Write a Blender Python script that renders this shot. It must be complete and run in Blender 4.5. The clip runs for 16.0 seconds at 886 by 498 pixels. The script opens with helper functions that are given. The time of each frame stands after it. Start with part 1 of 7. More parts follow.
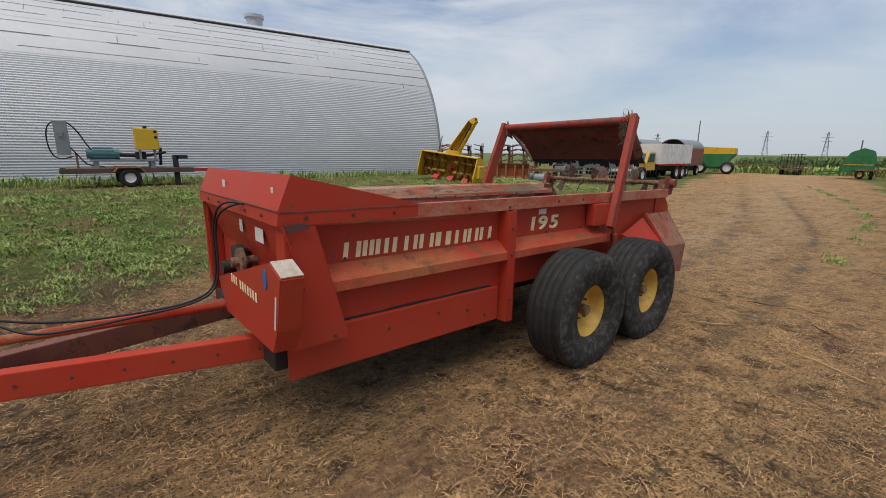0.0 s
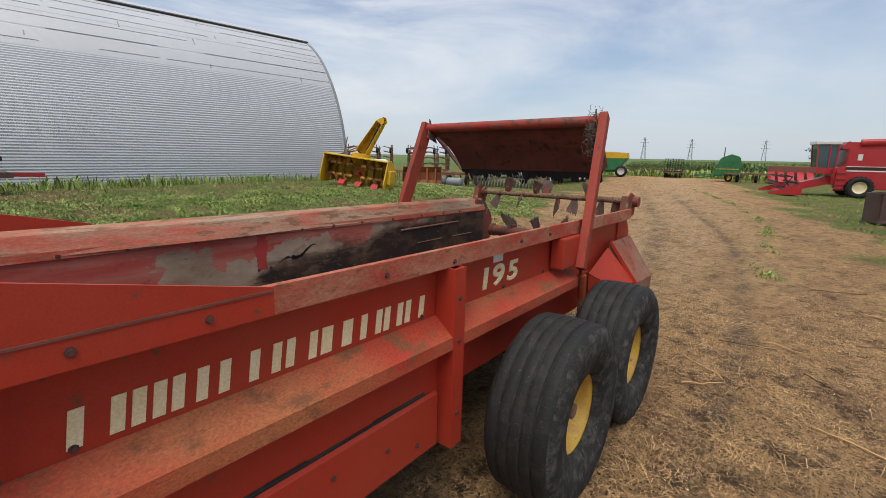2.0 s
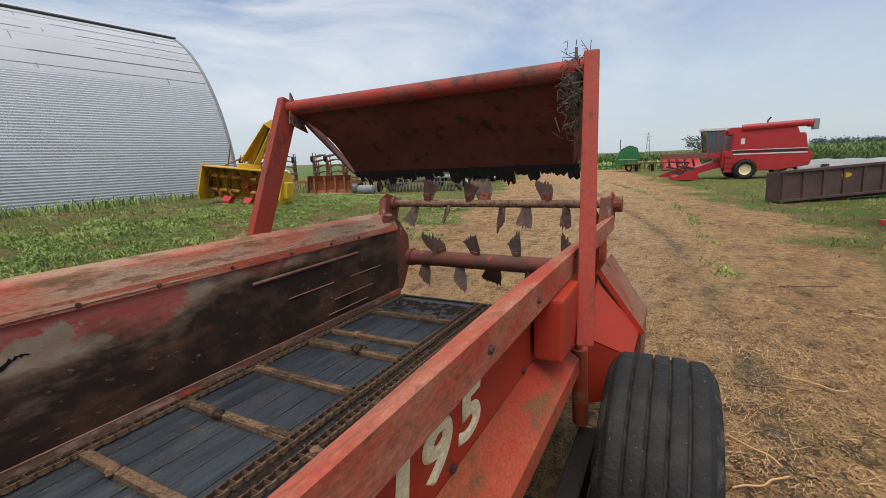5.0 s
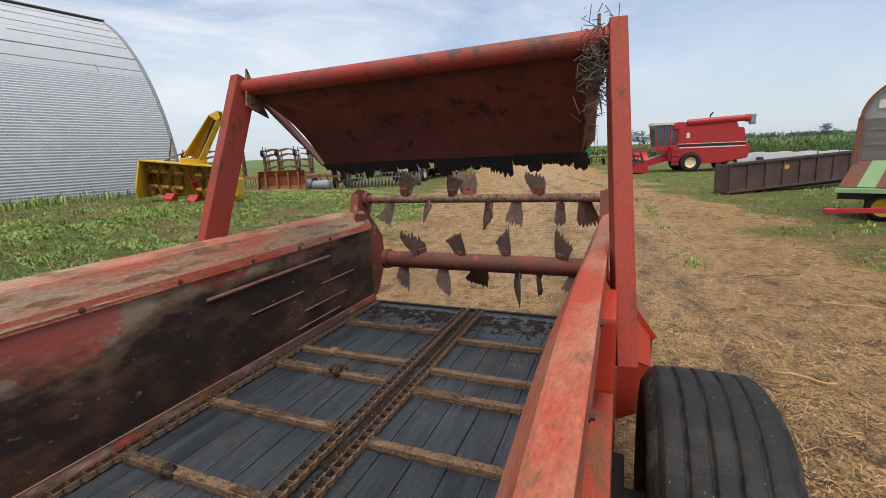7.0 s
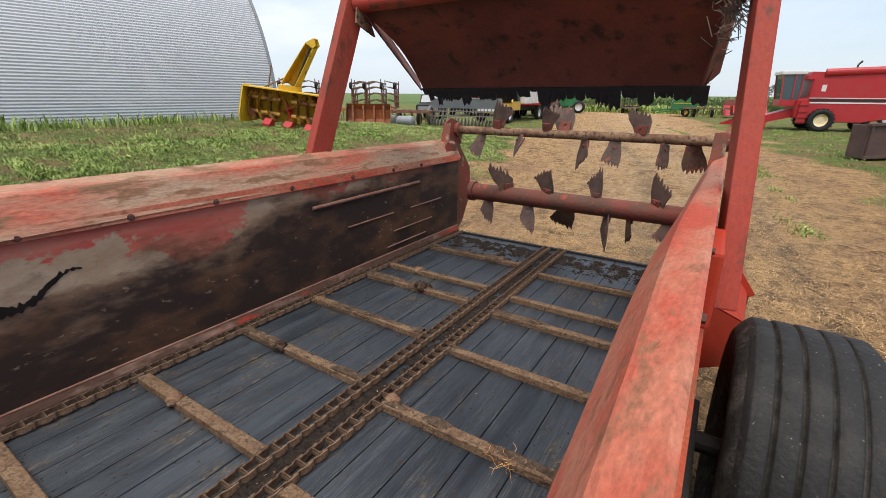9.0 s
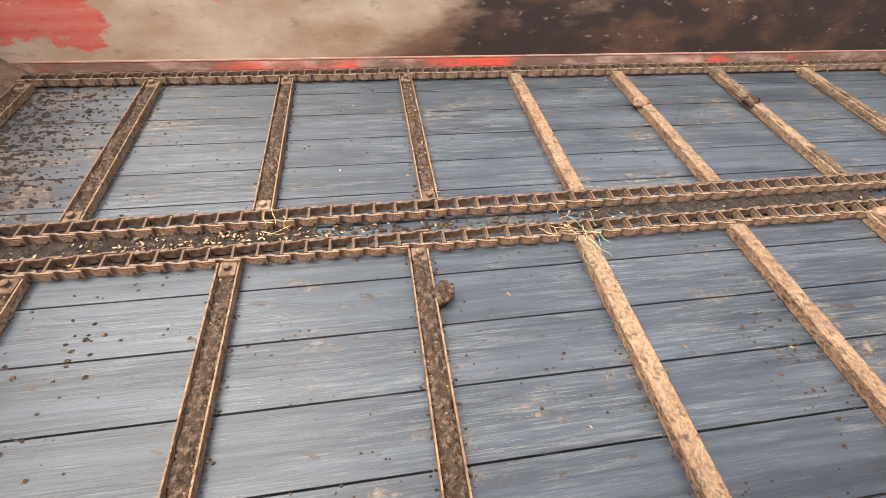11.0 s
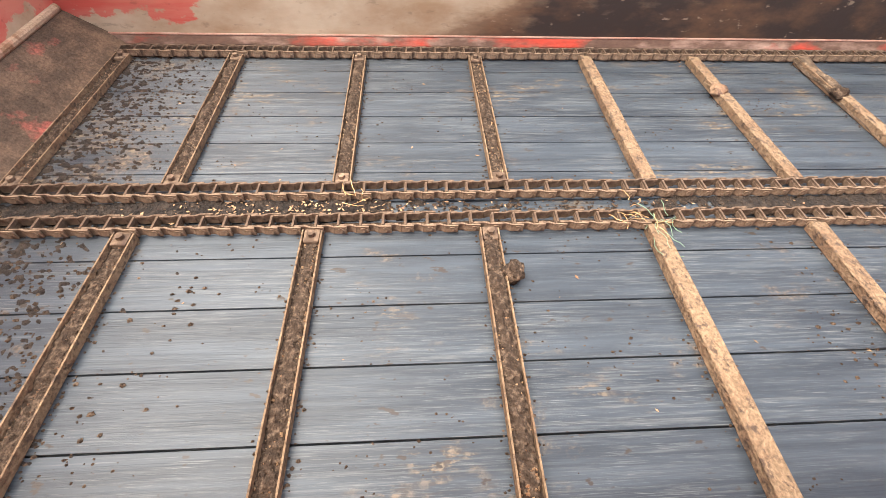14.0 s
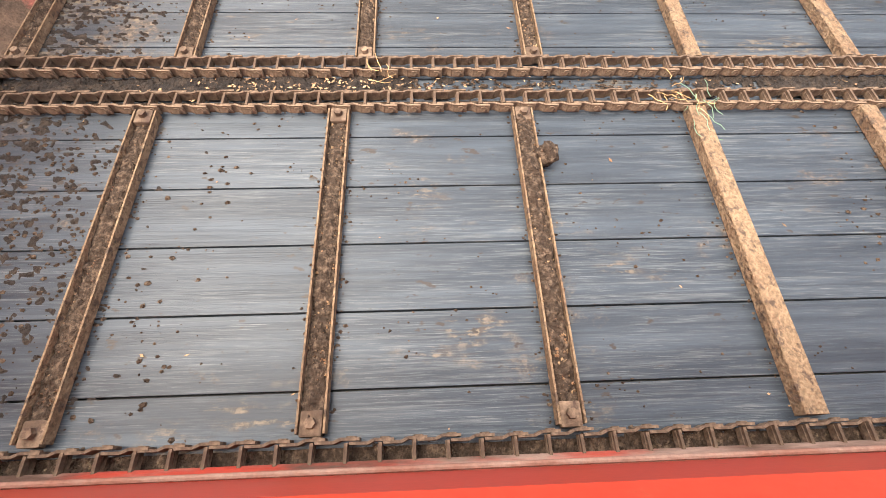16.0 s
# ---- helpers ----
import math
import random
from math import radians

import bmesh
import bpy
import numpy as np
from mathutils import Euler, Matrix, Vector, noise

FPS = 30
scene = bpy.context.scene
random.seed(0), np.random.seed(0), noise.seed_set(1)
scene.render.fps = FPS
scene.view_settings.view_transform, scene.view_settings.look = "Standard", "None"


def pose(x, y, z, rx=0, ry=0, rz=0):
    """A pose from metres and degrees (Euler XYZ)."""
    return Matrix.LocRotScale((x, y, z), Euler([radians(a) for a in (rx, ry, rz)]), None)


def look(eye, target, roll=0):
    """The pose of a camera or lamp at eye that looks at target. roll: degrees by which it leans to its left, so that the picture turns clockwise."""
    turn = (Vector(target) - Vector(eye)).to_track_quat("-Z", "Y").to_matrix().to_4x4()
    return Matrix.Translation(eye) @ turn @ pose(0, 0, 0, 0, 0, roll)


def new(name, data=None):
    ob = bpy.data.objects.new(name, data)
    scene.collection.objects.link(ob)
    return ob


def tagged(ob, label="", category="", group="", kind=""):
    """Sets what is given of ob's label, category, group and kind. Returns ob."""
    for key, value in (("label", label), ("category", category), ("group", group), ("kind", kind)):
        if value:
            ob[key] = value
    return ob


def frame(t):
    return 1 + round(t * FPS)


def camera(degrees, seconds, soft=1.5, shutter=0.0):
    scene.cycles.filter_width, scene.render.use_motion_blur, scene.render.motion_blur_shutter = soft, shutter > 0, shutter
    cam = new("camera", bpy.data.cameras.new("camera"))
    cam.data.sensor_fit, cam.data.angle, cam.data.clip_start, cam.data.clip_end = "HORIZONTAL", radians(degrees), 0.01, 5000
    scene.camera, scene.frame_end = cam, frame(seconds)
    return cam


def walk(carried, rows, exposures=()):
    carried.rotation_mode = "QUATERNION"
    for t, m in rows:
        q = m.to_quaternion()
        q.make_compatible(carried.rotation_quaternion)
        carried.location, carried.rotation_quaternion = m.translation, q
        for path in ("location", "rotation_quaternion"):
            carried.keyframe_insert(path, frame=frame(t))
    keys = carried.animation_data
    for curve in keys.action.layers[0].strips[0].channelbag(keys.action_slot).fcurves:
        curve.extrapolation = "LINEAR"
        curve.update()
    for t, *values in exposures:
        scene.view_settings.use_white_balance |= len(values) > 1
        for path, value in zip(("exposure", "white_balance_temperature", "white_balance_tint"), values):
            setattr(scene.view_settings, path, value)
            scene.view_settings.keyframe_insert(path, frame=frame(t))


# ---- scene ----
cam = camera(90.9, 16.0, soft=0.55)
PATH = [
    (0, (3.068, -3.289, 1.841), (1.564, -2.042, 1.409), 0.42),
    (0.5, (2.730, -3.022, 1.900), (1.288, -1.716, 1.438), 0.36),
    (1, (2.387, -2.806, 1.934), (1.025, -1.415, 1.474), 0.46),
    (1.5, (2.124, -2.534, 1.940), (0.840, -1.065, 1.499), 0.79),
    (2, (1.882, -2.207, 1.910), (0.663, -0.678, 1.489), 1.00),
    (2.5, (1.693, -1.999, 1.876), (0.517, -0.434, 1.467), 0.83),
    (3, (1.600, -1.720, 1.847), (0.456, -0.132, 1.431), 0.22),
    (3.5, (1.491, -1.431, 1.850), (0.396, 0.187, 1.422), -0.68),
    (4, (1.281, -1.204, 1.817), (0.251, 0.457, 1.394), -1.25),
    (4.5, (1.115, -0.961, 1.807), (0.140, 0.738, 1.400), -1.65),
    (4.7, (1.058, -0.855, 1.831), (0.104, 0.856, 1.428), -1.89),
    (6.8, (0.654, -0.496, 1.797), (-0.091, 1.310, 1.365), -2.71),
    (7, (0.657, -0.502, 1.807), (-0.084, 1.305, 1.373), -2.42),
    (7.5, (0.654, -0.518, 1.810), (-0.085, 1.289, 1.377), -1.92),
    (8, (0.656, -0.537, 1.811), (-0.095, 1.264, 1.370), -1.81),
    (8.5, (0.649, -0.557, 1.801), (-0.169, 1.197, 1.297), -1.06),
    (9, (0.612, -0.600, 1.733), (-0.394, 0.993, 1.062), 0.51),
    (9.5, (0.528, -0.680, 1.657), (-0.705, 0.578, 0.709), 3.03),
    (10, (0.477, -0.834, 1.557), (-0.901, -0.017, 0.360), 4.14),
    (10.2, (0.470, -0.878, 1.537), (-0.927, -0.253, 0.249), 3.73),
    (12.3, (0.481, -1.012, 1.515), (-0.782, -0.890, -0.032), 1.98),
    (12.5, (0.481, -1.015, 1.515), (-0.778, -0.903, -0.035), 1.87),
    (13, (0.481, -1.027, 1.516), (-0.776, -0.932, -0.037), 1.57),
    (13.5, (0.488, -1.045, 1.525), (-0.778, -0.959, -0.021), 1.39),
    (14, (0.494, -1.063, 1.539), (-0.770, -0.979, -0.009), 1.15),
    (14.5, (0.492, -1.075, 1.539), (-0.731, -0.996, -0.041), 1.14),
    (15, (0.503, -1.095, 1.535), (-0.624, -1.032, -0.116), 1.10),
    (15.5, (0.520, -1.110, 1.521), (-0.483, -1.060, -0.209), 0.86),
    (16, (0.522, -1.123, 1.522), (-0.351, -1.073, -0.277), 1.24),
]
EXPOSURES = [(0, 0.08, 6600, 12), (2.0, 0.25, 6600, 12), (4.6, 0.25, 6600, 12), (7.0, 0.42, 6600, 12), (8.4, 0.5, 6600, 12), (9.0, 0.65, 6600, 12), (9.5, 1.05, 6800, 12), (10.0, 1.85, 6900, 12), (10.2, 2.0, 6900, 12), (12.3, 2.4, 6900, 12), (16, 2.4, 6900, 12)]
walk(cam, [(t, look(eye, target, roll)) for t, eye, target, roll in PATH], EXPOSURES)

# ---- sky and sun ----
world = bpy.data.worlds.new("sky")
scene.world = world
world.use_nodes = True
wn, wl = world.node_tree.nodes, world.node_tree.links
wn.clear()
w_out = wn.new("ShaderNodeOutputWorld")
w_bg = wn.new("ShaderNodeBackground")
w_sky = wn.new("ShaderNodeTexSky")
w_sky.sky_type = "NISHITA"
w_sky.sun_disc = False
w_sky.sun_elevation = radians(66)
w_sky.sun_rotation = radians(160)
w_sky.air_density, w_sky.dust_density, w_sky.ozone_density = 1.0, 0.5, 2.6
w_tc = wn.new("ShaderNodeTexCoord")
w_map = wn.new("ShaderNodeMapping")
w_map.inputs["Scale"].default_value = (1.0, 1.0, 3.4)
w_map.inputs["Rotation"].default_value = (0.15, 0.1, 0.9)
w_noise = wn.new("ShaderNodeTexNoise")
w_noise.inputs["Scale"].default_value = 1.7
w_noise.inputs["Detail"].default_value = 7
w_noise.inputs["Roughness"].default_value = 0.56
w_noise.inputs["Distortion"].default_value = 0.5
w_ramp = wn.new("ShaderNodeValToRGB")
w_ramp.color_ramp.elements[0].position, w_ramp.color_ramp.elements[0].color = 0.37, (0.0, 0.0, 0.0, 1)
w_ramp.color_ramp.elements[1].position, w_ramp.color_ramp.elements[1].color = 0.62, (1.0, 1.0, 1.0, 1)
w_mix = wn.new("ShaderNodeMixRGB")
w_mix.inputs[2].default_value = (7.7, 7.9, 8.0, 1)
wl.new(w_tc.outputs["Generated"], w_map.inputs["Vector"])
wl.new(w_map.outputs["Vector"], w_noise.inputs["Vector"])
wl.new(w_noise.outputs["Fac"], w_ramp.inputs["Fac"])
w_sep = wn.new("ShaderNodeSeparateXYZ")
wl.new(w_tc.outputs["Generated"], w_sep.inputs["Vector"])
w_side = wn.new("ShaderNodeMapRange")   # thin cloud, thinning out towards the open field
w_side.inputs["From Min"].default_value, w_side.inputs["From Max"].default_value = -0.9, 0.25
w_side.inputs["To Min"].default_value, w_side.inputs["To Max"].default_value = 0.95, 0.3
wl.new(w_sep.outputs["X"], w_side.inputs["Value"])
w_add = wn.new("ShaderNodeMath")
w_add.operation = "MULTIPLY_ADD"
w_add.inputs[1].default_value, w_add.inputs[2].default_value = 1.0, 0.06
wl.new(w_ramp.outputs["Color"], w_add.inputs[0])
w_fac = wn.new("ShaderNodeMath")
w_fac.operation = "MULTIPLY"
wl.new(w_add.outputs["Value"], w_fac.inputs[0])
wl.new(w_side.outputs["Result"], w_fac.inputs[1])
wl.new(w_fac.outputs["Value"], w_mix.inputs[0])
wl.new(w_sky.outputs["Color"], w_mix.inputs[1])
w_low = wn.new("ShaderNodeMapRange")   # pale blue haze along the horizon
w_low.inputs["From Min"].default_value, w_low.inputs["From Max"].default_value = 0.0, 0.3
w_low.inputs["To Min"].default_value, w_low.inputs["To Max"].default_value = 0.85, 0.0
wl.new(w_sep.outputs["Z"], w_low.inputs["Value"])
w_haze = wn.new("ShaderNodeMixRGB")
w_haze.inputs[2].default_value = (4.0, 4.65, 5.3, 1)
wl.new(w_low.outputs["Result"], w_haze.inputs[0])
wl.new(w_mix.outputs["Color"], w_haze.inputs[1])
w_top = wn.new("ShaderNodeMapRange")   # bright thin overcast high up
w_top.inputs["From Min"].default_value, w_top.inputs["From Max"].default_value = 0.5, 0.95
w_top.inputs["To Min"].default_value, w_top.inputs["To Max"].default_value = 0.0, 0.85
wl.new(w_sep.outputs["Z"], w_top.inputs["Value"])
w_veil = wn.new("ShaderNodeMixRGB")
w_veil.inputs[2].default_value = (9.6, 10.2, 10.8, 1)
wl.new(w_top.outputs["Result"], w_veil.inputs[0])
wl.new(w_haze.outputs["Color"], w_veil.inputs[1])
wl.new(w_veil.outputs["Color"], w_bg.inputs["Color"])
w_bg.inputs["Strength"].default_value = 0.107
wl.new(w_bg.outputs["Background"], w_out.inputs["Surface"])
sun_data = bpy.data.lights.new("sun", "SUN")
sun_data.energy, sun_data.angle, sun_data.color = 2.0, radians(45), (1.0, 0.94, 0.83)
sun = new("sun", sun_data)
sun.rotation_euler = (radians(24), 0, radians(20))

# ---- materials ----
def material(name, base, rough=0.6, metal=0.0, alt=None, scale=6.0, cover=0.5, soft=0.12, bump=0.0, bump_scale=60.0,
             third=None, third_scale=20.0, third_cover=0.62, stretch=(1, 1, 1), spec=0.5, island=0.0, coords="Object", grain=0.18, grain_scale=110.0):
    """A painted, worn or grown surface: a base colour, patches of a second one, finer flecks of a third, fine relief."""
    m = bpy.data.materials.new(name)
    m.use_nodes = True
    n, l = m.node_tree.nodes, m.node_tree.links
    b = n["Principled BSDF"]
    b.inputs["Roughness"].default_value, b.inputs["Metallic"].default_value = rough, metal
    b.inputs["Specular IOR Level"].default_value = spec
    tc = n.new("ShaderNodeTexCoord")
    mp = n.new("ShaderNodeMapping")
    mp.inputs["Scale"].default_value = stretch
    l.new(tc.outputs[coords], mp.inputs["Vector"])

    def fleck(sc, centre, width, detail=6.0):
        t = n.new("ShaderNodeTexNoise")
        t.inputs["Scale"].default_value, t.inputs["Detail"].default_value, t.inputs["Roughness"].default_value = sc, detail, 0.62
        l.new(mp.outputs["Vector"], t.inputs["Vector"])
        r = n.new("ShaderNodeMapRange")
        r.inputs["From Min"].default_value, r.inputs["From Max"].default_value = centre - width, centre + width
        l.new(t.outputs["Fac"], r.inputs["Value"])
        return r.outputs["Result"]

    def blend(fac, a, c):
        x = n.new("ShaderNodeMixRGB")
        l.new(fac, x.inputs[0])
        for k, v in ((1, a), (2, c)):
            if isinstance(v, tuple):
                x.inputs[k].default_value = (*v, 1)
            else:
                l.new(v, x.inputs[k])
        return x.outputs["Color"]

    shade = tuple(c * 0.86 for c in base)
    col = blend(fleck(scale * 9, 0.5, 0.25), shade, base)
    if alt:
        col = blend(fleck(scale, cover, soft), col, alt)
    if third:
        col = blend(fleck(third_scale, third_cover, 0.05), col, third)
    if island:
        g = n.new("ShaderNodeNewGeometry")
        hsv = n.new("ShaderNodeHueSaturation")
        r = n.new("ShaderNodeMapRange")
        r.inputs["To Min"].default_value, r.inputs["To Max"].default_value = 1 - island, 1 + island
        l.new(g.outputs["Random Per Island"], r.inputs["Value"])
        l.new(r.outputs["Result"], hsv.inputs["Value"])
        l.new(col, hsv.inputs["Color"])
        col = hsv.outputs["Color"]
    if grain:
        t = n.new("ShaderNodeTexNoise")
        t.inputs["Scale"].default_value, t.inputs["Detail"].default_value, t.inputs["Roughness"].default_value = grain_scale, 5, 0.75
        l.new(mp.outputs["Vector"], t.inputs["Vector"])
        r = n.new("ShaderNodeMapRange")
        r.inputs["From Min"].default_value, r.inputs["From Max"].default_value = 0.3, 0.7
        r.inputs["To Min"].default_value, r.inputs["To Max"].default_value = 1 - grain, 1 + grain
        l.new(t.outputs["Fac"], r.inputs["Value"])
        hs = n.new("ShaderNodeHueSaturation")
        l.new(r.outputs["Result"], hs.inputs["Value"])
        l.new(col, hs.inputs["Color"])
        col = hs.outputs["Color"]
    l.new(col, b.inputs["Base Color"])
    if bump:
        t = n.new("ShaderNodeTexNoise")
        t.inputs["Scale"].default_value, t.inputs["Detail"].default_value = bump_scale, 5
        l.new(mp.outputs["Vector"], t.inputs["Vector"])
        k = n.new("ShaderNodeBump")
        k.inputs["Strength"].default_value, k.inputs["Distance"].default_value = bump, 0.01
        l.new(t.outputs["Fac"], k.inputs["Height"])
        l.new(k.outputs["Normal"], b.inputs["Normal"])
    return m


RED = (0.45, 0.036, 0.0175)
RUST = (0.16, 0.065, 0.035)
m_red = material("red_paint", RED, 0.5, alt=(0.38, 0.052, 0.026), scale=1.6, cover=0.5, soft=0.2, third=RUST, third_scale=17, third_cover=0.68, bump=0.06, bump_scale=9, spec=0.22, grain=0.12, grain_scale=160)
m_dusty = material("dusty_red_sheet", (0.3, 0.06, 0.036), 0.75, spec=0.14, alt=(0.26, 0.15, 0.1), scale=4, cover=0.46, soft=0.14, third=RUST, third_scale=16, third_cover=0.6, bump=0.1)
m_red_worn = material("worn_red_paint", RED, 0.6, spec=0.14, alt=(0.37, 0.12, 0.055), scale=3.2, cover=0.5, soft=0.22, third=(0.38, 0.2, 0.1), third_scale=7, third_cover=0.6, bump=0.15, stretch=(1, 0.6, 1))
m_rail = material("sun_bleached_red_rail", (0.43, 0.07, 0.04), 0.6, spec=0.22, alt=(0.42, 0.2, 0.125), scale=5, cover=0.52, soft=0.14, third=(0.25, 0.1, 0.055), third_scale=26, third_cover=0.59, bump=0.25, stretch=(1.2, 0.5, 1.2), grain=0.3)
m_lip = material("rusted_lip", (0.36, 0.245, 0.165), 0.75, spec=0.2, alt=(0.4, 0.1, 0.062), scale=2.1, cover=0.49, soft=0.07, third=(0.2, 0.105, 0.06), third_scale=14, third_cover=0.57, bump=0.3, stretch=(1.5, 0.35, 1.5), grain=0.3)
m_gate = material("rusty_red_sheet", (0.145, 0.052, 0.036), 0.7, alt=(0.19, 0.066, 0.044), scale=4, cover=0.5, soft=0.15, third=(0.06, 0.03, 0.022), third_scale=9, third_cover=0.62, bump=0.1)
m_rust = material("rust", (0.15, 0.08, 0.048), 0.9, spec=0.2, alt=(0.27, 0.17, 0.105), scale=12, cover=0.5, soft=0.12, third=(0.07, 0.04, 0.03), third_scale=40, third_cover=0.58, bump=0.5)
m_chain = material("muddy_chain_steel", (0.085, 0.052, 0.034), 0.85, spec=0.25, alt=(0.22, 0.145, 0.095), scale=24, cover=0.55, soft=0.1, third=(0.06, 0.035, 0.025), third_scale=45, third_cover=0.6, bump=0.5)
m_tan = material("tan_rust", (0.215, 0.14, 0.085), 0.9, spec=0.15, alt=(0.14, 0.082, 0.05), scale=13, cover=0.54, soft=0.12, third=(0.085, 0.056, 0.04), third_scale=60, third_cover=0.58, bump=0.8, bump_scale=110, grain=0.45)
m_mud = material("dried_manure", (0.045, 0.029, 0.02), 0.97, spec=0.15, alt=(0.11, 0.073, 0.05), scale=85, cover=0.56, soft=0.08, third=(0.17, 0.12, 0.075), third_scale=90, third_cover=0.69, bump=1.0, bump_scale=150, grain=0.5)
m_cake = material("dry_brown_cake", (0.13, 0.088, 0.06), 0.95, spec=0.15, alt=(0.06, 0.04, 0.028), scale=30, cover=0.5, third=(0.24, 0.17, 0.11), third_scale=70, third_cover=0.63, bump=1.0, bump_scale=120, grain=0.4)
m_ramp = material("dirty_front_plate", (0.12, 0.075, 0.05), 0.9, spec=0.15, alt=(0.055, 0.036, 0.025), scale=9, cover=0.5, soft=0.1, third=(0.24, 0.065, 0.05), third_scale=6, third_cover=0.66, bump=0.6, bump_scale=90, grain=0.4)
m_ledge = material("rust_washed_ledge", (0.44, 0.06, 0.032), 0.62, spec=0.16, alt=(0.39, 0.13, 0.055), scale=2.2, cover=0.54, soft=0.12, third=(0.22, 0.085, 0.04), third_scale=11, third_cover=0.58, bump=0.2, bump_scale=130, stretch=(1, 0.55, 1), grain=0.35, grain_scale=150)
m_strip = material("worn_pinkish_weld", (0.3, 0.185, 0.14), 0.75, spec=0.2, alt=(0.22, 0.1, 0.07), scale=8, bump=0.2)
m_grimy = material("grimy_worn_red_plate", (0.27, 0.06, 0.042), 0.75, spec=0.2, alt=(0.12, 0.062, 0.042), scale=5, cover=0.5, soft=0.12, third=(0.3, 0.2, 0.14), third_scale=10, third_cover=0.62, bump=0.3)
m_arm = material("weathered_red_arm_paint", (0.35, 0.042, 0.026), 0.6, spec=0.2, alt=(0.29, 0.065, 0.042), scale=3, cover=0.5, soft=0.2, third=(0.13, 0.05, 0.032), third_scale=14, third_cover=0.63, bump=0.15, stretch=(1, 1, 0.4))
m_dark_manure = material("dark_manure", (0.02, 0.014, 0.011), 0.9, spec=0.25, alt=(0.05, 0.034, 0.024), scale=40, cover=0.58, bump=1.0, bump_scale=140, grain=0.4)
m_scuffed = material("scuffed_pale_primer", (0.5, 0.45, 0.39), 0.7, spec=0.2, alt=(0.36, 0.27, 0.19), scale=9, cover=0.55, soft=0.12, third=(0.25, 0.1, 0.05), third_scale=30, third_cover=0.66, bump=0.1)
m_rubber = material("weathered_tyre_rubber", (0.015, 0.0145, 0.014), 0.7, spec=0.35, alt=(0.026, 0.024, 0.022), scale=9, cover=0.58, soft=0.08, third=(0.26, 0.24, 0.21), third_scale=75, third_cover=0.705, bump=0.5, bump_scale=45, grain=0.4)
m_flap = material("torn_black_rubber", (0.018, 0.016, 0.015), 0.85, bump=0.5)
m_rim = material("yellow_rim_paint", (0.68, 0.42, 0.05), 0.45, alt=(0.5, 0.27, 0.05), scale=8, third=RUST, third_scale=20, third_cover=0.68, bump=0.05)
m_yellow = material("yellow_paint", (0.68, 0.42, 0.012), 0.5, alt=(0.6, 0.34, 0.02), scale=3, third=(0.25, 0.1, 0.03), third_scale=4, third_cover=0.66, bump=0.05)
m_cream = material("cream_lettering", (0.88, 0.74, 0.46), 0.6, spec=0.2, alt=(0.78, 0.62, 0.35), scale=12)
m_decal = material("white_decal", (0.7, 0.68, 0.64), 0.5)
m_blue = material("blue_badge", (0.05, 0.12, 0.3), 0.5)
m_black = material("black_hose", (0.012, 0.012, 0.013), 0.5)
m_dark = material("dark_grease_and_gaps", (0.02, 0.017, 0.015), 0.7, bump=0.3)
m_bolt = material("rusty_bolt", (0.1, 0.04, 0.03), 0.7)
m_floor = bpy.data.materials.new("grey_blue_plastic_floor")
m_floor.use_nodes = True
fn, fl = m_floor.node_tree.nodes, m_floor.node_tree.links
f_b = fn["Principled BSDF"]
f_b.inputs["Specular IOR Level"].default_value = 0.36
f_tc = fn.new("ShaderNodeTexCoord")


def f_noise(scale, stretch, lo, hi, detail=6.0, rough=0.65):
    mp = fn.new("ShaderNodeMapping")
    mp.inputs["Scale"].default_value = stretch
    t = fn.new("ShaderNodeTexNoise")
    t.inputs["Scale"].default_value, t.inputs["Detail"].default_value, t.inputs["Roughness"].default_value = scale, detail, rough
    r = fn.new("ShaderNodeMapRange")
    r.inputs["From Min"].default_value, r.inputs["From Max"].default_value = lo, hi
    fl.new(f_tc.outputs["Object"], mp.inputs["Vector"])
    fl.new(mp.outputs["Vector"], t.inputs["Vector"])
    fl.new(t.outputs["Fac"], r.inputs["Value"])
    return r.outputs["Result"]


def f_mix(fac, a, c):
    x = fn.new("ShaderNodeMixRGB")
    fl.new(fac, x.inputs[0])
    for k, v in ((1, a), (2, c)):
        if isinstance(v, tuple):
            x.inputs[k].default_value = (*v, 1)
        else:
            fl.new(v, x.inputs[k])
    return x.outputs["Color"]


def f_mul(a, c):
    x = fn.new("ShaderNodeMath")
    x.operation = "MULTIPLY"
    for k, v in ((0, a), (1, c)):
        if isinstance(v, float):
            x.inputs[k].default_value = v
        else:
            fl.new(v, x.inputs[k])
    return x.outputs["Value"]


f_streak = f_noise(5.0, (16, 0.45, 1), 0.42, 0.62)
f_fine = f_noise(14.0, (18, 0.5, 1), 0.5, 0.66)
f_patch = f_noise(2.2, (5.5, 0.5, 1), 0.38, 0.62)
f_col = f_mix(f_patch, (0.019, 0.0235, 0.03), (0.042, 0.051, 0.062))
f_col = f_mix(f_mul(f_streak, 0.5), f_col, (0.014, 0.017, 0.022))
f_broad = f_noise(3.0, (2.0, 0.8, 1), 0.36, 0.56)
f_scr = f_noise(42.0, (22, 0.3, 1), 0.58, 0.65)
f_col = f_mix(f_mul(f_mul(f_fine, f_broad), 0.55), f_col, (0.12, 0.125, 0.125))
f_col = f_mix(f_mul(f_mul(f_scr, f_broad), 0.5), f_col, (0.2, 0.2, 0.19))
f_sep = fn.new("ShaderNodeSeparateXYZ")
fl.new(f_tc.outputs["Object"], f_sep.inputs["Vector"])
f_front = fn.new("ShaderNodeMapRange")
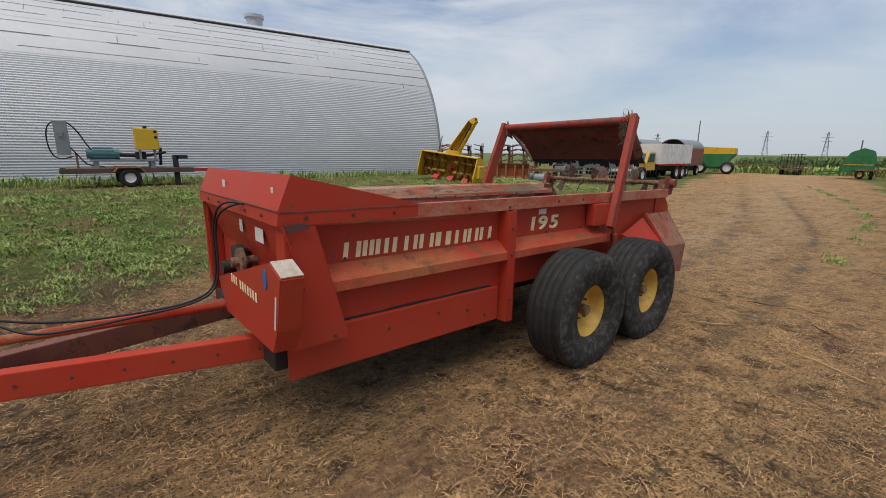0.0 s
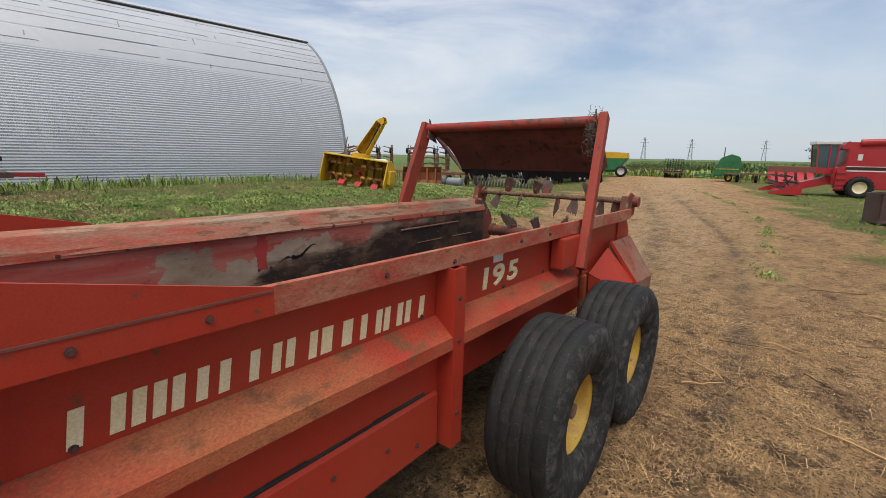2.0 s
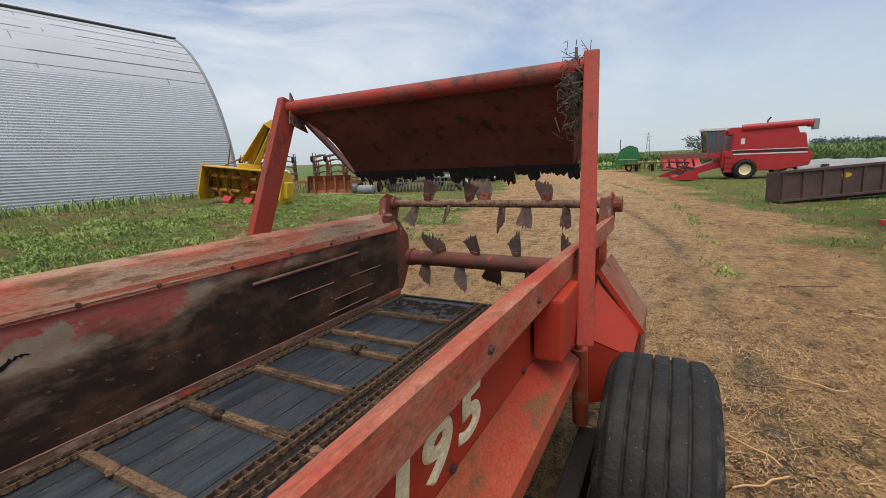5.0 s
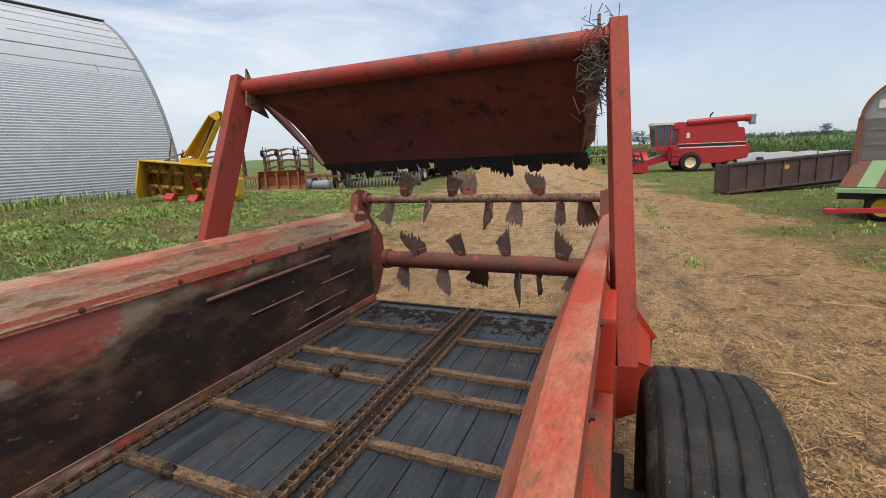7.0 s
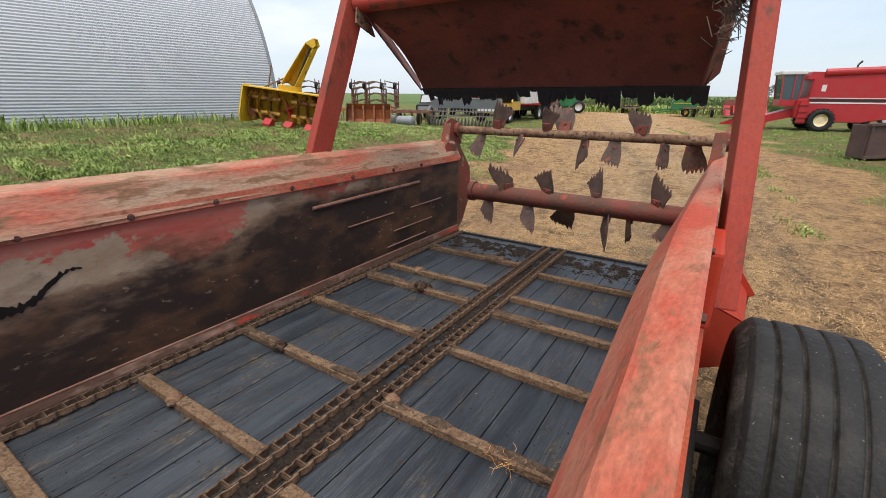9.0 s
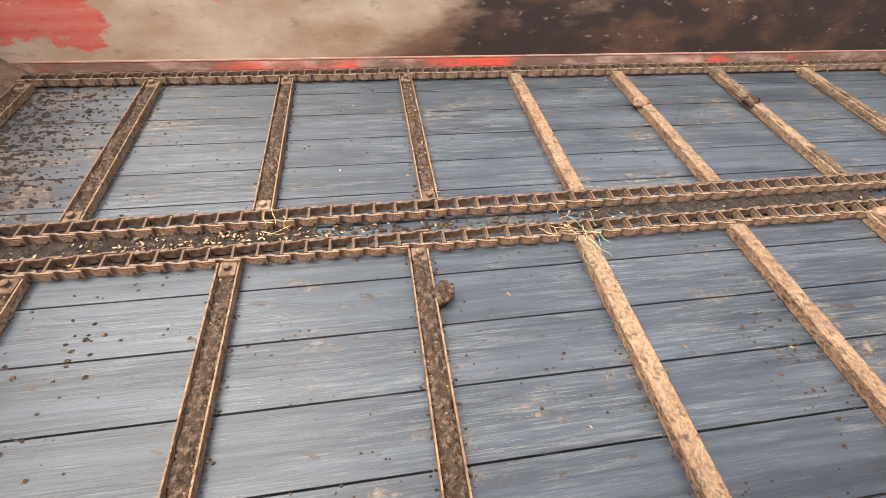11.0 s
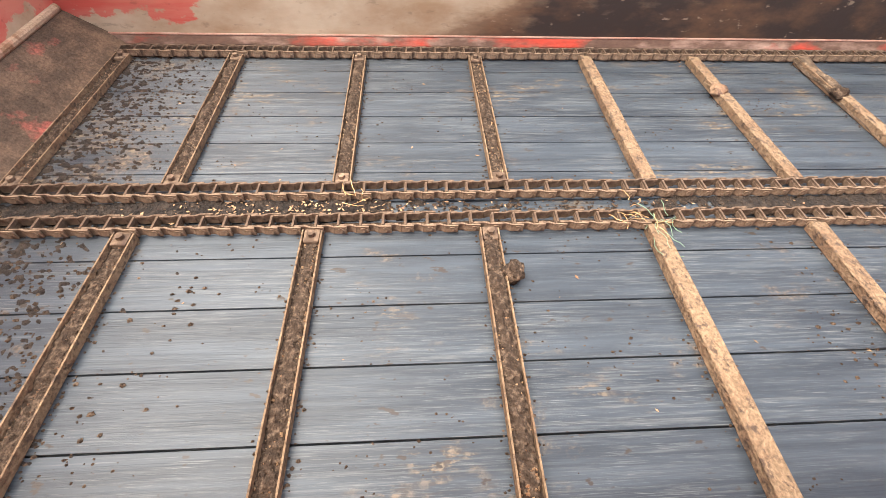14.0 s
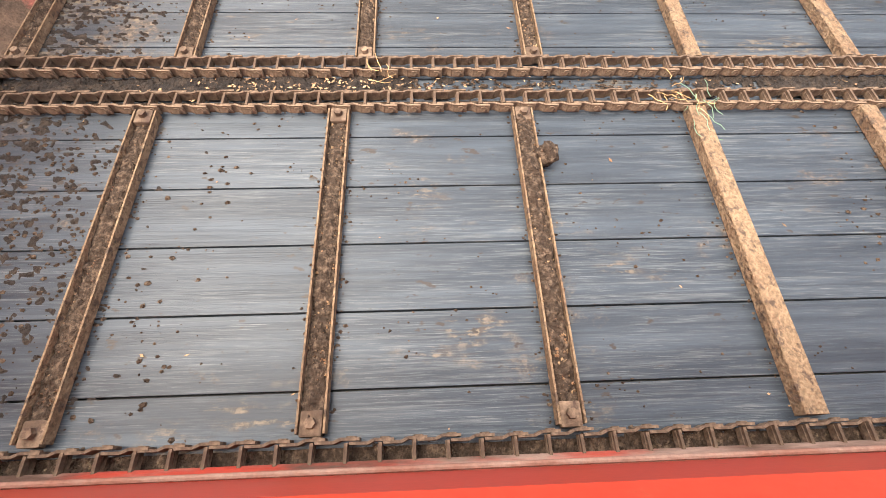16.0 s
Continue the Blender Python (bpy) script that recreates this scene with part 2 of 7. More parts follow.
f_front.inputs["From Min"].default_value, f_front.inputs["From Max"].default_value = -1.55, -2.0
f_front.inputs["To Min"].default_value, f_front.inputs["To Max"].default_value = 0.0, 0.1
fl.new(f_sep.outputs["Y"], f_front.inputs["Value"])
f_dmap = fn.new("ShaderNodeMapping")
f_dmap.inputs["Scale"].default_value = (1.0, 0.45, 1)
f_dtex = fn.new("ShaderNodeTexNoise")
f_dtex.inputs["Scale"].default_value, f_dtex.inputs["Detail"].default_value, f_dtex.inputs["Roughness"].default_value = 6.5, 8.0, 0.7
fl.new(f_tc.outputs["Object"], f_dmap.inputs["Vector"])
fl.new(f_dmap.outputs["Vector"], f_dtex.inputs["Vector"])
f_dadd = fn.new("ShaderNodeMath")
f_dadd.operation = "ADD"
fl.new(f_dtex.outputs["Fac"], f_dadd.inputs[0])
fl.new(f_front.outputs["Result"], f_dadd.inputs[1])
f_drng = fn.new("ShaderNodeMapRange")
f_drng.inputs["From Min"].default_value, f_drng.inputs["From Max"].default_value = 0.60, 0.68
fl.new(f_dadd.outputs["Value"], f_drng.inputs["Value"])
f_dirt = f_drng.outputs["Result"]
f_crumb = f_noise(44.0, (1.0, 0.8, 1), 0.42, 0.56, 7.0, 0.75)
f_col = f_mix(f_mul(f_mul(f_dirt, f_crumb), 0.9), f_col, f_mix(f_noise(90.0, (1, 1, 1), 0.45, 0.6), (0.045, 0.031, 0.022), (0.16, 0.115, 0.075)))
f_smear = f_mul(f_noise(3.4, (1.6, 0.8, 1), 0.57, 0.66, 4.0, 0.6), f_noise(48.0, (1.6, 0.35, 1), 0.5, 0.58, 6.0, 0.7))
f_col = f_mix(f_mul(f_smear, 0.85), f_col, f_mix(f_noise(60.0, (1, 1, 1), 0.45, 0.58), (0.05, 0.035, 0.025), (0.17, 0.125, 0.08)))
f_smut = f_noise(34.0, (1.3, 0.6, 1), 0.66, 0.70, 3.0, 0.6)
f_col = f_mix(f_smut, f_col, (0.03, 0.022, 0.017))
fl.new(f_col, f_b.inputs["Base Color"])
f_r = fn.new("ShaderNodeMapRange")
f_r.inputs["To Min"].default_value, f_r.inputs["To Max"].default_value = 0.44, 0.6
fl.new(f_fine, f_r.inputs["Value"])
fl.new(f_r.outputs["Result"], f_b.inputs["Roughness"])
f_b.inputs["Anisotropic"].default_value = 0.8
f_tan = fn.new("ShaderNodeCombineXYZ")
f_tan.inputs["X"].default_value = 1.0
fl.new(f_tan.outputs["Vector"], f_b.inputs["Tangent"])
f_bump = fn.new("ShaderNodeBump")
f_bump.inputs["Strength"].default_value, f_bump.inputs["Distance"].default_value = 0.25, 0.004
fl.new(f_streak, f_bump.inputs["Height"])
fl.new(f_bump.outputs["Normal"], f_b.inputs["Normal"])
m_galv = material("galvanised_steel", (0.5, 0.51, 0.53), 0.5, metal=0.1, alt=(0.43, 0.44, 0.46), scale=0.5, cover=0.5, soft=0.2, third=(0.45, 0.43, 0.41), third_scale=1.2, third_cover=0.72, bump=0.02)
m_seam = material("sheet_lap_shadow", (0.36, 0.37, 0.38), 0.6, alt=(0.26, 0.26, 0.26), scale=0.7)
m_white = material("white_panel", (0.7, 0.7, 0.7), 0.5, alt=(0.6, 0.58, 0.55), scale=2)
m_green = material("green_paint", (0.02, 0.14, 0.04), 0.45, alt=(0.03, 0.17, 0.06), scale=2)
m_orange = material("orange_rust_paint", (0.42, 0.12, 0.03), 0.6, alt=(0.25, 0.1, 0.05), scale=2.5, cover=0.5, third=(0.5, 0.25, 0.1), third_scale=6)
m_implement = material("faded_red_implement", (0.24, 0.07, 0.045), 0.7, alt=(0.16, 0.08, 0.05), scale=3)
m_combine = material("combine_red", (0.45, 0.02, 0.025), 0.35, alt=(0.4, 0.03, 0.03), scale=2)
m_brown = material("brown_steel_side", (0.075, 0.045, 0.038), 0.7, alt=(0.11, 0.06, 0.05), scale=2)
m_grey = material("grey_paint", (0.25, 0.27, 0.28), 0.6, alt=(0.2, 0.21, 0.22), scale=3)
m_teal = material("teal_motor_paint", (0.06, 0.16, 0.17), 0.5)
m_plaster = material("concrete", (0.4, 0.38, 0.35), 0.9, bump=0.2)
m_leaf = material("weed_leaf", (0.16, 0.25, 0.04), 0.65, alt=(0.31, 0.37, 0.1), scale=1.2, cover=0.5, island=0.55, coords="Object")
m_leaf_dry = material("dry_grass_blade", (0.3, 0.22, 0.1), 0.8, alt=(0.2, 0.17, 0.07), scale=2, island=0.3)
m_lip_dark = material("worn_dark_floor_angle", (0.11, 0.062, 0.044), 0.8, spec=0.2, alt=(0.33, 0.21, 0.16), scale=7, cover=0.57, soft=0.08, third=(0.4, 0.05, 0.03), third_scale=4, third_cover=0.58, bump=0.3, stretch=(1, 0.4, 1))
m_beater = material("grimy_red_beater_paint", (0.21, 0.055, 0.04), 0.65, spec=0.2, alt=(0.11, 0.055, 0.038), scale=6, cover=0.48, third=(0.34, 0.06, 0.04), third_scale=12, third_cover=0.64, bump=0.3)
m_chaff = material("chaff", (0.34, 0.22, 0.12), 0.9, alt=(0.2, 0.1, 0.05), scale=40, island=0.5)
m_straw = material("straw", (0.62, 0.385, 0.18), 0.8, spec=0.25, alt=(0.38, 0.21, 0.095), scale=3, island=0.55)
m_sidewall = material("scuffed_sidewall_rubber", (0.034, 0.032, 0.03), 0.9, spec=0.15, alt=(0.085, 0.079, 0.071), scale=14, cover=0.55, soft=0.1, third=(0.03, 0.028, 0.026), third_scale=24, third_cover=0.58, bump=0.5, bump_scale=60, grain=0.4)
m_dust = material("dust_in_tyre_groove", (0.024, 0.022, 0.02), 0.95, spec=0.1, alt=(0.06, 0.054, 0.047), scale=14, grain=0.4)
m_bag = material("dusty_white_plastic", (0.33, 0.34, 0.35), 0.5, alt=(0.24, 0.24, 0.24), scale=0.8)
# leaf green made paler and bluer, distance haze put into the colour
m_tree = material("hazy_far_foliage", (0.085, 0.125, 0.105), 0.9, alt=(0.11, 0.15, 0.125), scale=0.3)
m_corn = material("corn_crop", (0.13, 0.2, 0.06), 0.85, alt=(0.17, 0.235, 0.085), scale=0.5, third=(0.22, 0.26, 0.12), third_scale=3)
m_glass = bpy.data.materials.new("cab_glass")
m_glass.use_nodes = True
m_glass.node_tree.nodes["Principled BSDF"].inputs["Base Color"].default_value = (0.05, 0.08, 0.09, 1)
m_glass.node_tree.nodes["Principled BSDF"].inputs["Roughness"].default_value = 0.05


# ---- mesh helpers ----
def part(name, bm, mat, parent=None, label="", smooth=False):
    me = bpy.data.meshes.new(name)
    bm.to_mesh(me)
    bm.free()
    if smooth:
        me.polygons.foreach_set("use_smooth", [True] * len(me.polygons))
    me.materials.append(mat)
    ob = new(name, me)
    ob.parent = parent
    return tagged(ob, label)


def raw(name, verts, faces, mat, parent=None, label="", smooth=False):
    me = bpy.data.meshes.new(name)
    me.from_pydata(verts, [], faces)
    if smooth:
        me.polygons.foreach_set("use_smooth", [True] * len(me.polygons))
    me.materials.append(mat)
    ob = new(name, me)
    ob.parent = parent
    return tagged(ob, label)


def share(name, mesh, parent, m):
    ob = new(name, mesh)
    ob.parent = parent
    ob.matrix_basis = m
    return ob


def thing(name, label, category, m=None, group="", kind=""):
    ob = new(name)
    ob.empty_display_size = 0.2
    ob.matrix_basis = m if m is not None else Matrix()
    return tagged(ob, label, category, group, kind)


def box(bm, x0, x1, y0, y1, z0, z1, bevel=0.0, m=None):
    r = bmesh.ops.create_cube(bm, size=1.0)
    vs = r["verts"]
    bmesh.ops.scale(bm, vec=(x1 - x0, y1 - y0, z1 - z0), verts=vs)
    bmesh.ops.translate(bm, vec=((x0 + x1) / 2, (y0 + y1) / 2, (z0 + z1) / 2), verts=vs)
    if m is not None:
        bmesh.ops.transform(bm, matrix=m, verts=vs)
    if bevel:
        es = list({e for v in vs for e in v.link_edges})
        bmesh.ops.bevel(bm, geom=es, offset=bevel, segments=2, affect="EDGES", profile=0.6)
    return bm


def beam(bm, a, b, w, h, bevel=0.0):
    """A rectangular bar from a to b, w wide and h high."""
    a, b = Vector(a), Vector(b)
    d = b - a
    q = d.to_track_quat("Y", "Z").to_matrix().to_4x4()
    return box(bm, -w / 2, w / 2, 0, d.length, -h / 2, h / 2, bevel, Matrix.Translation(a) @ q)


def rod(bm, a, b, r, n=10, r2=None):
    a, b = Vector(a), Vector(b)
    d = b - a
    m = Matrix.Translation((a + b) / 2) @ d.to_track_quat("Z", "Y").to_matrix().to_4x4()
    bmesh.ops.create_cone(bm, cap_ends=True, segments=n, radius1=r, radius2=r if r2 is None else r2, depth=d.length, matrix=m)
    return bm


def prism(bm, profile, axis, a, b):
    """A closed profile swept straight from a to b along an axis. Profile points are the other two axes in order."""
    def place(p, q, s):
        return {"x": (s, p, q), "y": (p, s, q), "z": (p, q, s)}[axis]
    lo = [bm.verts.new(place(p, q, a)) for p, q in profile]
    hi = [bm.verts.new(place(p, q, b)) for p, q in profile]
    n = len(profile)
    fs = [bm.faces.new(lo), bm.faces.new(hi[::-1])]
    for i in range(n):
        fs.append(bm.faces.new((lo[i], hi[i], hi[(i + 1) % n], lo[(i + 1) % n])))
    bmesh.ops.recalc_face_normals(bm, faces=fs)
    return bm


def lathe(bm, profile, n, m):
    """A profile of (radius, height) turned round the local z axis."""
    rings = []
    for r, h in profile:
        rings.append([bm.verts.new(m @ Vector((r * math.cos(2 * math.pi * i / n), r * math.sin(2 * math.pi * i / n), h))) for i in range(n)])
    fs = []
    for p, q in zip(rings, rings[1:]):
        for i in range(n):
            fs.append(bm.faces.new((p[i], p[(i + 1) % n], q[(i + 1) % n], q[i])))
    bmesh.ops.recalc_face_normals(bm, faces=fs)
    return bm


def plate(bm, pts, thick):
    """A flat polygon through 3D points, given a thickness along its normal."""
    v = [Vector(p) for p in pts]
    nrm = sum(((v[i] - v[0]).cross(v[i + 1] - v[0]) for i in range(1, len(v) - 1)), Vector()).normalized() * thick / 2
    lo = [bm.verts.new(p - nrm) for p in v]
    hi = [bm.verts.new(p + nrm) for p in v]
    fs = [bm.faces.new(lo[::-1]), bm.faces.new(hi)]
    for i in range(len(v)):
        j = (i + 1) % len(v)
        fs.append(bm.faces.new((lo[i], lo[j], hi[j], hi[i])))
    bmesh.ops.recalc_face_normals(bm, faces=fs)
    return bm


def tube_path(name, pts, r, mat, parent=None, label=""):
    c = bpy.data.curves.new(name, "CURVE")
    c.dimensions, c.bevel_depth, c.bevel_resolution, c.resolution_u = "3D", r, 2, 6
    s = c.splines.new("NURBS")
    s.points.add(len(pts) - 1)
    for p, q in zip(s.points, pts):
        p.co = (*q, 1)
    s.use_endpoint_u, s.order_u = True, 3
    c.materials.append(mat)
    ob = new(name, c)
    ob.parent = parent
    return tagged(ob, label)


def bm_new():
    return bmesh.new()


def turned(name, profile, n, m, mat, parent, label=""):
    return part(name, lathe(bm_new(), profile, n, m), mat, parent, label, smooth=True)


TURN_X = Matrix(((0, 0, 1, 0), (1, 0, 0, 0), (0, 1, 0, 0), (0, 0, 0, 1)))


def wheel(parent, centre, radius, width, rim_r, mats, side=1, ribs=6, name="wheel"):
    """A ribbed implement wheel: rim disc as the part, tyre as its sub-part; the axle runs along x, side is the outer face."""
    m = Matrix.Translation(centre) @ TURN_X @ Matrix.Diagonal((1, 1, side, 1))
    h = width / 2
    rim = turned(name, [(rim_r + 0.012, h * 0.62), (rim_r, h * 0.56), (rim_r * 0.93, h * 0.5), (rim_r * 0.9, 0.05 * h), (rim_r * 0.62, -0.05 * h),
                        (rim_r * 0.4, 0.12 * h), (rim_r * 0.34, 0.16 * h), (0.001, 0.16 * h)], 40, m, mats[1], parent)
    prof = [(rim_r, -h * 0.6), (rim_r + 0.01, -h * 0.8), (radius * 0.74, -h), (radius * 0.88, -h * 0.99), (radius * 0.955, -h * 0.86)]
    step = 1.62 * h / ribs
    z = -0.81 * h
    for i in range(ribs):
        crown = radius * (1 - 0.028 * ((z + step / 2) / h) ** 2)
        prof += [(crown - 0.003, z + 0.08 * step), (crown, z + 0.16 * step), (crown, z + 0.84 * step), (crown - 0.003, z + 0.92 * step)]
        if i < ribs - 1:
            prof += [(crown - 0.015, z + 0.94 * step), (crown - 0.015, z + 1.06 * step)]
        z += step
    prof += [(radius * 0.955, h * 0.86), (radius * 0.88, h * 0.99), (radius * 0.74, h), (rim_r + 0.02, h * 0.82), (rim_r + 0.004, h * 0.62)]
    tyre = turned("tyre", prof, 64, m, mats[0], rim)
    tyre.data.materials.append(m_sidewall)
    tyre.data.materials.append(m_dust)
    back = m.inverted()
    for p in tyre.data.polygons:
        q = back @ p.center
        r = math.hypot(q.x, q.y)
        if r < radius * 0.93:
            p.material_index = 1
        elif abs(q.z) < 0.78 * h and r < radius * (1 - 0.028 * (q.z / h) ** 2) - 0.009:
            p.material_index = 2
    return rim

# ---- ground ----
def rise(x, y):
    """Height of the land: level round the lane, rising a little towards the barn."""
    u = np.clip((-np.asarray(x, float) - 3.0) / 8.5, 0, 1)
    v = np.clip((np.asarray(y, float) - 10.0) / 10.0, 0, 1)
    return 0.76 * u * u * (3 - 2 * u) * (1 - v * v * (3 - 2 * v))


def grass_share(x, y):
    """How grassy the land is, 0 on the straw-strewn lane and 1 in the grass."""
    x, y = np.asarray(x, float), np.asarray(y, float)
    left = np.where(y < 4, -3.3, -3.3 - 0.235 * (y - 4))
    right = np.interp(y, [5, 8, 10, 14, 19, 30], [4.3, 3.5, 3.1, 2.8, 1.6, -0.6]) - 0.215 * np.clip(y - 30, 0, 100)
    wob = 0.5 * np.sin(x * 1.7 + y * 0.9) + 0.4 * np.sin(y * 2.3 - x * 0.6)
    g_left = np.clip((left - x + wob) / 1.2 + 0.3, 0, 1)
    g_right = np.clip((x - right + wob) / 1.6 + 0.2, 0, 1) * np.clip((y - 3.5) / 4, 0, 1)
    return np.maximum(g_left, 0.85 * g_right)


def spread(lo, hi, fine, grow, far):
    a = list(np.arange(lo, hi + 1e-6, fine))
    s = fine
    while a[-1] < far:
        s *= grow
        a.append(a[-1] + s)
    s = fine
    while a[0] > -far:
        s *= grow
        a.insert(0, a[0] - s)
    return np.array(a)


gx, gy = spread(-6.0, 9.0, 0.11, 1.09, 2600), spread(-6.0, 16.0, 0.11, 1.09, 2600)
GX, GY = np.meshgrid(gx, gy)
near = np.exp(-((GX / 12) ** 2 + ((GY - 4) / 16) ** 2))
bumps = np.array([noise.fractal((x * 0.9, y * 0.9, 0.3), 1.0, 2.0, 4) if abs(x) < 20 and -12 < y < 40 else 0.0 for x, y in zip(GX.ravel(), GY.ravel())]).reshape(GX.shape)
track = 1.66 - 0.013 * np.clip(GY - 2, 0, 10) ** 2 - 0.3 * np.clip(GY - 12, 0, 80)
rut_line = np.exp(-((GX - track) / 0.11) ** 2) + 0.7 * np.exp(-((GX - track + 1.5) / 0.2) ** 2)
rut_line = rut_line * np.clip((GY + 2) / 4, 0, 1) * np.clip((40 - GY) / 20, 0, 1)
ruts = -0.03 * rut_line
GZ = rise(GX, GY) + 0.03 * bumps * near + ruts * near
ny, nx = GX.shape
gme = bpy.data.meshes.new("ground")
gme.vertices.add(nx * ny)
gme.vertices.foreach_set("co", np.stack([GX, GY, GZ], -1).astype(np.float32).ravel())
idx = np.arange(nx * ny).reshape(ny, nx)
quads = np.stack([idx[:-1, :-1], idx[:-1, 1:], idx[1:, 1:], idx[1:, :-1]], -1).reshape(-1, 4)
gme.loops.add(quads.size)
gme.loops.foreach_set("vertex_index", quads.ravel())
gme.polygons.add(len(quads))
gme.polygons.foreach_set("loop_start", np.arange(0, quads.size, 4))
gme.update(calc_edges=True)
gme.polygons.foreach_set("use_smooth", [True] * len(quads))
far_field = np.clip((np.hypot(GX + 5, GY) - 60) / 25, 0, 1)
lane_mid = np.where(GY < 10, 0.2 - 0.06 * GY, -0.4 - 0.2 * (GY - 10))
worn_lane = np.clip(1.3 - np.abs(GX - lane_mid) / 2.4, 0, 1) * np.clip((GY - 2.5) / 5, 0, 1) * np.clip((75 - GY) / 15, 0, 1)
# the last mask marks the patches where the ground is mixed darker
for key, val in (("worn", worn_lane), ("grassy", grass_share(GX, GY)), ("crop", far_field), ("rut", rut_line), ("damp", np.clip((1.2 - GX) / 2.5, 0, 1) * np.clip((-1.0 - GY) / 2.0, 0, 1) * np.clip((GX + 6) / 2, 0, 1) + 0.8 * np.clip((GX - 4.2) / 1.5, 0, 1) * np.clip((5.0 - GY) / 2, 0, 1) + 0.9 * np.exp(-((GX - 3.3) / 0.6) ** 2 - ((GY - 0.5) / 0.9) ** 2))):
    at = gme.attributes.new(key, "FLOAT", "POINT")
    at.data.foreach_set("value", val.astype(np.float32).ravel())

m_ground = bpy.data.materials.new("straw_and_soil_ground")
m_ground.use_nodes = True
gn, gl = m_ground.node_tree.nodes, m_ground.node_tree.links
gb = gn["Principled BSDF"]
gb.inputs["Roughness"].default_value = 0.95
gb.inputs["Specular IOR Level"].default_value = 0.15
g_tc = gn.new("ShaderNodeTexCoord")


def g_noise(scale, detail, lo, hi, stretch=None, rough=0.6, distort=0.0):
    t = gn.new("ShaderNodeTexNoise")
    t.inputs["Scale"].default_value, t.inputs["Detail"].default_value = scale, detail
    t.inputs["Roughness"].default_value, t.inputs["Distortion"].default_value = rough, distort
    if stretch:
        mp = gn.new("ShaderNodeMapping")
        mp.inputs["Scale"].default_value, mp.inputs["Rotation"].default_value = stretch[:3], (0, 0, stretch[3])
        gl.new(g_tc.outputs["Object"], mp.inputs["Vector"])
        gl.new(mp.outputs["Vector"], t.inputs["Vector"])
    else:
        gl.new(g_tc.outputs["Object"], t.inputs["Vector"])
    r = gn.new("ShaderNodeMapRange")
    r.inputs["From Min"].default_value, r.inputs["From Max"].default_value = lo, hi
    gl.new(t.outputs["Fac"], r.inputs["Value"])
    return r.outputs["Result"]


def g_mix(fac, a, b):
    x = gn.new("ShaderNodeMixRGB")
    gl.new(fac, x.inputs[0])
    for k, v in ((1, a), (2, b)):
        if isinstance(v, tuple):
            x.inputs[k].default_value = (*v, 1)
        else:
            gl.new(v, x.inputs[k])
    return x.outputs["Color"]


def g_math(op, a, b):
    x = gn.new("ShaderNodeMath")
    x.operation, x.use_clamp = op, True
    for k, v in ((0, a), (1, b)):
        if isinstance(v, float):
            x.inputs[k].default_value = v
        else:
            gl.new(v, x.inputs[k])
    return x.outputs["Value"]


def g_attr(key):
    a = gn.new("ShaderNodeAttribute")
    a.attribute_name = key
    return a.outputs["Fac"]


straw_a = g_noise(26, 8, 0.36, 0.64, (1.0, 0.22, 1.0, 0.5), 0.75, 1.5)
straw_b = g_noise(30, 8, 0.36, 0.64, (0.22, 1.0, 1.0, 0.2), 0.75, 1.5)
litter = g_mix(straw_a, (0.15, 0.086, 0.046), (0.75, 0.465, 0.215))
litter = g_mix(g_math("MULTIPLY", straw_b, 0.8), litter, (0.65, 0.395, 0.175))
litter = g_mix(g_noise(60, 6, 0.54, 0.62), litter, (0.07, 0.043, 0.028))
litter = g_mix(g_math("MULTIPLY", g_noise(4.5, 7, 0.5, 0.6, None, 0.7), 0.6), litter, (0.11, 0.075, 0.05))
soil = g_mix(g_noise(14, 8, 0.35, 0.65), (0.19, 0.106, 0.06), (0.47, 0.285, 0.155))
litter = g_mix(g_math("MULTIPLY", g_noise(0.9, 6, 0.5, 0.62, (1.0, 0.5, 1.0, 0.25)), 0.85), litter, soil)
litter = g_mix(g_math("MULTIPLY", g_noise(2.3, 8, 0.54, 0.62, None, 0.72), 0.75), litter, (0.07, 0.043, 0.028))
turf = g_mix(g_noise(9, 9, 0.38, 0.62, None, 0.72), (0.06, 0.09, 0.02), (0.16, 0.22, 0.05))
turf = g_mix(g_math('MULTIPLY', g_noise(0.8, 9, 0.48, 0.58, None, 0.72), 0.9), turf, (0.22, 0.14, 0.07))
turf_mask = g_math("ADD", g_attr("grassy"), g_math("MULTIPLY", g_math("SUBTRACT", g_noise(1.6, 7, 0.3, 0.7), 0.5), 0.6))
turf_edge = gn.new("ShaderNodeMapRange")
turf_edge.inputs["From Min"].default_value, turf_edge.inputs["From Max"].default_value = 0.35, 0.75
gl.new(turf_mask, turf_edge.inputs["Value"])
land = g_mix(turf_edge.outputs["Result"], litter, turf)
crop = g_mix(g_noise(0.02, 5, 0.4, 0.6), (0.09, 0.14, 0.045), (0.14, 0.18, 0.07))
worn = g_mix(g_noise(9, 9, 0.4, 0.6, None, 0.75), (0.6, 0.41, 0.23), (0.34, 0.22, 0.12))
land = g_mix(g_math("MULTIPLY", g_attr("worn"), g_noise(1.3, 9, 0.42, 0.56, (1.0, 0.4, 1.0, 0.2), 0.72)), land, worn)
land = g_mix(g_math("MULTIPLY", g_attr("rut"), g_noise(2.2, 8, 0.38, 0.56, None, 0.7)), land, g_mix(g_noise(18, 8, 0.35, 0.65), (0.08, 0.06, 0.042), (0.2, 0.15, 0.1)))
